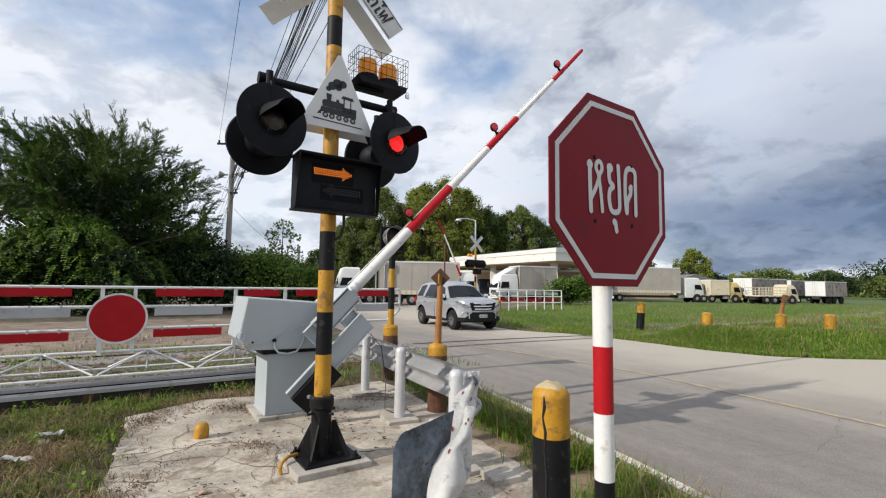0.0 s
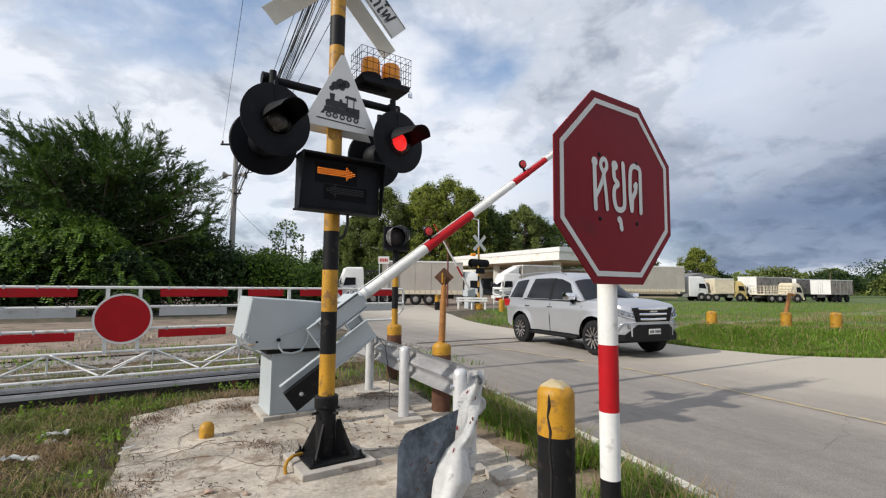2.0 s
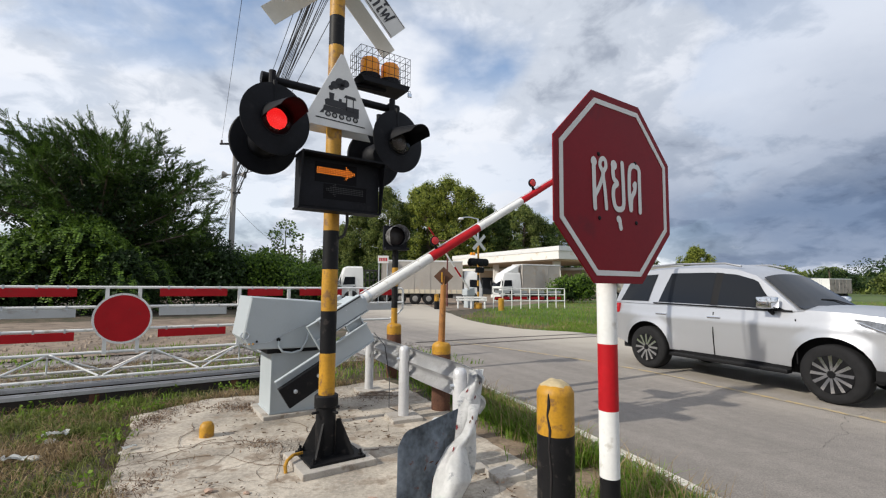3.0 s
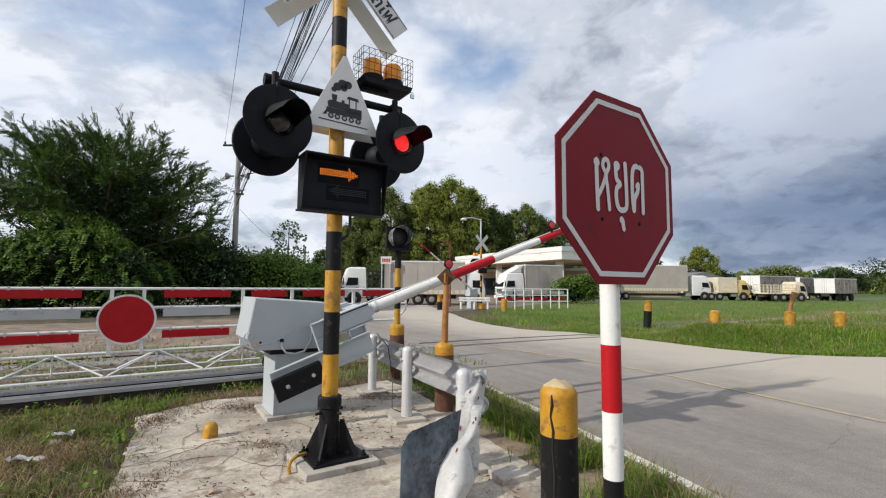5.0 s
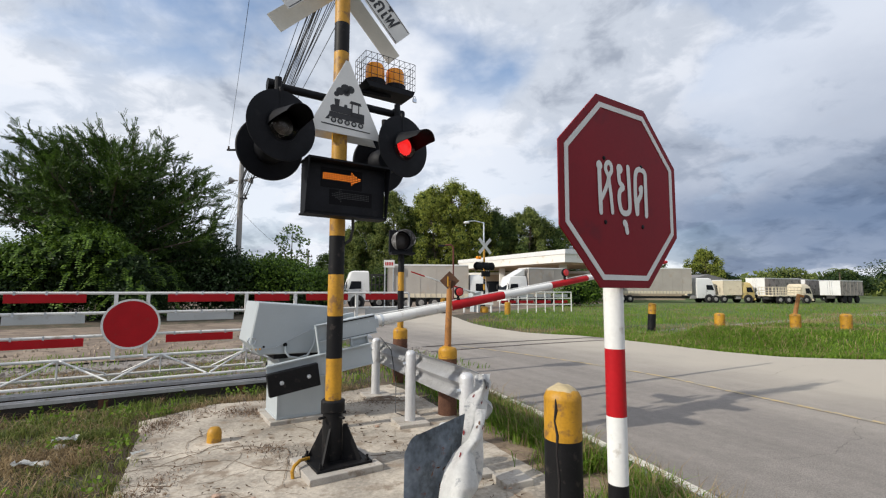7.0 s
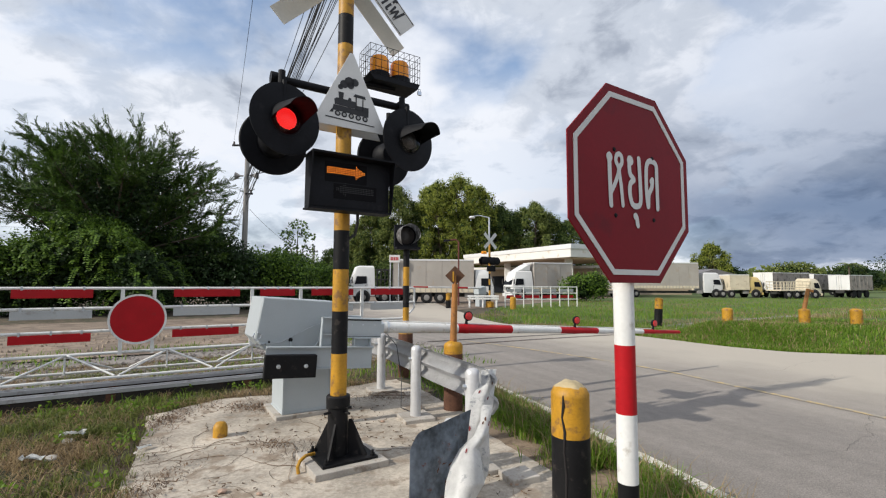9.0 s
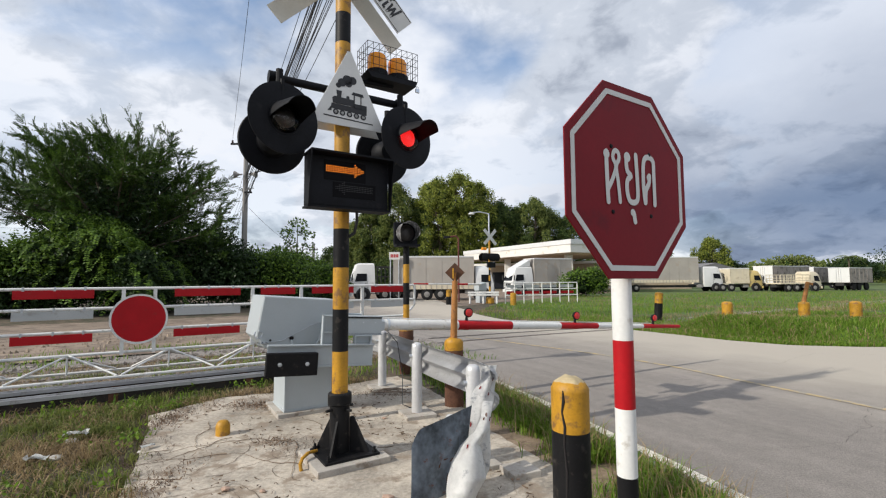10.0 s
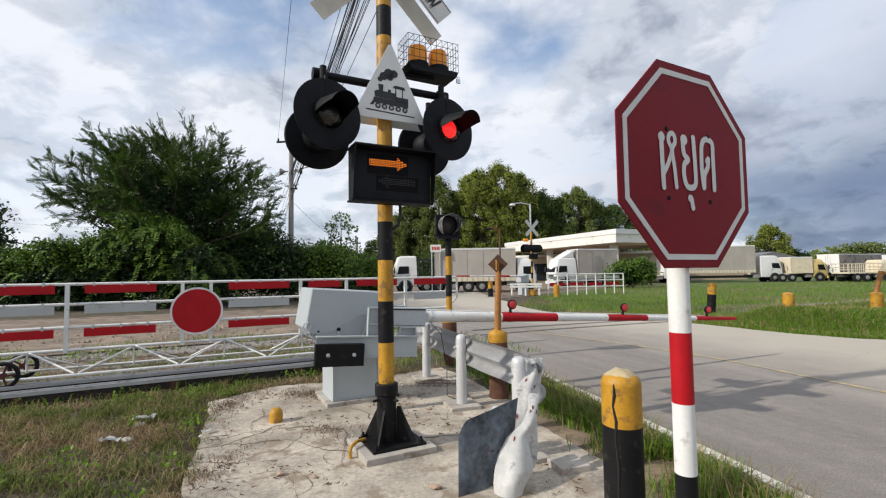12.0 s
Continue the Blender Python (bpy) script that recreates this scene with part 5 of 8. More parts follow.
for x, y, r, top, sp, lo, lab, tl in ((7.9, 13.5, 0.14, 0.87, 0.2, YELLOW, "stout yellow bollard standing in the grass", (0, 0)),
                                      (10.5, 14.06, 0.145, 0.85, 0.2, YELLOW, "stout yellow bollard with a leaning stake in the grass", (0, 0)),
                                      (11.2, 13.1, 0.14, 0.87, 0.2, YELLOW, "worn yellow bollard standing in the grass", (0, 0)),
                                      (8.1, 18.5, 0.15, 1.13, 0.7, BLACK, "leaning bollard painted yellow over brown in the grass", (0, 4))):
    bollard(x, y, r, top, sp, lo, lab, group="bollards in the meadow", tilt=tl)


def build_posts():
    t = thing("marker_post", pose(0.0, 5.55, 0.8), "weathered orange steel marker post on a bollard", "marker post")
    bm = bmesh.new()
    rod(bm, (0, 0, -0.02), (0.02, 0, 0.68), 0.042, 0.034, seg=16)
    rod(bm, (0.02, 0, 0.66), (0.025, 0, 0.78), 0.012, seg=8)
    part("shaft", bm, ORANGE_POST, t, smooth=True)
    bm = bmesh.new()
    box(bm, -0.085, 0.085, -0.004, 0.004, -0.085, 0.085, 0.002, pose(0.02, 0.02, 0.78, 0, 45, 0))
    plate = part("diamond_plate", bm, mat("brown_plate", (0.09, 0.04, 0.02), 0.7, 0.2, 0.3, 9, 60, 0.2), t, "small rusty diamond plate")
    bm = bmesh.new()
    box(bm, -0.009, 0.009, -0.03, -0.01, 0.71, 0.83, 0.004)
    part("yellow_tip", bm, YELLOW, t)
    t = thing("stake", pose(10.5, 14.06, 0.76, 0, 14, 0), "leaning weathered orange stake in a bollard", "stake")
    bm = bmesh.new()
    rod(bm, (0, 0, -0.05), (0, 0, 0.62), 0.06, 0.052, seg=12)
    box(bm, -0.05, 0.16, -0.02, 0.02, 0.56, 0.63, 0.01)
    part("shaft", bm, ORANGE_POST, t, smooth=True)
    # the small signal that looks down the track
    t = thing("track_signal", pose(-0.79, 7.68, 0.84, 0, 0, 20), "single hooded lamp on a black and yellow striped pole", "signal lamp")
    zs = [-0.05, 0.0, 0.25, 0.61, 0.92, 1.24]
    for k, (a, b) in enumerate(zip(zs, zs[1:])):
        bm = bmesh.new()
        rod(bm, (0, 0, a), (0, 0, b), 0.052, seg=16)
        part("yellow_band" if k % 2 else "black_band", bm, YELLOW if k % 2 else BLACK, t, smooth=True)
    bm = bmesh.new()
    box(bm, -0.2, 0.2, 0.02, 0.1, 1.24, 1.63, 0.01)
    box(bm, -0.2, 0.2, -0.16, 0.04, 1.21, 1.25, 0.004)
    part("case", bm, DARK, t)
    bm = bmesh.new()
    rows = []
    for k in range(5):
        y = 0.02 - 0.3 * k / 4
        half = radians(165 - 55 * k / 4)
        rows.append([bm.verts.new((0.17 * math.sin(half * (2 * i / 16 - 1)), y, 1.45 + 0.17 * math.cos(half * (2 * i / 16 - 1)))) for i in range(17)])
    for a, b in zip(rows, rows[1:]):
        for i in range(16):
            bm.faces.new((a[i], a[i + 1], b[i + 1], b[i]))
    bmesh.ops.solidify(bm, geom=bm.faces[:], thickness=0.004)
    part("visor", bm, mat("faded_visor", (0.15, 0.145, 0.14), 0.6, 0.1, 0.3, 6, 40, 0.1, (0.5, 0.5, 0.5), 0.54), t, "faded grey hood", True)
    bm = bmesh.new()
    lathe(bm, [(0, 0.03), (0.1, 0.02), (0.14, 0)], 24, pose(0, 0.015, 1.45, 90))
    part("lens", bm, LENS_DARK, t, "unlit dark lens", True)


build_posts()

# ---- the yellow dome ----
bm = bmesh.new()
lathe(bm, [(0.065, 0.0), (0.065, 0.08), (0.058, 0.11), (0.04, 0.132), (0.0, 0.14)], 24)
d = tagged(part("dome_cap", bm, YELLOW, smooth=True), "small yellow dome-topped marker on the slab", "marker")
d.location = (-2.24, 4.5, 0.012)

# ---- rolling gate beside the track ----


def build_gate():
    base = Vector((-4.13, 6.53, 0))
    for off, label in ((-0.5, "grey steel channel rail in front of the gate"), (0.0, "grey steel channel rail under the rolling gate")):
        ob = thing("gate_rail", Matrix.Translation(base + AWAY * off) @ pose(0, 0, 0, 0, 0, 34), label, "rail", "gate rails")
        bm = bmesh.new()
        prism(bm, [(-9.0, 0.105), (1.75, 0.105), (1.75, 0.118), (-9.0, 0.118)], -0.075, 0.075)
        box(bm, -9.0, 1.75, -0.075, -0.06, 0.118, 0.15)
        box(bm, -9.0, 1.75, 0.06, 0.075, 0.118, 0.15)
        part("channel", bm, mat("rail_channel", (0.40, 0.40, 0.41), 0.45, 0.3, 0.15, 3, 40, 0.1, (0.26, 0.25, 0.24), 0.62), ob)
        bm = bmesh.new()
        box(bm, -9.0, 1.75, -0.045, 0.045, 0.0, 0.105)
        part("web", bm, mat("dark_web", (0.028, 0.022, 0.019), 0.85, 0.1, 0.4, 5, 50, 0.2, (0.07, 0.04, 0.03), 0.6), ob, "dark web with brown blotches")
        for k in range(7):
            bm = bmesh.new()
            box(bm, -8.6 + k * 1.6, -8.5 + k * 1.6, -0.06, 0.06, -0.08, 0.105)
            part("support", bm, RUST, ob)
    t = thing("rolling_gate", Matrix.Translation(base + AWAY * 0.42) @ pose(0, 0, 0, 0, 0, 34), "white tubular rolling gate with red boards and a red disc", "gate")
    r = 0.021
    def pipe(name, pts, rr=r):
        bm = bmesh.new()
        tube(bm, pts, rr, 10)
        return part(name, bm, WHITE, t, smooth=True)
    end = 4.31
    for z, x in ((1.40, end - 0.03), (1.12, end), (0.80, end - 0.28)):
        pipe("rail", [(-9.0, 0, z), (x, 0, z)])
    pipe("rail", [(-9.0, 0, 0.50), (1.6, 0, 0.48), (2.04, 0, 0.47)])
    pipe("end_frame", [(end - 0.03, 0, 1.40), (end, 0, 1.36), (end, 0, 1.0), (end - 0.08, 0, 0.92), (end - 0.28, 0, 0.80)])
    for s in (-8.2, -6.4, -4.6, -3.3, -1.92, -0.52, -0.13, 1.24, 2.04, 3.185):
        bm = bmesh.new()
        box(bm, s - 0.024, s + 0.024, -0.024, 0.024, 0.45 if s < 3 else 0.80, 1.40)
        part("upright", bm, WHITE, t)
    for y in (-0.36, 0.28):
        pipe("lower_chord", [(-9.0, y, 0.20), (1.6, y, 0.20)], 0.018)
    for k in range(9):
        s = -8.9 + k * 1.2
        pipe("brace", [(s, -0.36, 0.22), (s + 0.55, 0.0, 0.47), (s + 1.1, 0.28, 0.22)], 0.014)
        pipe("brace", [(s + 0.1, 0.28, 0.22), (s + 0.58, 0.0, 0.49), (s + 1.15, -0.36, 0.22)], 0.014)
        pipe("strut", [(s + 0.57, 0.0, 0.49), (s + 0.57, 0.0, 0.22)], 0.012)
    boards = [(-8.0, -6.6), (-6.2, -4.75), (-4.4, -3.45), (-3.1, -2.05), (-1.72, -0.86), (0.12, 1.05), (1.36, 1.93), (2.22, 3.0), (3.35, 4.13)]
    grey = mat("grey_board", (0.42, 0.43, 0.43), 0.6, 0, 0.08, 3, 60, 0.05, (0.33, 0.32, 0.3), 0.65)
    for a, b in boards:
        for z, m, name in ((1.33, RED, "red_board"), (1.045, grey, "grey_board"), (0.725, RED, "red_board")):
            if name == "grey_board" and a > 1.2 and a < 2:
                continue
            if z < 0.8 and a > 1.2:
                continue
            bm = bmesh.new()
            box(bm, a, b, -0.034, -0.026, z - 0.062, z + 0.055, 0.002)
            ob = part(name, bm, m, t)
            for f in (0.12, 0.5, 0.88):
                bm = bmesh.new()
                x = a + (b - a) * f
                box(bm, x - 0.012, x + 0.012, -0.036, -0.02, z + 0.045, z + 0.1)
                part("clip", bm, GALV, ob)
    bm = bmesh.new()
    lathe(bm, [(0.0, 0.004), (0.335, 0.004), (0.335, -0.004), (0, -0.004)], 48, pose(-0.32, -0.045, 0.955, 90))
    d = part("disc", bm, RED, t, "round red warning disc")
    bm = bmesh.new()
    lathe(bm, [(0.334, 0.0065), (0.362, 0.0065), (0.362, -0.005), (0.334, -0.005)], 48, pose(-0.32, -0.045, 0.955, 90), ring=True)
    part("disc_rim", bm, WHITE, d)
    wheel_rust = mat("rusty_red_wheel", (0.10, 0.03, 0.025), 0.8, 0.2, 0.3, 8, 50, 0.2)
    for s, y in ((-2.45, -0.42), (-2.45, 0.33), (1.62, -0.42), (-8.0, -0.42)):
        bm = bmesh.new()
        m = pose(s, y, 0.275 if s < 0 else 0.255, 90, 0, 0)
        R = 0.175 if s < 0 else 0.135
        prof = []
        for i in range(13):
            a = 2 * math.pi * i / 12
            prof.append((R - 0.025 + 0.025 * math.cos(a), 0.03 * math.sin(a)))
        lathe(bm, prof[:-1], 28, m, ring=True)
        wh = part("wheel", bm, TYRE, t, "black rubber-tyred wheel", True)
        bm = bmesh.new()
        for a in range(5):
            q = m @ pose(0, 0, 0, 0, 0, 72 * a)
            rod(bm, q @ Vector((0.0, 0, 0)), q @ Vector((R - 0.04, 0, 0)), 0.012, seg=6)
        lathe(bm, [(0.035, -0.04), (0.035, 0.04)], 14, m)
        part("spokes", bm, wheel_rust, wh)


build_gate()

# ---- the silver car ----
SILVER = mat("silver_car_paint", (0.50, 0.51, 0.535), 0.32, 0.6, 0.03, 2, 400, 0.0)
CAR_GLASS = mat("tinted_glass", (0.012, 0.014, 0.018), 0.1, 0.0, 0.0, 2, 40, 0.0, spec=0.2)
PLASTIC = mat("black_plastic", (0.008, 0.008, 0.009), 0.6, 0, 0.2, 6, 80, 0.1, spec=0.2)
RIM_DARK = mat("dark_alloy", (0.008, 0.008, 0.009), 0.7, 0.0, 0.1, 6, 40, 0, spec=0.1)
TAIL = mat("tail_lens", (0.35, 0.01, 0.015), 0.15, 0, 0.1, 10, 40, 0)
CLEAR = mat("headlamp_lens", (0.30, 0.31, 0.33), 0.12, 0.8, 0.7, 14, 40, 0)
AXLES = (1.4225, -1.4225)
TYRE_R = 0.378


def car_plan(x):
    """Half width, belt or bonnet height, and lower edge of the body at x."""
    w = np.interp(x, [-2.36, -2.3, -2.15, -1.8, -1.2, 0.6, 1.4, 1.85, 2.1, 2.25, 2.31], [0.74, 0.82, 0.88, 0.915, 0.92, 0.92, 0.93, 0.905, 0.84, 0.74, 0.62])
    top = np.interp(x, [-2.36, -2.25, 0.0, 0.95, 1.15, 1.6, 2.0, 2.18, 2.27, 2.31], [1.12, 1.17, 1.14, 1.14, 1.17, 1.16, 1.12, 1.07, 1.01, 0.93])
    low = np.interp(x, [-2.36, -2.25, -1.9, 1.9, 2.1, 2.31], [0.54, 0.48, 0.40, 0.40, 0.42, 0.46])
    for a in AXLES:
        d = abs(x - a)
        if d < 0.47:
            low = max(low, 0.38 + math.sqrt(0.47 ** 2 - d * d))
    return float(w), float(top), float(low)


def car_roof(x):
    return float(np.interp(x, [-2.30, -2.16, -1.98, -1.6, -1.0, -0.3, 0.1, 0.42, 1.12], [1.18, 1.56, 1.74, 1.80, 1.83, 1.83, 1.79, 1.69, 1.17]))


def car_side(x, f, sgn, out=0.0):
    """A point on the side of the cabin: f runs from the belt to the roof's edge."""
    w, top, _ = car_plan(x)
    zr = max(top + 0.005, car_roof(x) - 0.07)
    span = zr - top
    lean = 0.26 * span / 0.62
    y = w - 0.055 - lean * f ** 1.15
    return Vector((x, sgn * (y + out), top + span * f + out * 0.35))


def build_car():
    t = thing("car", pose(0, 0, 0), "silver five-door SUV with dark tinted windows", "car")
    xs = sorted(set([round(v, 4) for v in np.linspace(-2.36, 2.31, 60)] + [a + 0.47 * math.cos(k * math.pi / 12) for a in AXLES for k in range(13)]))
    bm = bmesh.new()
    nz = 16
    grid = {}
    for sgn in (-1, 1):
        for i, x in enumerate(xs):
            w, top, low = car_plan(x)
            for k in range(nz + 1):
                f = k / nz
                z = low + (top - low) * f
                bulge = 1 - 0.10 * max(0, (z - 0.85) / 0.3) ** 2 * 0.55 - 0.05 * max(0, (0.6 - z) / 0.3)
                flare = 0.0
                for a in AXLES:
                    d = math.hypot(x - a, z - 0.38)
                    flare += 0.036 * max(0, 1 - max(0, d - 0.47) / 0.15) ** 1.2
                crease = 0.012 * math.exp(-((z - 0.96) / 0.05) ** 2) - 0.010 * math.exp(-((z - 0.62) / 0.12) ** 2)
                grid[sgn, i, k] = bm.verts.new((x, sgn * (w * bulge + flare + crease - 0.02), z))
        for i in range(len(xs) - 1):
            for k in range(nz):
                bm.faces.new((grid[sgn, i, k], grid[sgn, i + 1, k], grid[sgn, i + 1, k + 1], grid[sgn, i, k + 1]))
    # bonnet, tail and deck: bridges from side to side
    nc = 10
    prev = None
    for i, x in enumerate(xs):
        _, top, _ = car_plan(x)
        a, b = grid[-1, i, nz], grid[1, i, nz]
        row = [a] + [bm.verts.new((x, a.co.y + (b.co.y - a.co.y) * j / nc, top + 0.06 * (1 - (2 * j / nc - 1) ** 2) + 0.018 * math.exp(-((abs(2 * j / nc - 1) - 0.62) / 0.12) ** 2) * (x > 1.1))) for j in range(1, nc)] + [b]
        if prev:
            for j in range(nc):
                bm.faces.new((prev[j], prev[j + 1], row[j + 1], row[j]))
        prev = row
    for i in (0, len(xs) - 1):
        for k in range(nz):
            bm.faces.new((grid[-1, i, k], grid[1, i, k], grid[1, i, k + 1], grid[-1, i, k + 1]))
    body = part("body", bm, SILVER, t, smooth=True)
    bm = bmesh.new()
    box(bm, -2.15, 1.95, -0.70, 0.70, 0.30, 0.9)
    part("underbody", bm, PLASTIC, t)
    # cabin
    bm = bmesh.new()
    cx = list(np.linspace(-2.30, 1.12, 44))
    prev = None
    for x in cx:
        l, r = [car_side(x, f, -1) for f in (0, 0.25, 0.5, 0.75, 1)], [car_side(x, f, 1) for f in (1, 0.75, 0.5, 0.25, 0)]
        zr, ye = car_roof(x), l[-1].y
        _, top, _ = car_plan(x)
        zr = max(zr, top + 0.01)
        mid = [Vector((x, ye * c, l[-1].z + (zr - l[-1].z) * (1 - abs(c) ** 2.6))) for c in (0.9, 0.6, 0.3, 0, -0.3, -0.6, -0.9)]
        row = [bm.verts.new(p) for p in l + mid + r]
        if prev:
            for j in range(len(row) - 1):
                bm.faces.new((prev[j], prev[j + 1], row[j + 1], row[j]))
        prev = row
    part("cabin", bm, SILVER, t, smooth=True)

    def panel(name, fn, nu, nv, m, lab=""):
        bm = bmesh.new()
        g = [[bm.verts.new(fn(i / nu, j / nv)) for j in range(nv + 1)] for i in range(nu + 1)]
        for i in range(nu):
            for j in range(nv):
                bm.faces.new((g[i][j], g[i + 1][j], g[i + 1][j + 1], g[i][j + 1]))
        return part(name, bm, m, t, lab, True)

    for sgn in (-1, 1):
        for a0, a1, b0, b1 in ((0.92, 0.46, -0.10, -0.10), (-0.22, -0.22, -1.20, -1.06), (-1.42, -1.34, -2.10, -1.90)):
            # corners: front low, front high, rear low, rear high
            def win(u, v, a0=a0, a1=a1, b0=b0, b1=b1, sgn=sgn):
                f = 0.07 + 0.80 * v
                x = (a0 + (a1 - a0) * v) * (1 - u) + (b0 + (b1 - b0) * v) * u
                return car_side(x, f, sgn, 0.006)
            panel("side_window", win, 8, 5, CAR_GLASS, "dark tinted side window")
        panel("door_pillar", lambda u, v, sgn=sgn: car_side(-0.095 - 0.13 * u, 0.06 + 0.82 * v, sgn, 0.004), 2, 5, PLASTIC)
        bm = bmesh.new()
        tube(bm, [car_side(0.98, 0.03, sgn, 0.008), car_side(0.0, 0.03, sgn, 0.008), car_side(-1.3, 0.03, sgn, 0.008)], 0.012, 6)
        part("belt_trim", bm, PLASTIC, t)
        bm = bmesh.new()
        tube(bm, [(-1.95, sgn * 0.60, 1.74), (-1.8, sgn * 0.60, 1.80), (-1.0, sgn * 0.615, 1.835), (-0.1, sgn * 0.61, 1.82), (0.15, sgn * 0.60, 1.765)], 0.016, 8)
        part("roof_rail", bm, mat("satin_rail", (0.35, 0.36, 0.38), 0.35, 0.7, 0.1, 4, 40, 0), t, "satin grey roof rail", True)
        bm = bmesh.new()
        box(bm, 0.62, 0.84, 0.0, 0.2, -0.075, 0.085, 0.035, Matrix.Translation((0, 0.90 if sgn > 0 else -1.10, 1.25)))
        mir = part("door_mirror", bm, CHROME, t, "chrome door mirror", True)
        bm = bmesh.new()
        tube(bm, [(0.72, sgn * 0.84, 1.10), (0.72, sgn * 0.93, 1.15)], 0.03, 8)
        part("mirror_foot", bm, PLASTIC, mir)
        for x in (-0.12, -1.10):
            w, _, _ = car_plan(x)
            bm = bmesh.new()
            box(bm, x - 0.13, x + 0.09, sgn * (w - 0.03) - 0.022, sgn * (w - 0.03) + 0.022, 0.985, 1.015, 0.01)
            part("door_handle", bm, CHROME, t, "chrome door handle")
        for pts in ([(1.02, 0.45), (1.02, 1.05)], [(-0.16, 0.40), (-0.16, 0.75), (-0.16, 1.08)]):
            bm = bmesh.new()
            q = []
            for x, z in pts:
                w, top, _ = car_plan(x)
                q.append((x, sgn * (w * (1 - 0.055 * max(0, (z - 0.85) / 0.3) ** 2 - 0.05 * max(0, (0.6 - z) / 0.3)) - 0.019), z))
            tube(bm, q, 0.011, 4)
            part("door_seam", bm, PLASTIC, t)
        bm = bmesh.new()
        box(bm, -0.93, 0.93, sgn * 0.90 - 0.07, sgn * 0.90 + 0.07, 0.30, 0.36, 0.02)
        box(bm, -0.93, 0.93, sgn * 0.84 - 0.03, sgn * 0.84 + 0.03, 0.33, 0.43, 0.01)
        part("running_board", bm, PLASTIC, t, "black running board")
        # lamps
        def hl(u, v, sgn=sgn):
            k = u * 5
            x = float(np.interp(k, range(6), (2.335, 2.33, 2.275, 2.135, 1.91, 1.70)))
            y = float(np.interp(k, range(6), (0.53, 0.61, 0.735, 0.835, 0.895, 0.912)))
            z0 = float(np.interp(k, range(6), (0.83, 0.835, 0.86, 0.91, 0.98, 1.06)))
            z1 = float(np.interp(k, range(6), (0.93, 0.945, 0.985, 1.035, 1.075, 1.09)))
            return Vector((x - 0.02 * v, sgn * (y - 0.012 * v), z0 + (z1 - z0) * v))
        lamp = panel("headlamp", hl, 12, 4, mat("smoked_lens", (0.22, 0.23, 0.25), 0.1, 0.5, 0.5, 10, 40, 0, spec=0.6), "clear swept-back headlamp")
        for u, r in ((0.2, 0.045), (0.48, 0.042)):
            c = hl(u, 0.5)
            bm = bmesh.new()
            lathe(bm, [(r, 0.0), (r * 0.9, 0.014), (0.0, 0.02)], 16, Matrix.Translation(c) @ Vector((0.75, 0.66 * sgn, 0.0)).to_track_quat("Z", "Y").to_matrix().to_4x4())
            part("projector", bm, CLEAR, lamp, smooth=True)
        bm = bmesh.new()
        tube(bm, [hl(u, 0.04) + Vector((0.008, 0.006 * sgn, 0)) for u in (0.0, 0.2, 0.4, 0.6, 0.8, 0.97)], 0.011, 6)
        part("light_strip", bm, CHROME, lamp, smooth=True)
        bm = bmesh.new()
        box(bm, -2.345, -2.10, sgn * 0.775 - 0.1, sgn * 0.775 + 0.105, 0.97, 1.15, 0.03)
        part("tail_lamp", bm, TAIL, t, "red tail lamp", True)
        bm = bmesh.new()
        tube(bm, [(2.10, sgn * 0.868, 0.60), (2.19, sgn * 0.80, 0.70), (2.27, sgn * 0.71, 0.735), (2.335, sgn * 0.52, 0.745)], 0.016, 8)
        part("fog_lamp_trim", bm, CHROME, t, "chrome fog lamp bracket", True)
        bm = bmesh.new()
        lathe(bm, [(0.05, 0), (0.05, 0.02), (0, 0.025)], 16, pose(2.28, sgn * 0.64, 0.66, 0, 90, 0))
        part("fog_lamp", bm, CLEAR, t, smooth=True)
    # windscreen and rear window
    def screen(u, v):
        x = 1.085 - 0.60 * v
        p = car_side(x, 1, 1)
        c = (2 * u - 1) * (0.93 - 0.02 * v)
        zr = max(car_roof(x), car_plan(x)[1] + 0.01)
        return Vector((x + 0.012, p.y * c, p.z + (zr - p.z) * (1 - abs(c) ** 2.6) + 0.012))
    panel("windscreen", screen, 14, 8, CAR_GLASS, "dark tinted windscreen")
    def rear(u, v):
        x = -2.285 + 0.13 * v
        p = car_side(x, 1, 1)
        c = (2 * u - 1) * 0.9
        return Vector((x - 0.02, p.y * c, p.z + (car_roof(x) - p.z) * (1 - abs(c) ** 2.6)))
    panel("rear_window", rear, 10, 6, CAR_GLASS)
    # front: grille, bumper, plate
    bm = bmesh.new()
    prism(bm, [(-0.56, 1.05), (0.56, 1.05), (0.47, 0.76), (-0.47, 0.76)], 0, 0.10, pose(2.33, 0, 0, 0, 0, 90) @ pose(0, -0.02, 0))
    gr = part("grille", bm, PLASTIC, t, "black grille with chrome bars")
    for z, h in ((1.03, 0.56), (0.92, 0.53), (0.815, 0.49)):
        bm = bmesh.new()
        tube(bm, [(2.27, -h, z + 0.012), (2.335, -h * 0.7, z), (2.355, 0, z - 0.004), (2.335, h * 0.7, z), (2.27, h, z + 0.012)], 0.028, 8)
        part("chrome_bar", bm, CHROME, gr, smooth=True)
    bm = bmesh.new()
    box(bm, 2.345, 2.362, -0.11, 0.11, 0.955, 0.99, 0.004)
    part("badge", bm, CHROME, gr)
    bm = bmesh.new()
    pts = [(1.87, 0.92), (2.1, 0.865), (2.26, 0.74), (2.345, 0.45), (2.365, 0)]
    prev = None
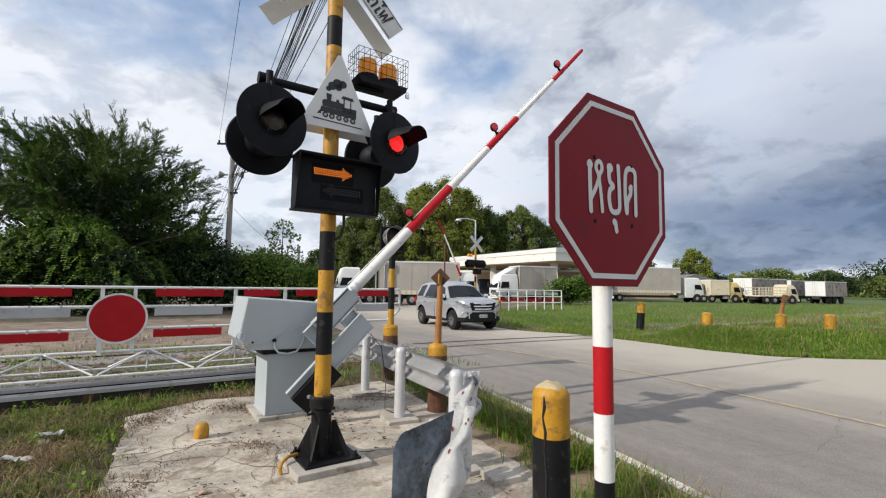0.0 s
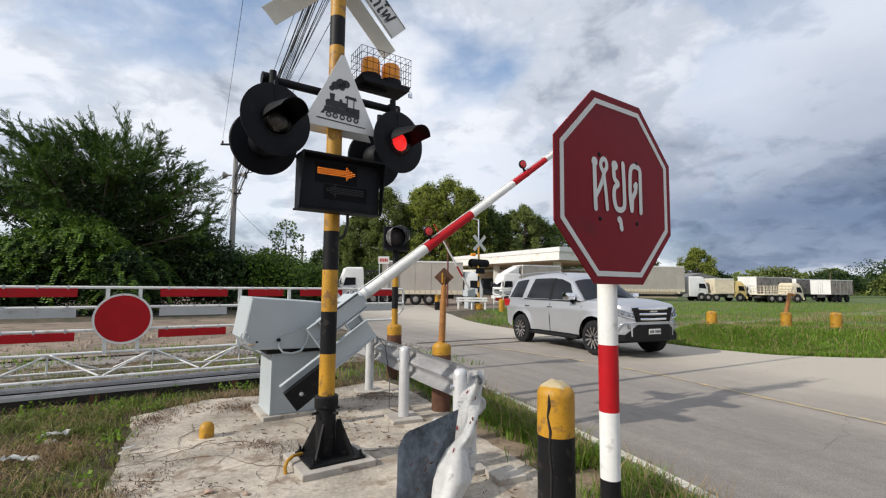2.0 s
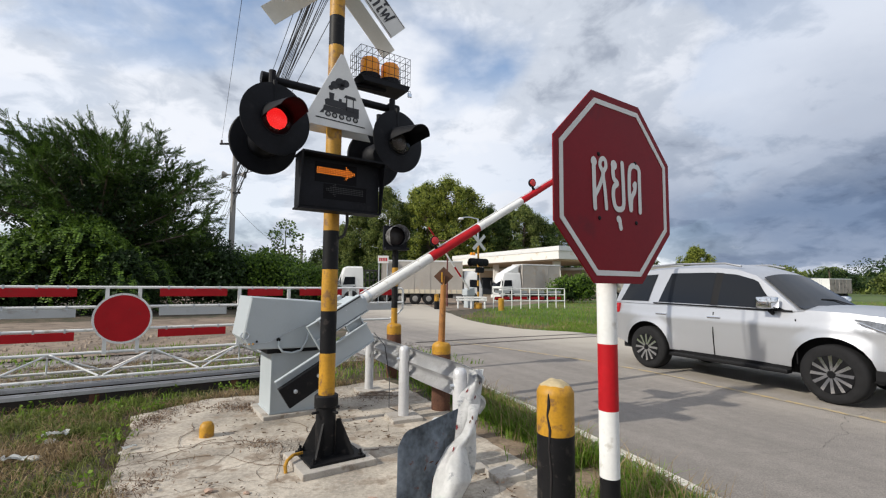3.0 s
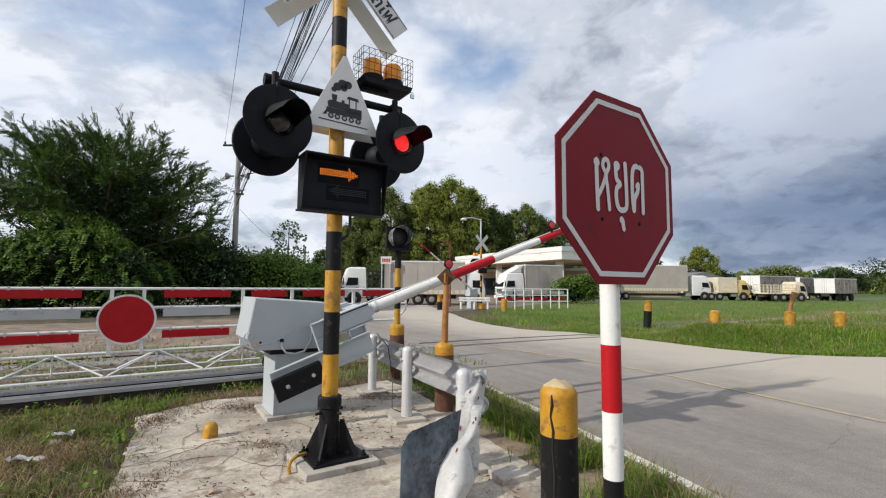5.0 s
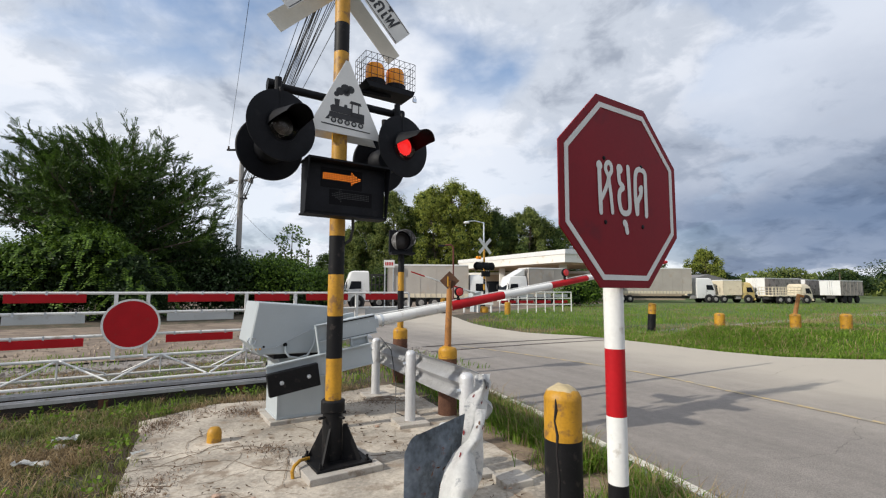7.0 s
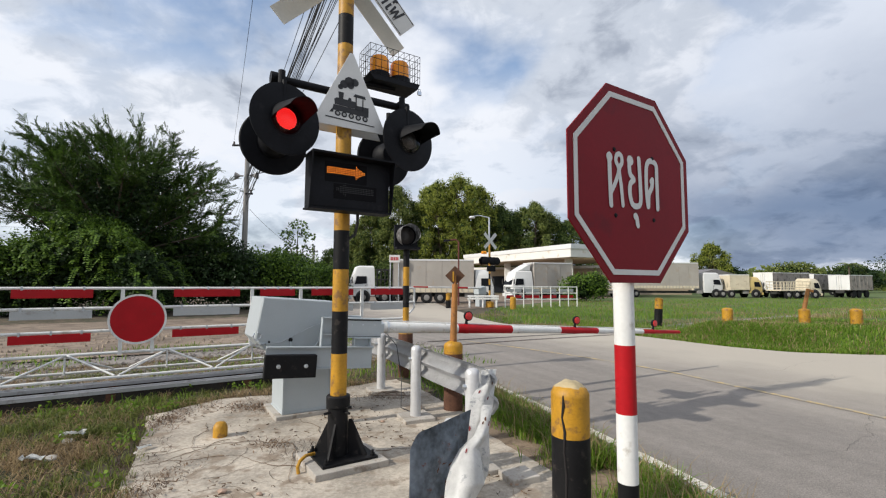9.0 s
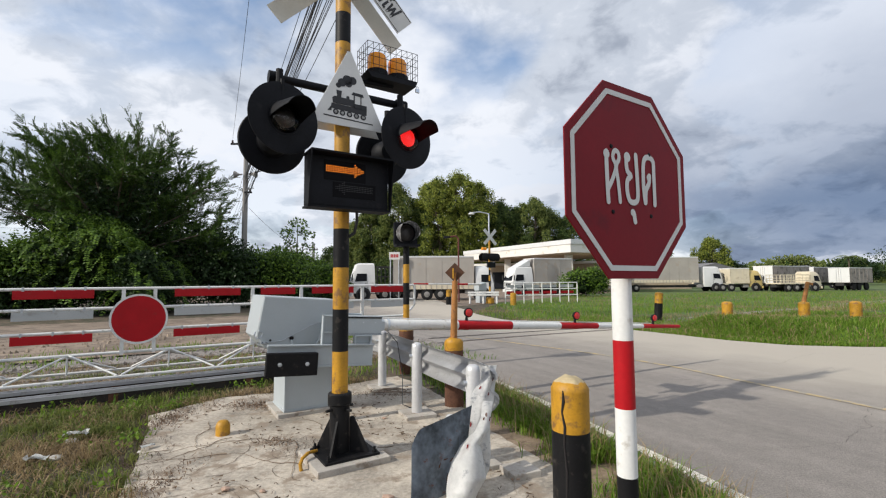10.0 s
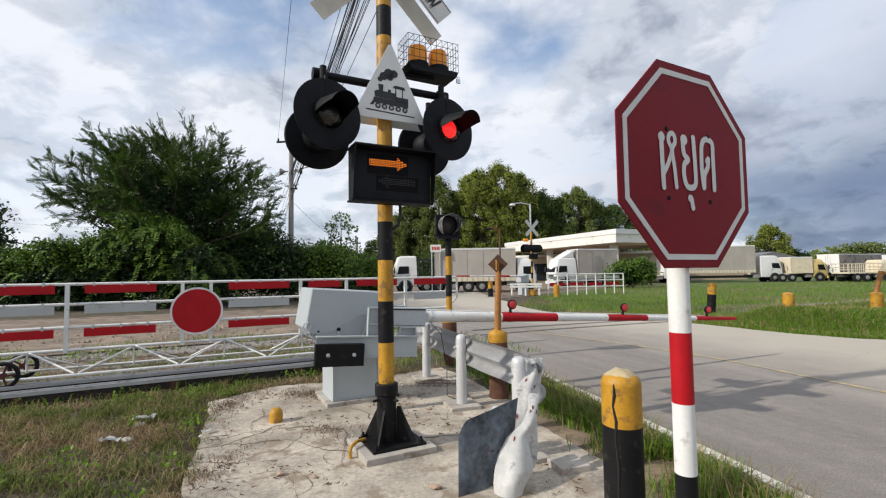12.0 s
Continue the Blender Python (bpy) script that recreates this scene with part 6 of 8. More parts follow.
    for x, y in pts + [(x, -y) for x, y in pts[-2::-1]]:
        row = [bm.verts.new((x - 0.03 * (z < 0.36), y, z)) for z in (0.35, 0.38, 0.45, 0.70 if abs(y) < 0.6 else 0.50)]
        if prev:
            for j in range(3):
                bm.faces.new((prev[j], prev[j + 1], row[j + 1], row[j]))
        prev = row
    part("lower_bumper", bm, PLASTIC, t, "black lower bumper")
    bm = bmesh.new()
    box(bm, 2.37, 2.385, -0.17, 0.17, 0.50, 0.61, 0.006)
    plate = part("number_plate", bm, SIGN_WHITE, t, "white number plate")
    bm = bmesh.new()
    for y in (-0.13, -0.09, -0.05, 0.02, 0.06, 0.10, 0.14):
        box(bm, 2.386, 2.388, y - 0.013, y + 0.013, 0.53, 0.58)
    part("plate_bars", bm, PLASTIC, plate)
    bm = bmesh.new()
    tube(bm, [(1.12, 0.55, 1.20), (1.0, 0.2, 1.29), (0.98, -0.1, 1.30)], 0.009, 5)
    part("wiper", bm, PLASTIC, t)
    # wheels
    wheels = []
    first = None
    for x in AXLES:
        for sgn in (-1, 1):
            bm = bmesh.new()
            prof = [(0.235, -0.115), (0.30, -0.128), (0.352, -0.12), (0.374, -0.095), (TYRE_R, -0.05), (TYRE_R, 0.05), (0.374, 0.095), (0.352, 0.12), (0.30, 0.128), (0.235, 0.115)]
            lathe(bm, prof, 40, pose(0, 0, 0, 90))
            w = part("wheel", bm, TYRE, t, "black tyre on a two-tone alloy wheel", True)
            m = pose(x, sgn * 0.80, TYRE_R)
            w.matrix_basis = m
            wheels.append((w, m))
            o = sgn
            bm = bmesh.new()
            lathe(bm, [(0.0, 0.118), (0.10, 0.118), (0.225, 0.121), (0.24, 0.131), (0.232, 0.134), (0.225, 0.128)], 36, pose(0, 0, 0, -90 * o))
            part("rim", bm, RIM_DARK, w, smooth=True)
            bm = bmesh.new()
            for k in range(6):
                q = pose(0, 0, 0, 0, 60 * k, 0)
                for d in (-0.055, 0.055):
                    vs = [q @ Vector(p) for p in ((d * 0.35 - 0.015, o * 0.137, 0.045), (d * 0.35 + 0.015, o * 0.137, 0.045), (d * 1.1 + 0.022, o * 0.136, 0.228), (d * 1.1 - 0.022, o * 0.136, 0.228))]
                    vb = [v - Vector((0, o * 0.02, 0)) for v in vs]
                    a, b = [bm.verts.new(v) for v in vs], [bm.verts.new(v) for v in vb]
                    bm.faces.new(a)
                    for i in range(4):
                        bm.faces.new((a[i], a[(i + 1) % 4], b[(i + 1) % 4], b[i]))
            part("spokes", bm, CHROME, w, "machined alloy spokes")
            bm = bmesh.new()
            lathe(bm, [(0.045, 0.118), (0.042, 0.142), (0, 0.144)], 16, pose(0, 0, 0, -90 * o))
            part("hub_cap", bm, RIM_DARK, w)
    # short nose, high roof
    for ob in t.children:
        if not ob.name.startswith("wheel"):
            for o in (ob, *ob.children):
                for v in o.data.vertices:
                    if v.co.x > 1.85:
                        v.co.x = 1.85 + (v.co.x - 1.85) * 0.76
                    if v.co.z > 1.0:
                        v.co.z = 1.0 + (v.co.z - 1.0) * 1.065
    return t, wheels


CAR, CAR_WHEELS = build_car()
CAR_WAY = [(0, 0.69, 19.34, -63.7), (0.5, 1.46, 17.25, -65.2), (1, 2.17, 15.37, -66.1), (1.5, 2.87, 13.58, -66.5), (2, 3.58, 11.77, -66.3), (2.5, 4.36, 9.83, -65.7),
           (3, 5.23, 7.63, -64.5), (3.2, 5.62, 6.65, -63.9), (3.5, 6.24, 5.06, -63), (4, 7.35, 2.2, -62), (5, 10.2, -3.6, -61.5), (6, 13, -9, -61.5), (8, 18.6, -19.5, -61.5), (12, 29.6, -40, -61.5)]

# ---- plants ----
LEAF_TREE = leaf_mat("feathery_leaf", (0.012, 0.034, 0.007), (0.085, 0.15, 0.022), 0.3)
LEAF_BUSH = leaf_mat("creeper_leaf", (0.018, 0.05, 0.008), (0.15, 0.25, 0.028), 0.3)
LITTER = leaf_mat("dry_leaf", (0.085, 0.055, 0.038), (0.25, 0.17, 0.11), 0.1)
WEED = leaf_mat("weed_leaf", (0.06, 0.085, 0.02), (0.25, 0.28, 0.075), 0.4)
TWIG = leaf_mat("dead_stalk", (0.035, 0.02, 0.014), (0.15, 0.09, 0.06), 0.1)
LEAF_WOOD = leaf_mat("woodland_leaf", (0.045, 0.075, 0.017), (0.25, 0.29, 0.075), 0.45)
LEAF_PALE = leaf_mat("drooping_leaf", (0.07, 0.11, 0.016), (0.38, 0.41, 0.075), 0.48)
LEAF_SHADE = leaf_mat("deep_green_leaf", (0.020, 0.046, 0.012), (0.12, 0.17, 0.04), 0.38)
# own colour of dark trees, and shade coloured into inner and lower leaves
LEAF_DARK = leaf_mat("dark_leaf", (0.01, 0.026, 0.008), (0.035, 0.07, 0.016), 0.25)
GRASS_GREEN = leaf_mat("green_blade", (0.085, 0.17, 0.016), (0.23, 0.35, 0.045), 0.48)
GRASS_DRY = leaf_mat("straw_blade", (0.16, 0.11, 0.055), (0.44, 0.33, 0.18), 0.35)
BARK = mat("bark", (0.09, 0.07, 0.05), 0.95, 0, 0.35, 5, 40, 0.6)


def raw(name, verts, faces, material, parent=None, label=""):
    me = bpy.data.meshes.new(name)
    me.from_pydata(verts, [], faces)
    me.materials.append(material)
    ob = new(name, me)
    if parent:
        ob.parent = parent
    if label:
        ob["label"] = label
    return ob


def leaf(verts, faces, c, d, n, l, w):
    """A pointed leaf from c along d, with its blade square to n."""
    s = d.cross(n)
    s = s.normalized() * w if s.length > 1e-6 else Vector((w, 0, 0))
    k = len(verts)
    verts += [tuple(c), tuple(c + d * l * 0.45 + s), tuple(c + d * l), tuple(c + d * l * 0.45 - s)]
    faces.append((k, k + 1, k + 2, k + 3))


def rand_dir(rnd, up=0.0):
    while True:
        v = Vector((rnd.uniform(-1, 1), rnd.uniform(-1, 1), rnd.uniform(-1, 1) + up))
        if 0.05 < v.length < 1.6:
            return v.normalized()


def feathery_tree(x, y, height, wide, seed, label, lean=(0, 0)):
    """A broad flat-topped tree: limbs carry fans of side branches, set with rows of fine leaflets."""
    rnd = random.Random(seed)
    t = thing("tree", pose(x, y, gz(x, y)), label, "tree")
    bm = bmesh.new()
    fork = height * 0.24
    tube(bm, [(0, 0, -0.1), (0.05, 0.02, fork * 0.5), (0.0, 0.05, fork)], [0.38, 0.32, 0.27], 10)
    verts, faces, sv, sf, iv, jf = [], [], [], [], [], []
    n = 48
    for k in range(n):
        a = 2 * math.pi * k / n * 3 + rnd.uniform(-0.2, 0.2)
        low = 0.02 if math.cos(a) > 0.1 else 0.2
        el = low + (1.4 - low) * ((k * 0.618) % 1.0)
        L = rnd.uniform(0.82, 1.06)
        tip = Vector((math.cos(a) * math.cos(el) * wide * L + lean[0], math.sin(a) * math.cos(el) * wide * 0.75 * L + lean[1], fork + (height - fork) * math.sin(el) ** 0.55 * min(1.0, L)))
        mid = Vector((tip.x * 0.45, tip.y * 0.45, fork + (tip.z - fork) * 0.62))
        base = Vector((0, 0.05, fork * 0.92))
        tube(bm, [base, mid, tip], [0.13, 0.07, 0.012], 6)
        for b in range(19):
            u = 0.12 + 0.88 * (b + rnd.random()) / 19
            o = mid.lerp(tip, u) if rnd.random() < 0.8 else base.lerp(mid, 0.4 + 0.6 * rnd.random())
            way = (tip - mid).normalized()
            d = (way * 0.75 + rand_dir(rnd) * 0.9 + Vector((o.x, o.y, 0)).normalized() * 0.35 + Vector((0, 0, 0.12))).normalized()
            bl = rnd.uniform(1.1, 2.3) * (1.1 - 0.25 * u)
            q = len(sv)
            s = d.orthogonal().normalized() * 0.016
            sv += [tuple(o - s), tuple(o + s), tuple(o + d * bl)]
            sf.append((q, q + 1, q + 2))
            for w in range(15):
                p = o + d * bl * (w + rnd.random()) / 15
                e = (d * 1.15 + rand_dir(rnd, 0.1) * 0.75).normalized()
                tl = rnd.uniform(0.3, 0.62)
                flat = rand_dir(rnd, 0.9)
                side = e.cross(flat).normalized()
                for m in range(12):
                    c = p + e * tl * (m + 0.3) / 12
                    for sg in (-1, 1):
                        leaf(verts, faces, c, (side * sg + e * 0.8 + rand_dir(rnd) * 0.25).normalized(), flat, rnd.uniform(0.07, 0.14), rnd.uniform(0.017, 0.028))
    part("trunk", bm, BARK, t, smooth=True)
    raw("branchwork", sv, sf, BARK, t)
    raw("crown", verts, faces, LEAF_TREE, t, "fine dark green foliage")
    # near-black leaves colour the shade deep inside the crown
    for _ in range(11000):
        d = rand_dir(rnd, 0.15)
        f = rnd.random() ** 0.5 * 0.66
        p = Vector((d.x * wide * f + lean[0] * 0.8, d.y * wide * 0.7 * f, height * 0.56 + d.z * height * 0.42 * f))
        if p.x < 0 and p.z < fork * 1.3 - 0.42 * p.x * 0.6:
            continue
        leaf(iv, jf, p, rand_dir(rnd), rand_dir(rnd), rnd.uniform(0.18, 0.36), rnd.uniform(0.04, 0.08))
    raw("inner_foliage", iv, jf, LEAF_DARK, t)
    return t


def leafy_mass(name, x, y, lumps, leaves, size, material, seed, label, category, trunk=0.0, shoots=0, low=0.0):
    """Foliage over rounded lumps (centre, radii): leaves lie thick on their outside, with gaps and stray shoots."""
    rnd = random.Random(seed)
    t = thing(name, pose(x, y, gz(x, y)), label, category)
    if trunk:
        bm = bmesh.new()
        top = max(lumps, key=lambda l: l[0][2])[0]
        tube(bm, [(0, 0, -0.1), (top[0] * 0.3, top[1] * 0.3, top[2] * 0.5), top], [trunk, trunk * 0.7, trunk * 0.2], 8)
        for c, r in lumps:
            tube(bm, [(0, 0, c[2] * 0.4), (c[0] * 0.5, c[1] * 0.5, c[2] * 0.75), c], [trunk * 0.5, trunk * 0.35, trunk * 0.1], 6)
        part("trunk", bm, BARK, t, smooth=True)
    verts, faces, lv, lf = [], [], [], []
    weights = [r[0] * r[2] + r[1] * r[2] for _, r in lumps]
    for _ in range(leaves):
        c, r = rnd.choices(lumps, weights)[0]
        d = rand_dir(rnd, 0.25)
        f = rnd.uniform(0.55, 1.0) ** 0.6
        bump = 1 + 0.34 * noise.noise(d * 2.6 + Vector(c)) + 0.20 * noise.noise(d * 7 + Vector(c))
        p = Vector((c[0] + d.x * r[0] * f * bump, c[1] + d.y * r[1] * f * bump, c[2] + d.z * r[2] * f * bump))
        if p.z < 0.02:
            continue
        if noise.noise(p * (1.6 / max(0.5, r[0]))) < -0.36:
            continue
        ld = (d * 0.6 + rand_dir(rnd) + Vector((0, 0, -0.25))).normalized()
        # shade low on the bush is put into a darker leaf colour
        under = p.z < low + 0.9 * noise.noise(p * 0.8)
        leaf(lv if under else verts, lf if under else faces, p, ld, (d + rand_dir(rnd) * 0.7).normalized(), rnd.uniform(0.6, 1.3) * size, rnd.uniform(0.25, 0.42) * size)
    for _ in range(shoots):
        # shoots that arch out of the mass and hang down
        c, r = rnd.choices(lumps, weights)[0]
        d = rand_dir(rnd, 0.7)
        p = Vector((c[0] + d.x * r[0] * 0.98, c[1] + d.y * r[1] * 0.98, c[2] + d.z * r[2] * 0.98))
        v = (d + Vector((0, 0, 0.5))).normalized() * 0.075
        for k in range(rnd.randrange(9, 20)):
            p = p + v
            v = v + Vector((0, 0, -0.011))
            if p.z < 0.1:
                break
            for sg in (-1, 1):
                leaf(verts, faces, p, (v.normalized() * 0.5 + sg * v.cross(Vector((0, 0, 1))).normalized() + rand_dir(rnd) * 0.3).normalized(), (d + Vector((0, 0, 1.2))).normalized(), rnd.uniform(0.7, 1.1) * size, 0.3 * size)
    raw("crown", verts, faces, material, t)
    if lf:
        raw("lower_foliage", lv, lf, LEAF_DARK, t, "lower leaves coloured dark for the bush's own shade")
    # dark leaves fill the inside, their colour standing in for shade there
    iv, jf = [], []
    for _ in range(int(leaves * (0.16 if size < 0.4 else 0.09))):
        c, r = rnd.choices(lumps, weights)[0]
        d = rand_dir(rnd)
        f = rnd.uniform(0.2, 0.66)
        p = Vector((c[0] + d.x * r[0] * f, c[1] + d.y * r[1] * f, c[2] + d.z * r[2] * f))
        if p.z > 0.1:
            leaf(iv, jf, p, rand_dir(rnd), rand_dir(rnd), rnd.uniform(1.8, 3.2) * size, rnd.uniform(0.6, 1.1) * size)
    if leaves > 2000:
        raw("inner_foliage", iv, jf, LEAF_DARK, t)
    return t


def woodland_tree(x, y, h, w, material, seed, label):
    """A tall tree: several stems, and foliage that hangs in many separate clumps with gaps between them."""
    rnd = random.Random(seed)
    t = thing("tree", pose(x, y, gz(x, y)), label, "tree", "trees behind the yard")
    bm = bmesh.new()
    verts, faces, iv, jf = [], [], [], []
    stems = []
    for k in range(rnd.randrange(2, 5)):
        a = rnd.uniform(0, 6.28)
        top = Vector((math.cos(a) * w * rnd.uniform(0.1, 0.5), math.sin(a) * w * 0.4, h * rnd.uniform(0.8, 0.95)))
        mid = Vector((top.x * 0.35 + rnd.uniform(-0.3, 0.3), top.y * 0.35, top.z * 0.5))
        tube(bm, [(0.15 * math.cos(a), 0.15 * math.sin(a), -0.1), mid, top], [0.24, 0.16, 0.03], 6)
        stems.append((mid, top))
    for k in range(int(24 + 4.2 * h)):
        u = 0.10 + 0.90 * rnd.random() ** 0.8
        env = 1.3 * w * (0.62 + 0.38 * math.sin(math.pi * u)) * math.sqrt(1.02 - u ** 5)
        a, f = rnd.uniform(0, 6.28), rnd.uniform(0.2, 1.0) ** 0.6
        c = Vector((math.cos(a) * env * f, math.sin(a) * env * f, h * (0.06 + 0.90 * u)))
        r = rnd.uniform(0.55, 1.15) * (0.75 + 0.02 * h)
        mid, top = rnd.choice(stems)
        root = mid.lerp(top, min(1.0, max(0.0, (c.z - 1.5 - mid.z) / max(1.0, top.z - mid.z))))
        tube(bm, [root, c], [0.05, 0.015], 4)
        tall = rnd.uniform(0.8, 1.7)
        for _ in range(190):
            d = rand_dir(rnd, 0.1)
            q = rnd.uniform(0.35, 1.0) ** 0.6 * (1 + 0.3 * noise.noise(d * 2.4 + c))
            p = c + Vector((d.x * r * q, d.y * r * q, d.z * r * q * tall))
            if p.z < 0.2:
                continue
            leaf(verts, faces, p, (d * 0.5 + rand_dir(rnd) * 0.8 + Vector((0, 0, -0.7))).normalized(), (d + rand_dir(rnd) * 0.6).normalized(), rnd.uniform(0.26, 0.5), rnd.uniform(0.06, 0.11))
        # a few dark leaves paint the shade within each clump
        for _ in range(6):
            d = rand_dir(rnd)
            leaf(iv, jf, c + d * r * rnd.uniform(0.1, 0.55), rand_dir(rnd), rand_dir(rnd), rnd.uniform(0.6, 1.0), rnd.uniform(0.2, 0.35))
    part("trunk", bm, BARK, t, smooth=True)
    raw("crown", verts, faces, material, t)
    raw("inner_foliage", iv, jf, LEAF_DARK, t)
    return t


def build_plants():
    feathery_tree(-21.9, 28.8, 10.9, 8.0, 3, "broad feathery dark green tree behind the gate", (-0.2, 0))
    rl = random.Random(19)
    lumps = [((0, 0, 2.1), (2.6, 2.0, 2.3)), ((-3.0, 0.2, 1.5), (2.4, 1.8, 1.7)), ((2.0, 0.8, 1.4), (2.1, 1.7, 1.7)), ((-0.6, 0.5, 3.5), (1.9, 1.5, 1.6))]
    for _ in range(17):
        u = rl.uniform(-4.6, 3.6)
        top = 4.9 * math.cos((u + 0.5) / 4.3 * 1.25)
        r = rl.uniform(0.55, 1.1)
        lumps.append(((u, -1.5 + rl.uniform(-0.3, 0.6), rl.uniform(0.55, 1.0) * top), (r * 1.2, r, r * rl.uniform(0.6, 0.9))))
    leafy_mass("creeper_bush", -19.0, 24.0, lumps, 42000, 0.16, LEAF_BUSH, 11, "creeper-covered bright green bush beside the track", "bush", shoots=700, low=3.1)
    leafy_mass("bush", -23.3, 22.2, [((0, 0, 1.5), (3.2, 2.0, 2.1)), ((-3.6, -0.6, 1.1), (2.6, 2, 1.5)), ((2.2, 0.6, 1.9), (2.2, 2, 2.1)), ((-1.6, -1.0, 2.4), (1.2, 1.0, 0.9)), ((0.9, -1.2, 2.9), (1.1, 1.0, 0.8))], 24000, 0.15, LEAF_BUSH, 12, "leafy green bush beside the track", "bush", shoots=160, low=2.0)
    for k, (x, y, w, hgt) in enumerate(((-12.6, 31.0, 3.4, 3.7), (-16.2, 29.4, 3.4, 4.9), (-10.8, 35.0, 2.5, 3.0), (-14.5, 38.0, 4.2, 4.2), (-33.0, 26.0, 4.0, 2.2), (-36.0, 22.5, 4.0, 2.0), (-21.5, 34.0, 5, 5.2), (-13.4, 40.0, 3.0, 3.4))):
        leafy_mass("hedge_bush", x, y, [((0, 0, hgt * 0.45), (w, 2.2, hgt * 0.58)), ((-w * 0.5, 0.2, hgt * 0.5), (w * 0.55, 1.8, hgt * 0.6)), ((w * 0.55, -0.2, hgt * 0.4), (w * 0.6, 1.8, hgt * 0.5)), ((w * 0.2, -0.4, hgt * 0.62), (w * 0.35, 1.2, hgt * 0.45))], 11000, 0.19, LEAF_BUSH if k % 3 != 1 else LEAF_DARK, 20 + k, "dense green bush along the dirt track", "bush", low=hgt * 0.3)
    leafy_mass("tree", -11.8, 34.0, [((0.1, 0, 5.9), (0.7, 0.5, 0.45)), ((-0.7, 0, 5.2), (0.55, 0.4, 0.35)), ((0.8, 0, 5.1), (0.6, 0.4, 0.35)), ((-1.2, 0, 4.0), (0.6, 0.4, 0.3)), ((0.9, 0.1, 4.2), (0.5, 0.4, 0.3)), ((-0.3, 0, 4.5), (0.5, 0.4, 0.35)), ((0.4, 0, 3.4), (0.6, 0.5, 0.4))], 650, 0.24, LEAF_BUSH, 33, "slender young tree with sparse leaves", "tree", 0.09)
    for k, (x, y, h, w) in enumerate(((-49, 36, 10.0, 4.4), (-56, 31, 8.6, 5.0), (-52, 27, 5.5, 4.2))):
        leafy_mass("tree", x, y, [((0, 0, h * 0.62), (w, w, h * 0.38)), ((w * 0.5, 0, h * 0.45), (w * 0.6, w * 0.6, h * 0.25)), ((-w * 0.5, 0, h * 0.5), (w * 0.6, w * 0.6, h * 0.3))], 9000, 0.34, LEAF_DARK, 40 + k, "dark round-headed tree beyond the dirt track", "tree", 0.25)
    # the wood behind the yard
    rnd = random.Random(77)
    row = [(-23.5, 97, 10.5, 3.8, 1), (-20.4, 94, 13.8, 3.8, 0), (-17.2, 93, 16.2, 3.6, 0), (-14.6, 94, 18.0, 3.4, 1), (-11.2, 91, 21.4, 3.8, 0), (-6.6, 92, 17.0, 3.2, 1), (-4.4, 95, 22.6, 4.4, 2), (-2.6, 91, 22.6, 4.4, 2), (1.2, 92, 23.8, 4.6, 2), (5.0, 94, 22.0, 4.4, 2), (7.0, 99, 19.0, 3.6, 1),
           (9.9, 96, 18.2, 4.2, 1), (13.4, 97, 17.0, 3.8, 1), (16.6, 96, 19.0, 4.4, 0), (20.6, 99, 17.0, 4.2, 0), (24.5, 98, 15.2, 4.4, 1), (30.5, 101, 14.6, 4.6, 0), (37.5, 106, 13.6, 4.8, 1), (45, 110, 12.6, 5.0, 0), (-27, 98, 6.5, 4.2, 1)]
    for k, (x, y, h, w, tone) in enumerate(row):
        woodland_tree(x, y, h, w, (LEAF_WOOD, LEAF_SHADE, LEAF_PALE)[tone], 60 + k, ("tall leafy green tree behind the lorry yard", "dense dark green tree behind the lorry yard", "tall tree with drooping yellow-green foliage")[tone])
    for k, (x, y, w, hgt) in enumerate(((-8, 84, 7, 5.5), (-20, 86, 6, 5.0), (44, 104, 8, 6.5))):
        leafy_mass("hedge_bush", x, y, [((0, 0, hgt * 0.45), (w, 2.2, hgt * 0.58)), ((-w * 0.5, 0.2, hgt * 0.5), (w * 0.55, 1.8, hgt * 0.6)), ((w * 0.55, -0.2, hgt * 0.4), (w * 0.6, 1.8, hgt * 0.5))], 5000, 0.36, LEAF_SHADE, 140 + k, "dark undergrowth beneath the tall trees", "bush")
    far = [(68, 118, 7, 5.0, LEAF_DARK), (84, 116, 7.5, 6.0, LEAF_WOOD), (95, 112, 6.5, 5, LEAF_DARK), (112, 110, 10, 10.0, LEAF_DARK), (128, 105, 10.5, 9.0, LEAF_DARK), (140, 95, 9, 8.0, LEAF_DARK), (104, 104, 5.5, 4.0, LEAF_WOOD)]
    for k, (x, y, h, w, m) in enumerate(far):
        leafy_mass("tree", x, y, [((0, 0, h * 0.62), (w, w, h * 0.36)), ((w * 0.5, -1, h * 0.42), (w * 0.7, w * 0.6, h * 0.3)), ((-w * 0.5, -1, h * 0.4), (w * 0.7, w * 0.6, h * 0.32))], 5000, 0.55, m, 90 + k, "round green tree far across the meadow", "tree", 0.35)
    woodland_tree(60, 108, 11.0, 3.6, LEAF_PALE, 121, "round yellow-green tree across the meadow")
    verts, faces = [], []
    for k in range(26000):
        a = rnd.uniform(-0.62, 1.25)
        R = rnd.uniform(190, 280)
        x, y = R * math.sin(a), R * math.cos(a)
        h = 6.5 + 3.5 * noise.noise(Vector((a * 14, 0, 0))) + 2 * noise.noise(Vector((a * 50, 3, 0)))
        p = Vector((x, y, rnd.uniform(0, max(2, h))))
        leaf(verts, faces, p, rand_dir(rnd), rand_dir(rnd), rnd.uniform(1.2, 2.6), rnd.uniform(0.5, 1.0))
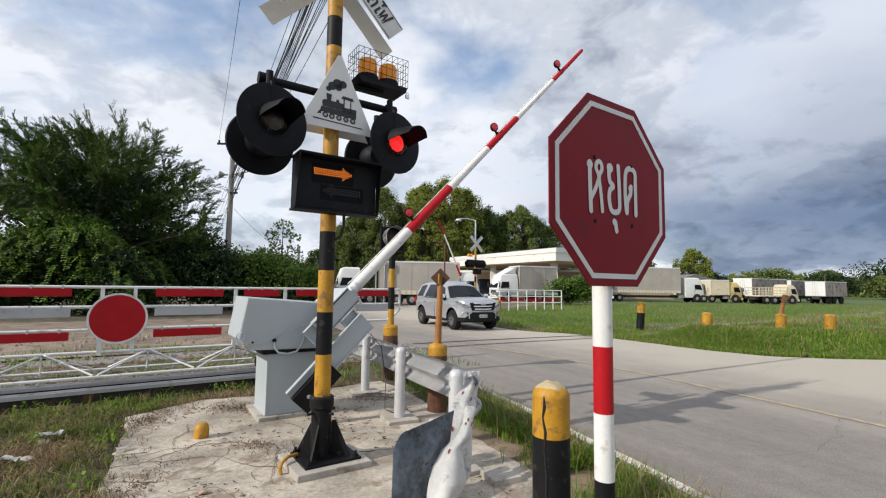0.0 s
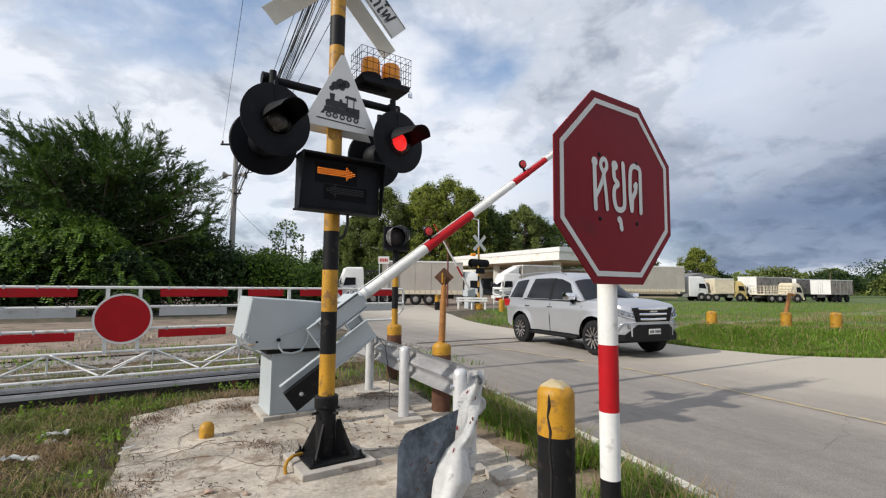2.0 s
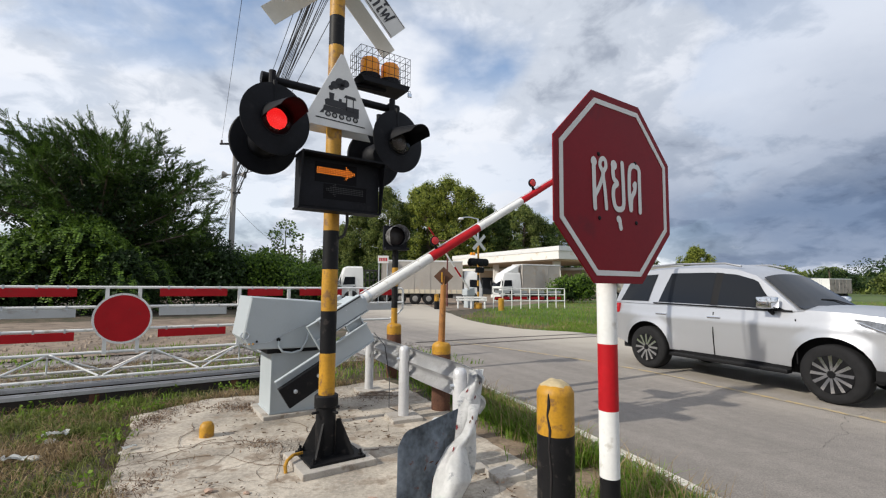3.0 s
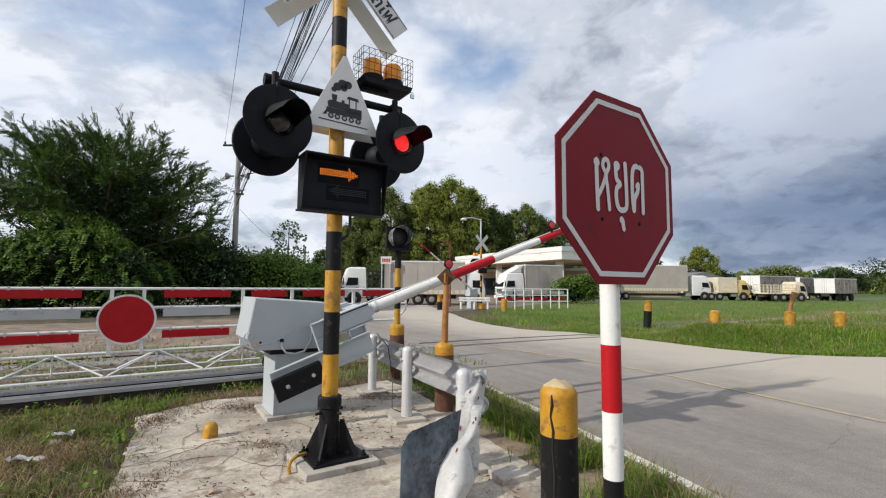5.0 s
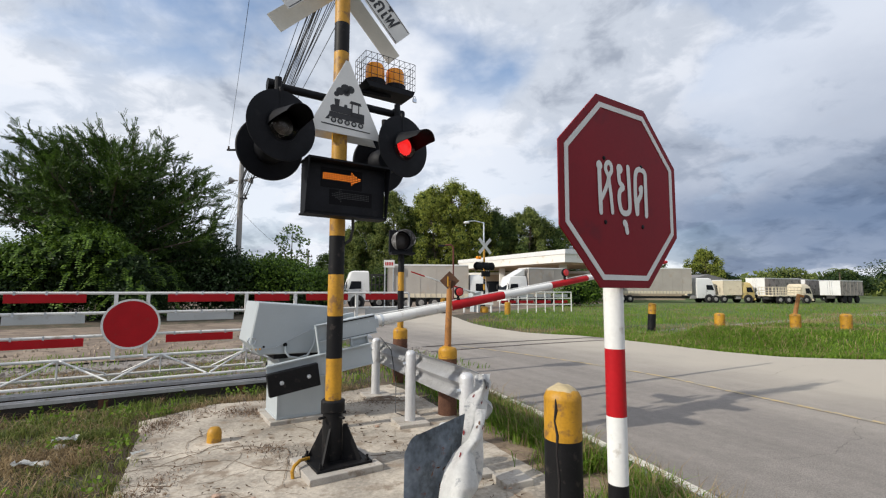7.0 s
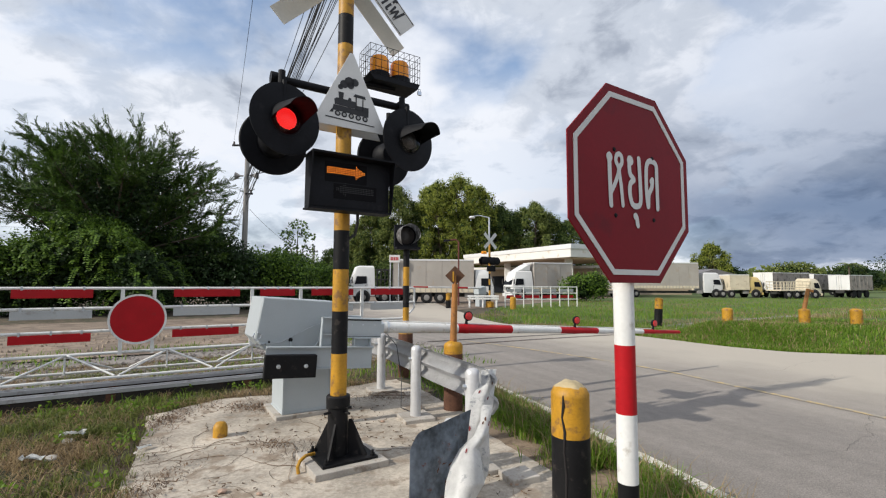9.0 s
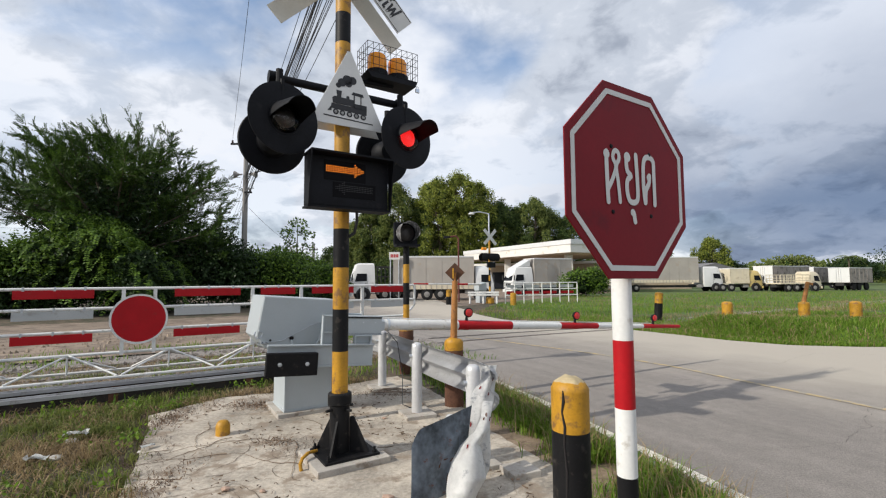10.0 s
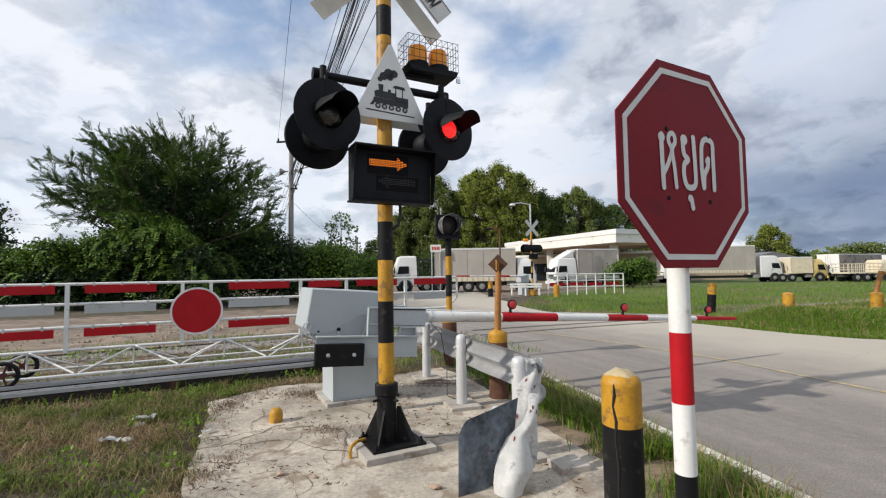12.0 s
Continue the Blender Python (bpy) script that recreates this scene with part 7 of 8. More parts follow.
    tagged(raw("far_woods", verts, faces, LEAF_WOOD), "low green woods along the horizon", "woods", kind="stuff")
    # a palm
    t = thing("palm_tree", pose(84.6, 100, -0.17), "small palm with drooping fronds", "palm")
    bm = bmesh.new()
    tube(bm, [(0, 0, 0), (0.2, 0, 3), (0.1, 0, 6.2)], [0.22, 0.17, 0.14], 8)
    part("trunk", bm, BARK, t, smooth=True)
    verts, faces = [], []
    for k in range(14):
        a, up = k * 2.4, rnd.uniform(-0.1, 0.8)
        d = Vector((math.cos(a), math.sin(a), 0))
        for j in range(16):
            u = j / 16
            p = Vector((0.1, 0, 6.2)) + d * 3.0 * u + Vector((0, 0, 2.2 * up * u - 2.6 * u * u + 0.4 * u))
            for s in (-1, 1):
                side = Vector((-d.y, d.x, 0)) * s
                leaf(verts, faces, p, (side + d * 0.5 + Vector((0, 0, -0.5))).normalized(), Vector((0, 0, 1)), 0.9 * (1 - 0.5 * u), 0.07)
    raw("fronds", verts, faces, LEAF_WOOD, t)


def grass(name, spots, material, label, hmin, hmax, wide=0.006, seed=1, lean=0.4):
    rnd = random.Random(seed)
    verts, faces = [], []
    for x, y, k in spots:
        z = land(x, y) - 0.03
        h = rnd.uniform(hmin, hmax) * k
        a = rnd.uniform(0, 6.283)
        w = wide * rnd.uniform(0.6, 1.4)
        s = Vector((math.cos(a), math.sin(a), 0)) * w
        b = rnd.uniform(0, 6.283)
        l = Vector((math.cos(b), math.sin(b), 0)) * h * lean * rnd.uniform(0.2, 1)
        p = Vector((x, y, z))
        q = p + l * 0.35 + Vector((0, 0, h * 0.6))
        r = p + l + Vector((0, 0, h * (1 - 0.3 * lean)))
        i = len(verts)
        verts += [tuple(p - s), tuple(p + s), tuple(q + s * 0.7), tuple(q - s * 0.7), tuple(r)]
        faces += [(i, i + 1, i + 2, i + 3), (i + 3, i + 2, i + 4)]
    tagged(raw(name, verts, faces, material), label, "grass", kind="stuff")


def poly_of(pts, n=60):
    return [(p.x, p.y) for p in smooth_line(pts, n)]


def build_grass():
    rnd = random.Random(21)
    near_edge = poly_of(NEAR_EDGE, 80)
    far_edge = poly_of(FAR_EDGE, 80)
    road = [(x - 0.42, y - 0.12) for x, y in near_edge] + far_edge[::-1]
    meadow_poly = far_edge[8:] + [(60, 14), (90, 62), (40, 59), (12, 46), (2.6, 30.5), (1.2, 24)]
    bm_spots, dry = [], []
    n = 0
    while n < 150000:
        # denser towards the road, where it is seen nearest
        u = rnd.random() ** 2.2
        y = 9.8 + 48 * u
        x = rnd.uniform(1.0, 14 + 1.5 * y)
        if not inside(x, y, meadow_poly) or inside(x, y, road):
            n += 0.2
            continue
        n += 1
        patch = noise.noise(Vector((x * 0.25, y * 0.35, 0)))
        bare = noise.noise(Vector((x * 0.16 + 7, y * 0.3, 2)))
        if bare < -0.38:
            continue
        k = 1 + 0.6 * patch
        worn = math.hypot((x - 11.5) / 4.0, (y - 21.5 - 0.25 * (x - 11.5)) / 1.3) + 0.5 * noise.noise(Vector((x, y, 3)))
        if worn < 1:
            if rnd.random() < 0.8:
                dry.append((x, y, 0.3))
            continue
        if math.hypot((x - 14.5) / 4.5, (y - 19.0) / 2.2) + 0.6 * noise.noise(Vector((x * 0.7, y * 0.7, 5))) < 1 and rnd.random() < 0.5:
            dry.append((x, y, 1.3))
            continue
        (dry if patch + rnd.uniform(-0.25, 0.25) < -0.33 or (rnd.random() < 0.07) else bm_spots).append((x, y, k))
    edge = 0
    while edge < 60000:
        k = rnd.randrange(22, 78)
        x0, y0 = far_edge[k]
        x1, y1 = far_edge[k + 1]
        u, d = rnd.random(), rnd.random() ** 1.4 * 3.2
        x, y = x0 + (x1 - x0) * u + rnd.uniform(-0.3, 0.3) + 0.35 * d, y0 + (y1 - y0) * u + d
        edge += 1
        if inside(x, y, road) or x > 26:
            continue
        kk = (0.55 + 0.25 * min(d, 1.6)) * (1 + 0.5 * noise.noise(Vector((x * 0.6, y * 0.6, 0))))
        (dry if rnd.random() < 0.08 else bm_spots).append((x, y, kk))
    grass("meadow_grass", bm_spots, GRASS_GREEN, "thick green meadow grass", 0.10, 0.28, 0.009, 2, 0.9)
    grass("meadow_straw", dry, GRASS_DRY, "dry yellow stalks among the grass", 0.12, 0.36, 0.007, 3, 0.8)
    # verge between the slab and the road
    spots = []
    while len(spots) < 24000:
        y = rnd.uniform(1.6, 8.2)
        ex = float(np.interp(-y, [-p[1] for p in near_edge], [p[0] for p in near_edge])) - 0.36
        x = ex - abs(rnd.gauss(0, 0.24)) + 0.03
        if inside(x, y, PAD) and rnd.random() < 0.93:
            continue
        if noise.noise(Vector((x * 1.5, y * 1.5, 6))) < -0.3:
            continue
        spots.append((x, y, 0.7 + 0.5 * rnd.random()))
    grass("verge_grass", spots, GRASS_GREEN, "long green grass along the road's edge", 0.07, 0.30, 0.0045, 4, 1.0)
    grass("verge_straw", [(x + rnd.uniform(-0.1, 0.1), y, k) for x, y, k in spots[::6]], GRASS_DRY, "dry stalks along the road's edge", 0.1, 0.42, 0.003, 14, 0.6)
    # weeds and straw left of the slab and under the gate
    green, straw, dead = [], [], []
    for _ in range(190000):
        x, y = rnd.uniform(-9, 1.9), rnd.uniform(-2.5, 9.5)
        if x > -1.2 and y > 1.4:
            continue
        side = (Vector((x, y, 0)) - Vector((-4.13, 6.53, 0))).dot(AWAY)
        if side > 2.6 or (-0.8 < side < 0.2 and rnd.random() < 0.7):
            continue
        v = noise.noise(Vector((x * 1.3, y * 1.3, 1))) + 0.4 * noise.noise(Vector((x * 4, y * 4, 5)))
        w = noise.noise(Vector((x * 1.1, y * 1.1, 14)))
        edge = any(inside(x + 0.16 * math.cos(a), y + 0.16 * math.sin(a), PAD) for a in (0, 1.57, 3.14, 4.71))
        if inside(x, y, PAD):
            far_in = all(inside(x + 0.3 * math.cos(a), y + 0.3 * math.sin(a), PAD) for a in (0, 1.57, 3.14, 4.71))
            if (far_in and w < 0.42) or rnd.random() < 0.55:
                continue
            dead.append((x, y + 0.0, 0.8))
        elif edge or w > 0.3:
            (dead if rnd.random() < 0.7 else green).append((x, y, 0.8))
        elif v > 0.04:
            if rnd.random() < 0.8:
                green.append((x, y, 0.7 + 0.9 * max(0, v)))
        elif rnd.random() < 0.85:
            (straw if rnd.random() < 0.75 else dead).append((x, y, 0.8))
    grass("weeds", green, WEED, "short olive green weeds in the soil", 0.03, 0.12, 0.005, 5, 1.0)
    grass("dry_straw", straw, GRASS_DRY, "flattened dry straw on the soil", 0.05, 0.2, 0.004, 6, 2.2)
    grass("dead_stalks", dead, TWIG, "brown dead stalks along the slab's edge", 0.04, 0.17, 0.0019, 16, 2.4)
    # tufts of half-dry grass, each a sheaf that leans apart
    sheaf = {0: [], 1: []}
    for _ in range(900):
        x, y = rnd.uniform(-7.5, -1.4), rnd.uniform(1.2, 7.2)
        if inside(x, y, PAD) or (Vector((x, y, 0)) - Vector((-4.13, 6.53, 0))).dot(AWAY) > -0.15:
            continue
        if (Vector((x, y, 0)) - Vector((-4.13, 6.53, 0))).dot(AWAY) > -0.9 and rnd.random() < 0.65:
            continue
        tone = int(noise.noise(Vector((x * 0.9, y * 0.9, 21))) + rnd.uniform(-0.25, 0.25) > -0.10)
        for _ in range(rnd.randrange(35, 90)):
            sheaf[tone].append((x + rnd.gauss(0, 0.06), y + rnd.gauss(0, 0.06), 0.6 + 0.6 * rnd.random()))
    grass("dry_tufts", sheaf[0], GRASS_DRY, "tufts of half-dry grass in the soil", 0.05, 0.17, 0.0035, 26, 1.3)
    grass("green_tufts", sheaf[1], WEED, "tufts of olive green grass in the soil", 0.05, 0.16, 0.0045, 27, 1.1)
    # leaf litter drifted together on the slab
    drift = []
    for cx, cy, sx, sy, n in ((-2.15, 5.5, 0.30, 0.10, 1500), (-3.05, 4.95, 0.10, 0.18, 600), (-1.62, 4.28, 0.10, 0.08, 160), (-2.15, 3.4, 0.07, 0.3, 350), (-1.0, 6.0, 0.25, 0.10, 300)):
        for _ in range(n):
            x, y = rnd.gauss(cx, sx), rnd.gauss(cy, sy)
            if inside(x, y, PAD):
                drift.append((x, y, 1.0))
    verts, faces = [], []
    for x, y, _ in drift:
        p = Vector((x, y, 0.016 + 0.02 * rnd.random()))
        leaf(verts, faces, p, rand_dir(rnd), Vector((rnd.uniform(-0.6, 0.6), rnd.uniform(-0.6, 0.6), 1)).normalized(), rnd.uniform(0.02, 0.055), rnd.uniform(0.002, 0.007))
    tagged(raw("leaf_litter", verts, faces, LITTER), "brown leaf litter drifted on the slab", "litter", kind="stuff")
    bm = bmesh.new()
    for x, y, a0, steps in ((-2.05, 4.40, 3.7, 26), (-2.45, 4.1, 3.9, 20), (-1.45, 4.3, 3.4, 30), (-1.5, 4.35, 5.4, 22), (-1.9, 4.0, 3.6, 26), (-1.2, 3.75, 2.9, 18), (-1.3, 4.6, 2.2, 18), (-0.5, 4.2, 3.3, 18), (-2.6, 4.9, 5.2, 22), (-2.0, 3.5, 3.0, 14)):
        p, a, pts = Vector((x, y, 0.016)), a0, []
        for k in range(steps):
            a += rnd.uniform(-0.45, 0.45) - 0.25 * (a - a0)
            p = p + 0.045 * Vector((math.cos(a), math.sin(a), 0))
            if not inside(p.x, p.y, PAD):
                break
            pts.append((p.x, p.y, 0.016 + 0.006 * rnd.random()))
        if len(pts) > 4:
            tube(bm, pts, [0.0034 * (1 - 0.7 * k / len(pts)) for k in range(len(pts))], 5)
    tagged(part("dead_runners", bm, mat("dead_runner", (0.15, 0.105, 0.07), 0.95, 0, 0.3, 8, 40, 0.2)), "dead brown runners creeping over the slab", "roots", kind="stuff")
    verts, faces = [], []
    for _ in range(45):
        x, y = rnd.uniform(-7, -2.2), rnd.uniform(2.4, 7.6)
        if inside(x, y, PAD) or (Vector((x, y, 0)) - Vector((-4.13, 6.53, 0))).dot(AWAY) > -0.3:
            continue
        for k in range(rnd.randrange(14, 40)):
            p = Vector((x + rnd.gauss(0, 0.07), y + rnd.gauss(0, 0.07), land(x, y) + rnd.uniform(0, 0.11)))
            leaf(verts, faces, p, rand_dir(rnd, 0.3), rand_dir(rnd, 0.9), rnd.uniform(0.03, 0.065), rnd.uniform(0.009, 0.018))
    tagged(raw("broadleaf_weeds", verts, faces, GRASS_GREEN), "small tufts of broad green leaves in the weeds", "weeds", kind="stuff")
    pads = []
    for _ in range(1400):
        x, y = rnd.uniform(-3.3, 0.6), rnd.uniform(2.6, 7.0)
        if inside(x, y, PAD) and noise.noise(Vector((x * 1.1, y * 1.1, 8))) > 0.30:
            pads.append((x, y, 0.6))
    grass("slab_weeds", pads, WEED, "small weeds growing on the slab", 0.03, 0.1, 0.004, 7, 0.9)
    # crumpled scraps of pale plastic among the weeds
    for x, y, r, yaw in ((-3.62, 4.42, 0.10, 20), (-3.45, 3.82, 0.09, -10), (-2.72, 4.12, 0.06, 60)):
        bm = bmesh.new()
        g = []
        for i in range(7):
            row = []
            for j in range(4):
                p = Vector(((i / 6 - 0.5) * 2 * r, (j / 3 - 0.5) * 0.8 * r, 0))
                row.append(bm.verts.new(p + r * Vector((0.3 * noise.noise(p * 30), 0.3 * noise.noise(p * 30 + Vector((x, y, 0))), 0.25 + 0.5 * noise.noise(p * 25 + Vector((y, x, 2)))))))
            g.append(row)
        for a, b in zip(g, g[1:]):
            for j in range(3):
                bm.faces.new((a[j], a[j + 1], b[j + 1], b[j]))
        bmesh.ops.solidify(bm, geom=bm.faces[:], thickness=0.003)
        ob = tagged(part("plastic_scrap", bm, mat("pale_plastic", (0.62, 0.63, 0.62), 0.5, 0, 0.1, 9, 60, 0.1), smooth=True), "crumpled pale plastic scrap lying in the weeds", "litter", "plastic scraps")
        ob.matrix_basis = pose(x, y, land(x, y) + 0.03, 0, 0, yaw)
    # broken stone and clods on the dirt track behind the gate
    verts, faces = [], []
    for _ in range(2400):
        c = Vector((0.25, 11.34, 0)) + ALONG * rnd.uniform(-24, -3) + AWAY * rnd.uniform(2.2, 8.5)
        r = 0.015 + 0.05 * rnd.random() ** 3
        c.z = land(c.x, c.y)
        k = len(verts)
        verts += [tuple(c + Vector((r * math.cos(a) * rnd.uniform(0.7, 1.3), r * math.sin(a) * rnd.uniform(0.7, 1.3), -0.01))) for a in (0.2, 1.5, 2.7, 4.0, 5.2)] + [tuple(c + Vector((rnd.uniform(-0.3, 0.3) * r, rnd.uniform(-0.3, 0.3) * r, r * rnd.uniform(0.6, 1.1))))]
        faces += [(k + i, k + (i + 1) % 5, k + 5) for i in range(5)]
    tagged(raw("broken_stone", verts, faces, mat("stony_dirt", (0.24, 0.19, 0.14), 0.95, 0, 0.3, 4, 40, 0.4, island=0.35)), "broken stone and clods on the dirt track", "gravel", kind="stuff")
    # far side of the tracks
    back = []
    for _ in range(16000):
        s, o = rnd.uniform(-24, -1.0), rnd.uniform(-2.6, 3.4)
        c = Vector((0.25, 11.34, 0)) + ALONG * s + AWAY * o
        if noise.noise(c * 0.8) > 0.0:
            back.append((c.x, c.y, 0.9))
    grass("trackside_weeds", back, GRASS_GREEN, "green weeds along the track", 0.06, 0.22, 0.008, 8, 0.8)


build_plants()
build_grass()

# ---- beyond the crossing: yard, lorries, filling station, far signal, poles ----
CAB_WHITE = mat("lorry_white", (0.66, 0.66, 0.65), 0.4, 0, 0.06, 1, 40, 0.05, (0.5, 0.48, 0.44), 0.66)
CANVAS = mat("grey_canvas", (0.37, 0.34, 0.305), 0.8, 0, 0.12, 0.6, 30, 0.2, (0.36, 0.31, 0.26), 0.6)
CREAM = mat("cream_paint", (0.60, 0.53, 0.40), 0.5, 0, 0.08, 1, 40, 0.05, (0.45, 0.36, 0.26), 0.62)
LORRY_YELLOW = mat("faded_yellow_paint", (0.55, 0.42, 0.16), 0.5, 0, 0.1, 1, 40, 0.05, (0.4, 0.3, 0.16), 0.6)
# grey trailer sides: dark blotches, and shade worked into the base colour
TRAILER_SHADE_SIDE = mat("shaded_grey_side", (0.30, 0.265, 0.24), 0.8, 0, 0.2, 0.8, 30, 0.2, (0.13, 0.11, 0.10), 0.58)
CHASSIS = mat("chassis_black", (0.025, 0.024, 0.024), 0.7, 0, 0.2, 3, 40, 0.1)
STATION_WHITE = mat("station_fascia", (0.70, 0.68, 0.63), 0.6, 0, 0.06, 0.4, 20, 0.05, (0.55, 0.48, 0.38), 0.62)
STATION_TAN = mat("station_wall", (0.46, 0.36, 0.26), 0.8, 0, 0.1, 0.5, 20, 0.1)
POLE_CONCRETE = mat("pole_concrete", (0.25, 0.24, 0.23), 0.9, 0, 0.12, 2, 30, 0.2)


def lorry(x, y, yaw, label, cab_m, load_m, length, load_top, load_low=1.1, load="box", cab_len=1.9, cab_h=2.7, back=0.0, rear=(1.0, 2.15), gap=0.15, fairing=False):
    """A lorry with its nose along local +x; the origin lies under its middle."""
    t = thing("lorry", pose(x, y, gz(x, y) - 0.02, 0, 0, yaw), label, "lorry", "lorries in the yard")
    half = length / 2
    cab0 = half - cab_len
    # cab: a shell that narrows upwards and rounds at its corners
    bm = bmesh.new()
    stations = [(0.62, cab0, half + 0.02, 1.12), (0.95, cab0, half + 0.04, 1.15), (cab_h * 0.5, cab0, half + 0.03, 1.15), (cab_h * 0.52 + 0.80, cab0 + 0.02, half - 0.20, 1.07), (cab_h - 0.12, cab0 + 0.05, half - 0.42, 0.98), (cab_h, cab0 + 0.12, half - 0.70, 0.84)]
    prev = None
    for z, x0, x1, w in stations:
        c = 0.16
        ring = [bm.verts.new((px, py, z)) for px, py in ((x0, -w), (x1 - 2 * c, -w), (x1 - 0.5 * c, -w + 0.4 * c), (x1, -w + 1.6 * c), (x1 + 0.05, 0), (x1, w - 1.6 * c), (x1 - 0.5 * c, w - 0.4 * c), (x1 - 2 * c, w), (x0, w))]
        if prev:
            for i in range(len(ring)):
                j = (i + 1) % len(ring)
                bm.faces.new((prev[i], prev[j], ring[j], ring[i]))
        else:
            bm.faces.new(ring[::-1])
        prev = ring
    bm.faces.new(prev)
    cab = part("cab", bm, cab_m, t, smooth=True)
    zw = cab_h * 0.5
    bm = bmesh.new()
    a = [bm.verts.new((half + 0.075 - 0.05 * abs(y), y, zw + 0.05)) for y in (-0.92, -0.5, 0, 0.5, 0.92)]
    b = [bm.verts.new((half - 0.155 - 0.05 * abs(y), y * 0.96, zw + 0.05 + 0.78)) for y in (-0.92, -0.5, 0, 0.5, 0.92)]
    for i in range(4):
        bm.faces.new((a[i], a[i + 1], b[i + 1], b[i]))
    bmesh.ops.solidify(bm, geom=bm.faces[:], thickness=0.02)
    part("windscreen", bm, CAR_GLASS, cab)
    bm = bmesh.new()
    box(bm, half + 0.035, half + 0.085, -0.72, 0.72, 0.98, zw - 0.12, 0.02)
    part("grille", bm, CHASSIS, cab)
    for s in (-1, 1):
        bm = bmesh.new()
        xd = half - 0.30 - min(1.0, cab_len * 0.5)
        q = [(xd, 1.165, zw + 0.08), (half - 0.28, 1.165, zw + 0.02), (half - 0.46, 1.10, zw + 0.70), (xd, 1.10, zw + 0.70)]
        vs = [bm.verts.new((x, s * (y + 0.006), z)) for x, y, z in q]
        bm.faces.new(vs)
        bmesh.ops.solidify(bm, geom=bm.faces[:], thickness=0.012)
        part("side_window", bm, CAR_GLASS, cab)
        bm = bmesh.new()
        box(bm, xd - 0.06, xd - 0.045, s * 1.155 - 0.008, s * 1.155 + 0.008, 0.75, zw + 0.02)
        box(bm, xd + 0.02, xd + 0.16, s * 1.165 - 0.01, s * 1.165 + 0.01, zw - 0.14, zw - 0.09)
        part("door_seam", bm, CHASSIS, cab)
        bm = bmesh.new()
        box(bm, half - 0.1, half - 0.02, s * 1.36 - 0.10, s * 1.36 + 0.06, zw + 0.12, zw + 0.62, 0.02)
        tube(bm, [(half - 0.1, s * 1.12, zw + 0.7), (half - 0.05, s * 1.34, zw + 0.66), (half - 0.05, s * 1.34, zw + 0.1), (half - 0.1, s * 1.14, zw + 0.04)], 0.018, 5)
        part("mirror", bm, CHASSIS, cab)
        bm = bmesh.new()
        box(bm, half - 0.02, half + 0.07, s * 0.88 - 0.2, s * 0.88 + 0.18, 0.72, 0.93, 0.04)
        part("headlamp", bm, CLEAR, cab)
        bm = bmesh.new()
        lathe(bm, [(0.0, -0.02), (0.62, -0.02), (0.62, 0.02), (0.0, 0.02)], 24, pose(half - 1.0, s * 1.142, 0.52, 90))
        part("wheel_arch", bm, CHASSIS, cab)
        bm = bmesh.new()
        box(bm, cab0 - 0.9, cab0 - 0.15, s * 0.85 - 0.2, s * 0.85 + 0.2, 0.5, 0.95, 0.06)
        part("fuel_tank", bm, POLE_CONCRETE, t)
    bm = bmesh.new()
    box(bm, half - 0.1, half + 0.10, -1.13, 1.13, 0.36, 0.68, 0.05)
    part("bumper", bm, cab_m, t)
    if fairing:
        bm = bmesh.new()
        prism(bm, [(cab0 + 0.15, cab_h - 0.02), (half - 0.75, cab_h - 0.02), (cab0 + 0.45, load_top - 0.25), (cab0 + 0.15, load_top - 0.15)], -0.9, 0.9, bevel=0.06)
        part("roof_fairing", bm, cab_m, cab, smooth=True)
    bm = bmesh.new()
    box(bm, -half, half - 0.3, -0.45, 0.45, 0.55, 0.85)
    part("chassis", bm, CHASSIS, t)
    if load == "box":
        bm = bmesh.new()
        n = max(3, int((length - cab_len) / 1.3))
        a, b = -half + back, cab0 - gap
        box(bm, a, b, -1.18, 1.18, load_low, load_top, 0.03)
        body = part("load_box", bm, load_m, t)
        for k in range(n + 1):
            for s in (-1, 1):
                bm = bmesh.new()
                xx = a + (b - a) * k / n
                box(bm, xx - 0.02, xx + 0.02, s * 1.19 - 0.012, s * 1.19 + 0.012, load_low + 0.05, load_top - 0.1)
                part("rib", bm, load_m, body)
        for k in range(3 * n + 1):
            for s in (-1, 1):
                bm = bmesh.new()
                xx = a + 0.03 + (b - a - 0.06) * k / (3 * n)
                box(bm, xx - 0.025, xx + 0.025, s * 1.235 - 0.012, s * 1.235 + 0.012, load_low - 0.18, load_low + 0.2)
                part("bed_stake", bm, load_m, body)
        bm = bmesh.new()
        box(bm, a - 0.02, b + 0.02, -1.21, 1.21, load_top - 0.12, load_top + 0.01, 0.01)
        part("top_rim", bm, CAB_WHITE, body)
        bm = bmesh.new()
        box(bm, a - 0.02, b + 0.02, -1.22, 1.22, load_low - 0.16, load_low + 0.18, 0.01)
        part("bed", bm, CREAM, t)
    else:
        bm = bmesh.new()
        box(bm, -half, cab0 - 0.1, -1.15, 1.15, load_low - 0.15, load_low, 0.01)
        part("bed", bm, load_m, t)
        for k in range(9):
            for s in (-1, 1):
                bm = bmesh.new()
                xx = -half + 0.06 + (cab0 - 0.22 + half) * k / 8
                box(bm, xx - 0.03, xx + 0.03, s * 1.12 - 0.02, s * 1.12 + 0.02, load_low, load_top)
                part("stake", bm, load_m, t)
        for z in (load_low + 0.3, (load_low + load_top) / 2 + 0.1, load_top):
            for s in (-1, 1):
                bm = bmesh.new()
                box(bm, -half, cab0 - 0.1, s * 1.12 - 0.025, s * 1.12 + 0.025, z - 0.05, z + 0.03)
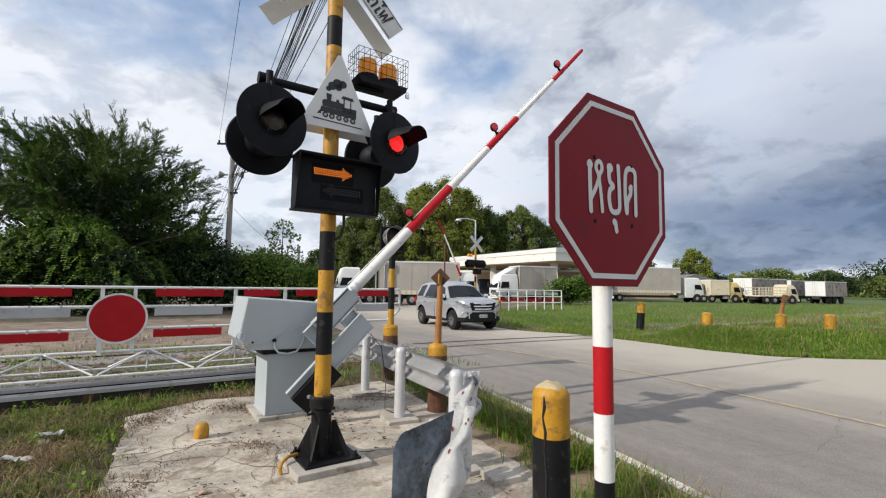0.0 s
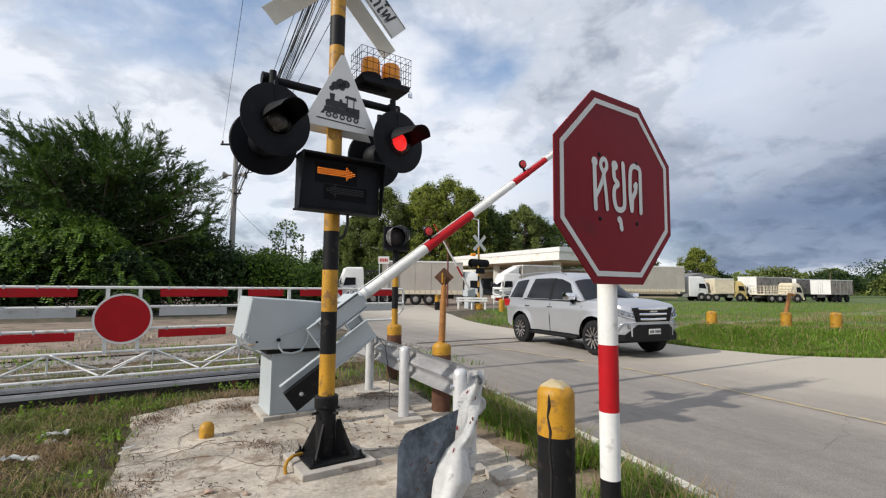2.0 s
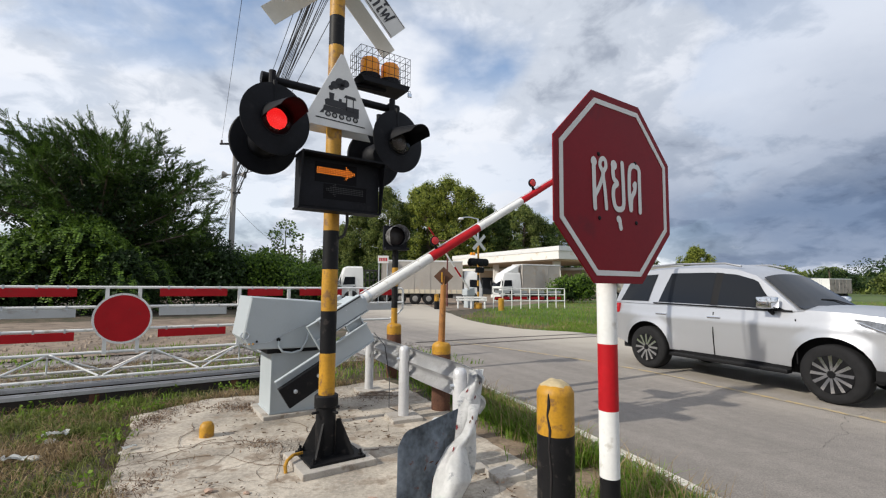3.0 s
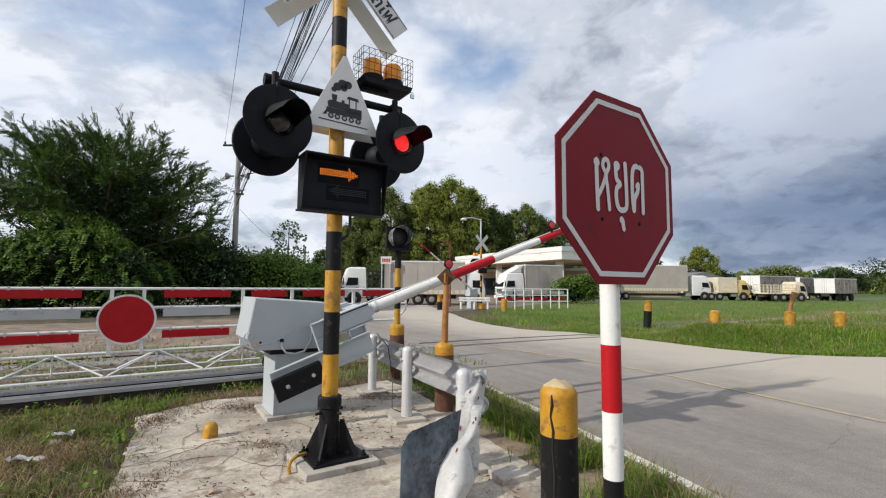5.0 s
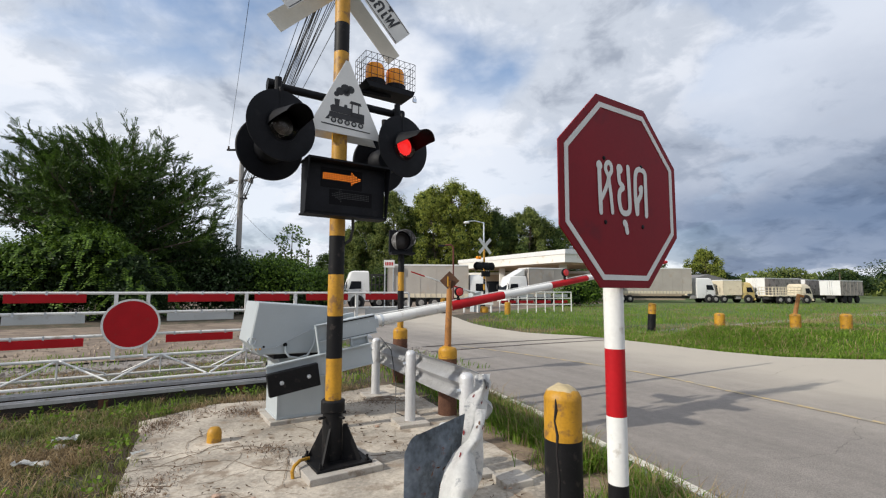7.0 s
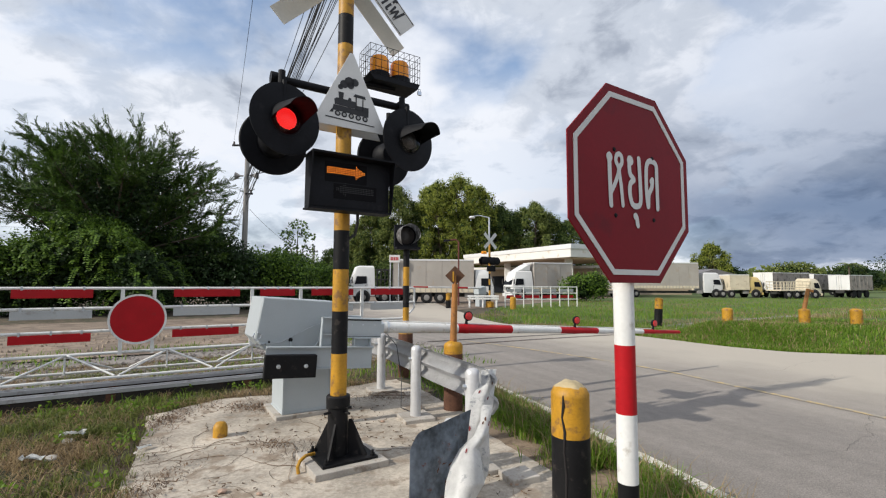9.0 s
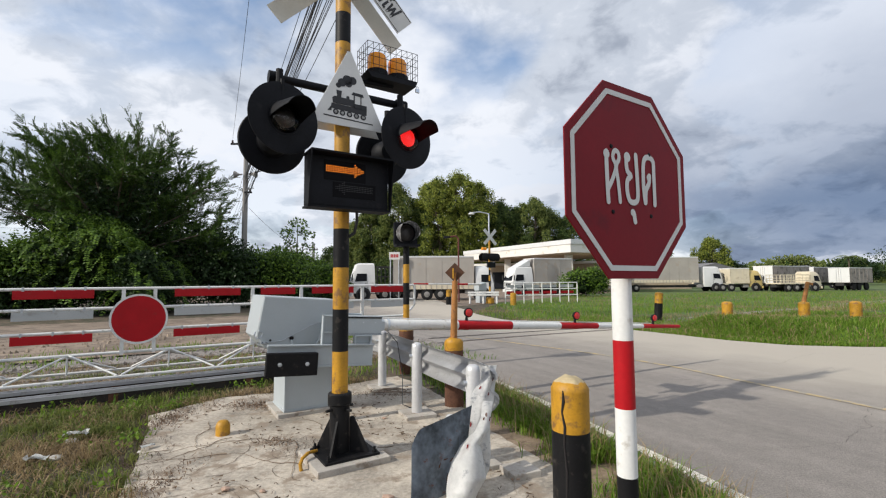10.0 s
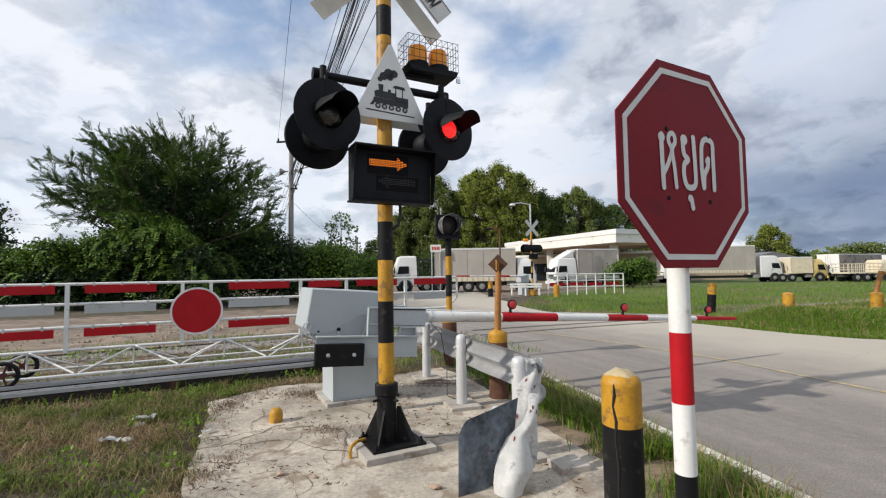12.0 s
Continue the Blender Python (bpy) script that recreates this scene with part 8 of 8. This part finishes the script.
                part("side_rail", bm, load_m, t)
    for xx in (half - 1.0, *[r - half for r in rear]):
        for s in (-1, 1):
            bm = bmesh.new()
            lathe(bm, [(0.25, -0.13), (0.42, -0.14), (0.5, -0.1), (0.5, 0.1), (0.42, 0.14), (0.25, 0.13)], 22, pose(xx, s * 1.05, 0.5, 90))
            w = part("wheel", bm, TYRE, t, smooth=True)
            bm = bmesh.new()
            lathe(bm, [(0.25, 0.0), (0.2, 0.04), (0.09, 0.02), (0.08, 0.09), (0, 0.1)], 16, pose(xx, s * 1.175, 0.5, -90 * s))
            part("hub", bm, POLE_CONCRETE, w)
    return t


def trailer(x, y, yaw, length, top, label):
    """A box trailer whose rear doors stand at the origin; it runs off along local +x."""
    t = thing("trailer", pose(x, y, gz(x, y), 0, 0, yaw), label, "trailer", "trailers in the yard")
    bm = bmesh.new()
    box(bm, 0.03, length, -1.22, 1.22, 1.0, top, 0.02)
    body = part("box_body", bm, TRAILER_SHADE_SIDE, t, "grey box with shade in its side colour")
    for s in (-1, 1):
        bm = bmesh.new()
        box(bm, 0.0, 0.03, s * 0.61 - 0.59, s * 0.61 + 0.59, 1.05, top - 0.06, 0.006)
        door = part("rear_door", bm, CAB_WHITE, t, "white rear door")
        bm = bmesh.new()
        rod(bm, (-0.02, s * 0.25, 1.1), (-0.02, s * 0.25, top - 0.15), 0.02, seg=6)
        part("lock_rod", bm, GALV, door)
        for k in range(int(length / 0.9)):
            bm = bmesh.new()
            box(bm, 0.5 + 0.9 * k - 0.02, 0.5 + 0.9 * k + 0.02, s * 1.23 - 0.012, s * 1.23 + 0.012, 1.1, top - 0.1)
            part("rib", bm, TRAILER_SHADE_SIDE, body)
        for xx in (1.2, 2.4, length - 1.2):
            bm = bmesh.new()
            lathe(bm, [(0.25, -0.13), (0.42, -0.14), (0.5, -0.1), (0.5, 0.1), (0.42, 0.14), (0.25, 0.13)], 18, pose(xx, s * 0.98, 0.5, 90))
            part("wheel", bm, TYRE, t, smooth=True)
    bm = bmesh.new()
    box(bm, -0.02, length + 0.02, -1.24, 1.24, top - 0.08, top + 0.02, 0.01)
    part("top_rim", bm, CAB_WHITE, body)
    bm = bmesh.new()
    box(bm, 0.1, length - 0.1, -0.5, 0.5, 0.6, 1.0)
    part("underframe", bm, CHASSIS, t)


def build_yard():
    lorry(-0.9, 40.2, 4, "white lorry with a tall dusty box body in the yard", CAB_WHITE, CANVAS, 8.6, 3.75, 1.1, cab_len=1.6, cab_h=2.9, rear=(1.6, 2.85, 4.0))
    lorry(-6.6, 40.5, 197, "white tractor unit with a black rear in the yard", CAB_WHITE, CHASSIS, 5.0, 2.9, 1.0, "flat", cab_len=2.0, cab_h=3.2)
    lorry(9.2, 50.5, 200, "white lorry with a grey box body facing the road", CAB_WHITE, CANVAS, 7.2, 4.0, 1.1, cab_len=2.4, cab_h=3.1, fairing=True)
    lorry(12.5, 57.5, 205, "white lorry parked under the canopy", CAB_WHITE, CHASSIS, 6.0, 2.0, 1.0, "flat", cab_len=2.0, cab_h=2.6)
    lorry(28.8, 62.5, 4, "white lorry with a long grey canvas body", CAB_WHITE, CANVAS, 14.0, 4.6, 1.35, cab_len=2.6, cab_h=3.3, gap=0.75)
    lorry(18.6, 61.0, 6, "white lorry with a low flat bed in the yard", CAB_WHITE, CREAM, 8.5, 1.4, 1.05, "flat", cab_len=1.9, cab_h=3.2)
    lorry(37.6, 62.5, 3, "yellow lorry with a cream covered bed", LORRY_YELLOW, CREAM, 6.4, 3.05, 1.2, cab_len=1.7, cab_h=2.75, back=2.0)
    lorry(42.6, 58.5, 8, "cream lorry with a staked bed", CREAM, CREAM, 5.6, 2.1, 1.1, "flat", cab_len=1.5, cab_h=2.5)
    lorry(60.4, 78, 10, "cream lorry with an empty flat bed", CREAM, CREAM, 6.0, 1.7, 1.1, "flat", cab_len=1.5, cab_h=2.3)
    for x, y, yaw, length, top, label in ((41.2, 62.0, 28, 9.0, 3.3, "long grey trailer with white rear doors"), (50.2, 66.8, 28, 8.0, 3.2, "long grey trailer with a pale rear"), (51.6, 62.6, 24, 5.4, 3.0, "short white box trailer with a side greyed as shade")):
        trailer(x, y, yaw, length, top, label)
    # filling station
    t = thing("filling_station", pose(0, 0, -0.19), "white flat-roofed filling station canopy with a cream building behind", "filling station")
    cs = [Vector((1.9, 81, 0)), Vector((14.8, 58, 0)), Vector((27, 64.6, 0)), Vector((14, 87.5, 0))]
    def slab(name, pts, z0, z1, m, lab=""):
        bm = bmesh.new()
        a = [bm.verts.new((p.x, p.y, z0)) for p in pts]
        b = [bm.verts.new((p.x, p.y, z1)) for p in pts]
        bm.faces.new(a); bm.faces.new(b)
        for i in range(len(pts)):
            j = (i + 1) % len(pts)
            bm.faces.new((a[i], a[j], b[j], b[i]))
        return part(name, bm, m, t, lab)
    slab("canopy", cs, 5.15, 6.75, STATION_WHITE, "white canopy with a deep fascia")
    mid = sum(cs, Vector()) / 4
    slab("soffit", [p.lerp(mid, 0.04) for p in cs], 5.0, 5.16, STATION_TAN)
    slab("roof_edge", [p.lerp(mid, -0.012) for p in cs], 6.2, 6.8, CAB_WHITE)
    for u, v in ((0.1, 0.15), (0.1, 0.85), (0.62, 0.15), (0.62, 0.85)):
        p = cs[1].lerp(cs[0], u).lerp(cs[2].lerp(cs[3], u), v)
        bm = bmesh.new()
        box(bm, p.x - 0.45, p.x + 0.45, p.y - 0.45, p.y + 0.45, 0, 5.05, 0.03)
        part("column", bm, STATION_WHITE, t)
    b0 = [Vector((3, 86, 0)), Vector((24, 74, 0)), Vector((40, 78, 0)), Vector((36, 90, 0)), Vector((8, 96, 0))]
    slab("back_building", b0, 0, 4.3, STATION_TAN, "tan building with dark openings")
    slab("back_roof", [p.lerp(Vector((20, 84, 0)), -0.03) for p in b0], 4.3, 4.7, STATION_WHITE)
    for k in range(6):
        p = b0[0].lerp(b0[1], (k + 0.5) / 6)
        bm = bmesh.new()
        d = (b0[1] - b0[0]).normalized()
        box(bm, -1.3, 1.3, -0.12, 0.05, 0.1, 3.1, 0, Matrix.Translation(p) @ Matrix.Rotation(math.atan2(d.y, d.x), 4, "Z"))
        part("shop_front", bm, CAR_GLASS, t)
    leafy_mass("shrub", 12.6, 46, [((0, 0, 1.2), (2.2, 1.4, 1.5)), ((1.6, 0, 1.5), (1.2, 1, 1.4))], 4500, 0.22, LEAF_BUSH, 131, "bright green shrub beside the filling station", "shrub", 0.1)
    # sheds beyond the lorries
    for x, y, w, d, hgt in ((52, 98, 9, 8, 3.6), (78, 108, 14, 8, 3.2)):
        s = thing("shed", pose(x, y, -0.2, 0, 0, 12), "low shed with a grey sheet-metal roof", "shed", "sheds")
        bm = bmesh.new()
        box(bm, -w / 2, w / 2, -d / 2, d / 2, 0, hgt)
        part("wall", bm, CREAM, s)
        bm = bmesh.new()
        prism(bm, [(-w / 2 - 0.5, hgt), (w / 2 + 0.5, hgt), (w / 2 + 0.5, hgt + 0.15), (0, hgt + 1.3), (-w / 2 - 0.5, hgt + 0.15)], -d / 2 - 0.5, d / 2 + 0.5)
        part("roof", bm, mat("sheet_roof", (0.20, 0.19, 0.19), 0.6, 0.3, 0.15, 1, 20, 0.1), s)
    # board on two legs
    s = thing("sign_board", pose(-4.95, 38.3, -0.19), "small white board with red writing on legs", "sign board")
    bm = bmesh.new()
    box(bm, -0.45, 0.45, -0.04, 0.04, 3.45, 4.08, 0.01)
    b = part("board", bm, SIGN_WHITE, s)
    for k in range(5):
        bm = bmesh.new()
        box(bm, -0.33 + k * 0.14, -0.23 + k * 0.14, -0.047, -0.042, 3.62, 3.9)
        part("red_bar", bm, RED, b)
    for x in (-0.35, 0.35):
        bm = bmesh.new()
        rod(bm, (x, 0.05, 0), (x, 0.05, 3.9), 0.05, seg=8)
        part("leg", bm, GALV, s)


def build_far_crossing():
    y = 33.0
    z0 = gz(0, y)
    t = thing("far_signal_post", pose(2.6, y, z0, 0, 0, 34), "black and yellow crossing signal with a white crossbuck across the tracks", "signal post")
    zs = [0.0, 0.4, 0.8, 1.2, 1.6, 2.0, 2.4, 3.2, 3.6, 4.9]
    for k, (a, b) in enumerate(zip(zs, zs[1:])):
        bm = bmesh.new()
        rod(bm, (0, 0, a), (0, 0, b), 0.075, seg=12)
        part("black_band" if k % 2 else "yellow_band", bm, BLACK if k % 2 else YELLOW, t, smooth=True)
    bm = bmesh.new()
    lathe(bm, [(0.3, 0), (0.3, 0.35), (0.2, 0.42), (0, 0.43)], 16)
    part("foot", bm, YELLOW, t)
    for ang in (-45, 45):
        bm = bmesh.new()
        box(bm, -0.75, 0.75, -0.1 - 0.01 * (ang > 0), -0.09 - 0.01 * (ang > 0), -0.12, 0.12, 0.002, pose(0, 0, 4.75, 0, ang, 0))
        part("crossbuck_board", bm, SIGN_WHITE, t)
    bm = bmesh.new()
    rod(bm, (-0.75, 0, 3.55), (0.75, 0, 3.55), 0.04, seg=8)
    part("crossarm", bm, DARK, t)
    for s, lit in ((-0.6, False), (0.6, False), (0.0, True)):
        for f in (-1, 1):
            bm = bmesh.new()
            lathe(bm, [(0.0, -0.1), (0.12, -0.08), (0.28, -0.01), (0.28, 0.01), (0, 0.02)], 24, pose(s * 0.9, f * 0.2, 3.3, 90 * f))
            part("signal_head", bm, DARK, t, smooth=True)
    bm = bmesh.new()
    lathe(bm, [(0.0, 0.03), (0.1, 0.02), (0.12, 0.0)], 16, pose(-0.05, -0.24, 3.3, 90))
    part("lens", bm, LAMP_RED, t, "lit red lens")
    bm = bmesh.new()
    box(bm, -0.35, 0.35, -0.25, -0.1, 2.55, 2.95, 0.02)
    part("arrow_box", bm, DARK, t)
    for s in (-0.62, -0.38):
        bm = bmesh.new()
        lathe(bm, [(0.1, 0), (0.1, 0.17), (0.05, 0.2), (0, 0.2)], 12, pose(s, 0, 3.8))
        part("beacon", bm, AMBER, t, "amber beacon", True)
    # its boom
    m = thing("far_barrier_machine", pose(2.0, 34.0, z0, 0, 0, 34), "grey steel barrier machine across the tracks", "barrier machine")
    bm = bmesh.new()
    box(bm, -0.3, 0.3, -0.25, 0.25, 0, 0.9, 0.02)
    part("pedestal", bm, STEEL_GREY, m)
    bm = bmesh.new()
    prism(bm, [(0.35, 0.9), (-0.4, 0.9), (-0.4, 1.35), (0.3, 1.5)], -0.3, 0.3, bevel=0.02)
    part("housing", bm, STEEL_GREY, m)
    t = thing("far_boom_barrier", pose(2.0, 33.6, 1.35 + z0, 0, 0, 214), "thin red and white barrier boom across the tracks", "barrier boom")
    cuts = [(0.0, "w"), (1.2, "r"), (2.1, "w"), (4.5, "r"), (5.6, "")]
    for (a, c), (b, _) in zip(cuts, cuts[1:]):
        bm = bmesh.new()
        rod(bm, (a, 0, 0), (b, 0, 0), 0.075 - 0.006 * a, 0.075 - 0.006 * b, seg=12)
        part("white_section" if c == "w" else "red_section", bm, WHITE if c == "w" else RED, t, smooth=True)
    # white fence and crash rail by the far signal
    f = thing("white_fence", pose(3.7, 33.0, gz(0, 33), 0, 0, 16), "white tubular fence with red boards behind", "fence")
    for k in range(9):
        bm = bmesh.new()
        rod(bm, (k * 0.72, 0, -0.05), (k * 0.72, 0, 1.45), 0.04, seg=8)
        part("post", bm, WHITE, f)
    for z in (0.55, 1.0, 1.45):
        bm = bmesh.new()
        rod(bm, (0, 0, z), (5.76, 0, z), 0.035, seg=8)
        part("rail", bm, WHITE, f)
    for k in range(4):
        for z in (0.75, 1.2):
            bm = bmesh.new()
            box(bm, 0.15 + k * 1.4, 1.3 + k * 1.4, 0.08, 0.1, z - 0.1, z + 0.1)
            part("board", bm, RED if z < 1 else mat("grey_board", (0, 0, 0)), f)
    g = thing("far_guard_rail", pose(1.0, 32.6, gz(0, 33)), "white guard rail on short posts", "guard rail")
    bm = bmesh.new()
    box(bm, 0, 2.2, -0.05, 0.0, 0.55, 0.68, 0.02)
    box(bm, 0, 2.2, -0.05, 0.0, 0.72, 0.85, 0.02)
    part("beam", bm, WHITE, g)
    for x in (0.15, 1.1, 2.05):
        bm = bmesh.new()
        rod(bm, (x, 0.06, 0), (x, 0.06, 0.8), 0.07, seg=10)
        part("post", bm, WHITE, g)
    bollard(-0.35, 31.5, 0.17, 1.05, 0.55, BLACK, "striped bollard at the far side of the crossing", group="far bollards")
    bollard(4.0, 31.0, 0.2, 0.8, 0.1, YELLOW, "yellow bollard by the white fence", group="far bollards")
    p = thing("red_lamp_post", pose(0.4, 35.5, gz(0, 33)), "slim rust-red lamp post", "lamp post")
    bm = bmesh.new()
    tube(bm, [(0, 0, 0), (0, 0, 4.9), (-0.2, 0, 5.1), (-0.7, 0, 5.05)], 0.06, 8)
    part("mast", bm, mat("rust_red_paint", (0.12, 0.03, 0.025), 0.7, 0.1, 0.2, 2, 40, 0.1), p)
    bm = bmesh.new()
    box(bm, -1.15, -0.65, -0.12, 0.12, 4.95, 5.1, 0.03)
    part("lantern", bm, DARK, p)
    p = thing("street_lamp", pose(3.6, 46, gz(0, 33)), "galvanised street lamp with one arm", "street lamp")
    bm = bmesh.new()
    rod(bm, (0, 0, 0), (0, 0, 8.4), 0.11, 0.07, seg=10)
    tube(bm, [(0, 0, 8.35), (-0.9, 0, 8.55), (-1.6, 0, 8.5)], 0.05, 8)
    part("mast", bm, GALV, p)
    bm = bmesh.new()
    lathe(bm, [(0.0, 0.16), (0.2, 0.14), (0.33, 0.0), (0.28, -0.06), (0, -0.08)], 14, pose(-1.75, 0, 8.35))
    part("lantern", bm, CAB_WHITE, p)


def utility_pole(x, y, top, arms, label):
    t = thing("utility_pole", pose(x, y, gz(x, y)), label, "utility pole", "utility poles")
    bm = bmesh.new()
    rod(bm, (0, 0, -0.1), (0, 0, top), 0.21, 0.15, seg=8)
    part("mast", bm, POLE_CONCRETE, t)
    for z, l, side in arms:
        bm = bmesh.new()
        box(bm, -l if side <= 0 else 0, l if side >= 0 else 0, -0.18, -0.1, z - 0.06, z + 0.06)
        a = part("crossarm", bm, DARK, t)
        bm = bmesh.new()
        for k in ((-1, 1) if side == 0 else (side,)):
            lathe(bm, [(0.05, 0.06), (0.08, 0.12), (0.05, 0.18), (0.07, 0.24), (0.0, 0.28)], 8, pose(k * (l - 0.12), -0.14, z))
        part("insulator", bm, mat("insulator", (0.05, 0.03, 0.02), 0.3, 0, 0.1, 5, 40, 0), a)
    return t


def wire(a, b, sag, r=0.012, n=14):
    a, b = Vector(a), Vector(b)
    return [a.lerp(b, k / n) - Vector((0, 0, sag * 4 * (k / n) * (1 - k / n))) for k in range(n + 1)], r


def build_poles():
    p = utility_pole(-13.9, 30, 12.2, ((10.9, 1.0, -1), (7.6, 0.5, 1)), "grey concrete utility pole carrying cables and loudspeakers")
    for dx in (-0.35, 0.5):
        bm = bmesh.new()
        lathe(bm, [(0.05, -0.2), (0.06, 0.0), (0.24, 0.3), (0.22, 0.3), (0.05, 0.02)], 14, pose(dx, -0.2, 8.8, 0, 90, 0) if dx > 0 else pose(dx, -0.2, 8.8, 0, -90, 0))
        part("loudspeaker", bm, POLE_CONCRETE, p, "grey horn loudspeaker", True)
    bm = bmesh.new()
    tube(bm, [(0.1, -0.2, 8.8), (1.0, -0.3, 8.95), (1.8, -0.4, 9.1)], 0.03, 6)
    part("bracket", bm, DARK, p)
    utility_pole(-27, 52, 10.6, ((9.6, 1.3, 0), (7.6, 1.0, 0)), "far concrete utility pole with two crossarms")
    utility_pole(-18.5, 60, 6.4, ((5.8, 0.6, 0),), "short far utility pole")
    utility_pole(-52, 40, 8.0, ((7.5, 0.6, 0),), "far utility pole beyond the trees")
    utility_pole(8.5, -9.0, 12.0, ((11.2, 1.0, 0),), "grey concrete utility pole behind the viewer's side of the road")
    rnd = random.Random(9)
    for k in range(24):
        z = 6.6 + 2.4 * rnd.random() if k > 5 else 8.4 + 0.06 * k
        e = (8.4 + rnd.uniform(-0.9, 0.9), -9.0, 11.2 + rnd.uniform(-0.9, 0.9)) if k > 5 else (8.4 + 0.03 * k, -9.0, 10.6 + 0.03 * k)
        pts, r = wire((-13.8, 29.8, z), e, rnd.uniform(0.0, 0.7) if k > 5 else 0.05, 0.010 if k > 5 else 0.022)
        bm = bmesh.new()
        tube(bm, pts, r, 5)
        tagged(part("cable", bm, WIRE), "black overhead cable strung between utility poles", "cable", "overhead cables")
    for a, b, s in (((-14.8, 29.9, 11.1), (1.6, -1.5, 10.7), 0.2), ((-14.0, 29.9, 7.6), (-27, 52, 9.6), 0.8), ((-13.8, 29.9, 7.0), (-27.2, 52, 7.6), 0.9), ((-13.6, 29.9, 6.4), (-18.5, 60, 5.8), 0.9), ((-27, 52, 7.4), (-52, 40, 7.5), 0.6), ((-13.9, 29.9, 9.0), (-27, 52, 9.0), 1.4), ((-13.8, 29.9, 8.6), (-27, 52, 8.3), 1.8), ((-13.7, 29.9, 8.3), (-26.6, 52, 7.0), 1.2), ((-13.7, 29.9, 8.0), (-26.5, 52, 6.2), 1.5), ((-13.5, 29.9, 8.9), (-26, 52, 5.6), 1.0), ((-13.9, 29.9, 6.8), (-26, 52, 5.0), 0.6), ((-13.9, 29.9, 7.2), (-16, 34, 0.5), 0.2), ((-13.9, 29.9, 7.6), (-15.2, 33, 0.5), 0.2)):
        pts, r = wire(a, b, s, 0.011)
        bm = bmesh.new()
        tube(bm, pts, r, 4)
        tagged(part("cable", bm, WIRE), "thin black overhead cable", "cable", "overhead cables")


build_yard()
build_far_crossing()
build_poles()
FAR_ARM = bpy.data.objects["far_boom_barrier"]

# ---- what moves ----
ARM_ANGLES = [(0, 46.2), (0.5, 43.4), (1, 40.7), (1.5, 38.1), (2, 35.7), (2.5, 33.2), (3, 30.6), (4, 25.3), (5, 20.0), (5.5, 17.3), (6, 14.3), (6.5, 11.8), (7, 9.2), (7.6, 5.0), (8.2, 0.2), (8.6, -2.6), (8.8, -3.2), (12, -3.2)]


SWITCHES = (0.56, 1.46, 2.26, 3.10, 3.96, 4.86, 5.56, 6.46, 7.28, 8.12, 8.94, 9.78, 10.56, 11.46)


def flashing(lit):
    """Rows for a lamp ball that makes half a turn at each change of the two lamps."""
    a = 0 if lit else 180
    rows = [(0, BALL_AT @ pose(0, 0, 0, 0, 0, a))]
    for t in SWITCHES:
        for k in range(4):
            rows.append((t - 0.06 + 0.04 * k, BALL_AT @ pose(0, 0, 0, 0, 0, a + 60 * k)))
        a += 180
    return rows + [(12, BALL_AT @ pose(0, 0, 0, 0, 0, a))]


def motions():
    for ball, lit in FLASHERS:
        walk(ball, flashing(lit))
    base = Matrix.Translation(PIVOT) @ pose(0, 0, 0, 0, 0, ARM_BEARING)
    walk(ARM, [(t, base @ pose(0, 0, 0, 0, -a, 0)) for t, a in ARM_ANGLES])
    far = FAR_ARM.matrix_basis.copy()
    walk(FAR_ARM, [(t, far @ pose(0, 0, 0, 0, -a, 0)) for t, a in ((0, 63), (2.5, 53), (5.5, 31), (6.5, 21), (8.7, 1), (12, 1))])
    rows = []
    for t, x, y, yaw in CAR_WAY:
        c, s = math.cos(radians(yaw)), math.sin(radians(yaw))
        zf, zr = gz(x + 1.42 * c, y + 1.42 * s), gz(x - 1.42 * c, y - 1.42 * s)
        rows.append((t, pose(x, y, (zf + zr) / 2, 0, -math.degrees(math.atan2(zf - zr, 2.845)), yaw)))
    walk(CAR, rows)
    ts, dist = [r[0] for r in CAR_WAY], [0.0]
    for a, b in zip(CAR_WAY, CAR_WAY[1:]):
        dist.append(dist[-1] + math.hypot(b[1] - a[1], b[2] - a[2]))
    for wheel, m in CAR_WHEELS:
        walk(wheel, [(k * 0.1, m @ pose(0, 0, 0, 0, math.degrees(float(np.interp(k * 0.1, ts, dist)) / TYRE_R), 0)) for k in range(121)])


motions()
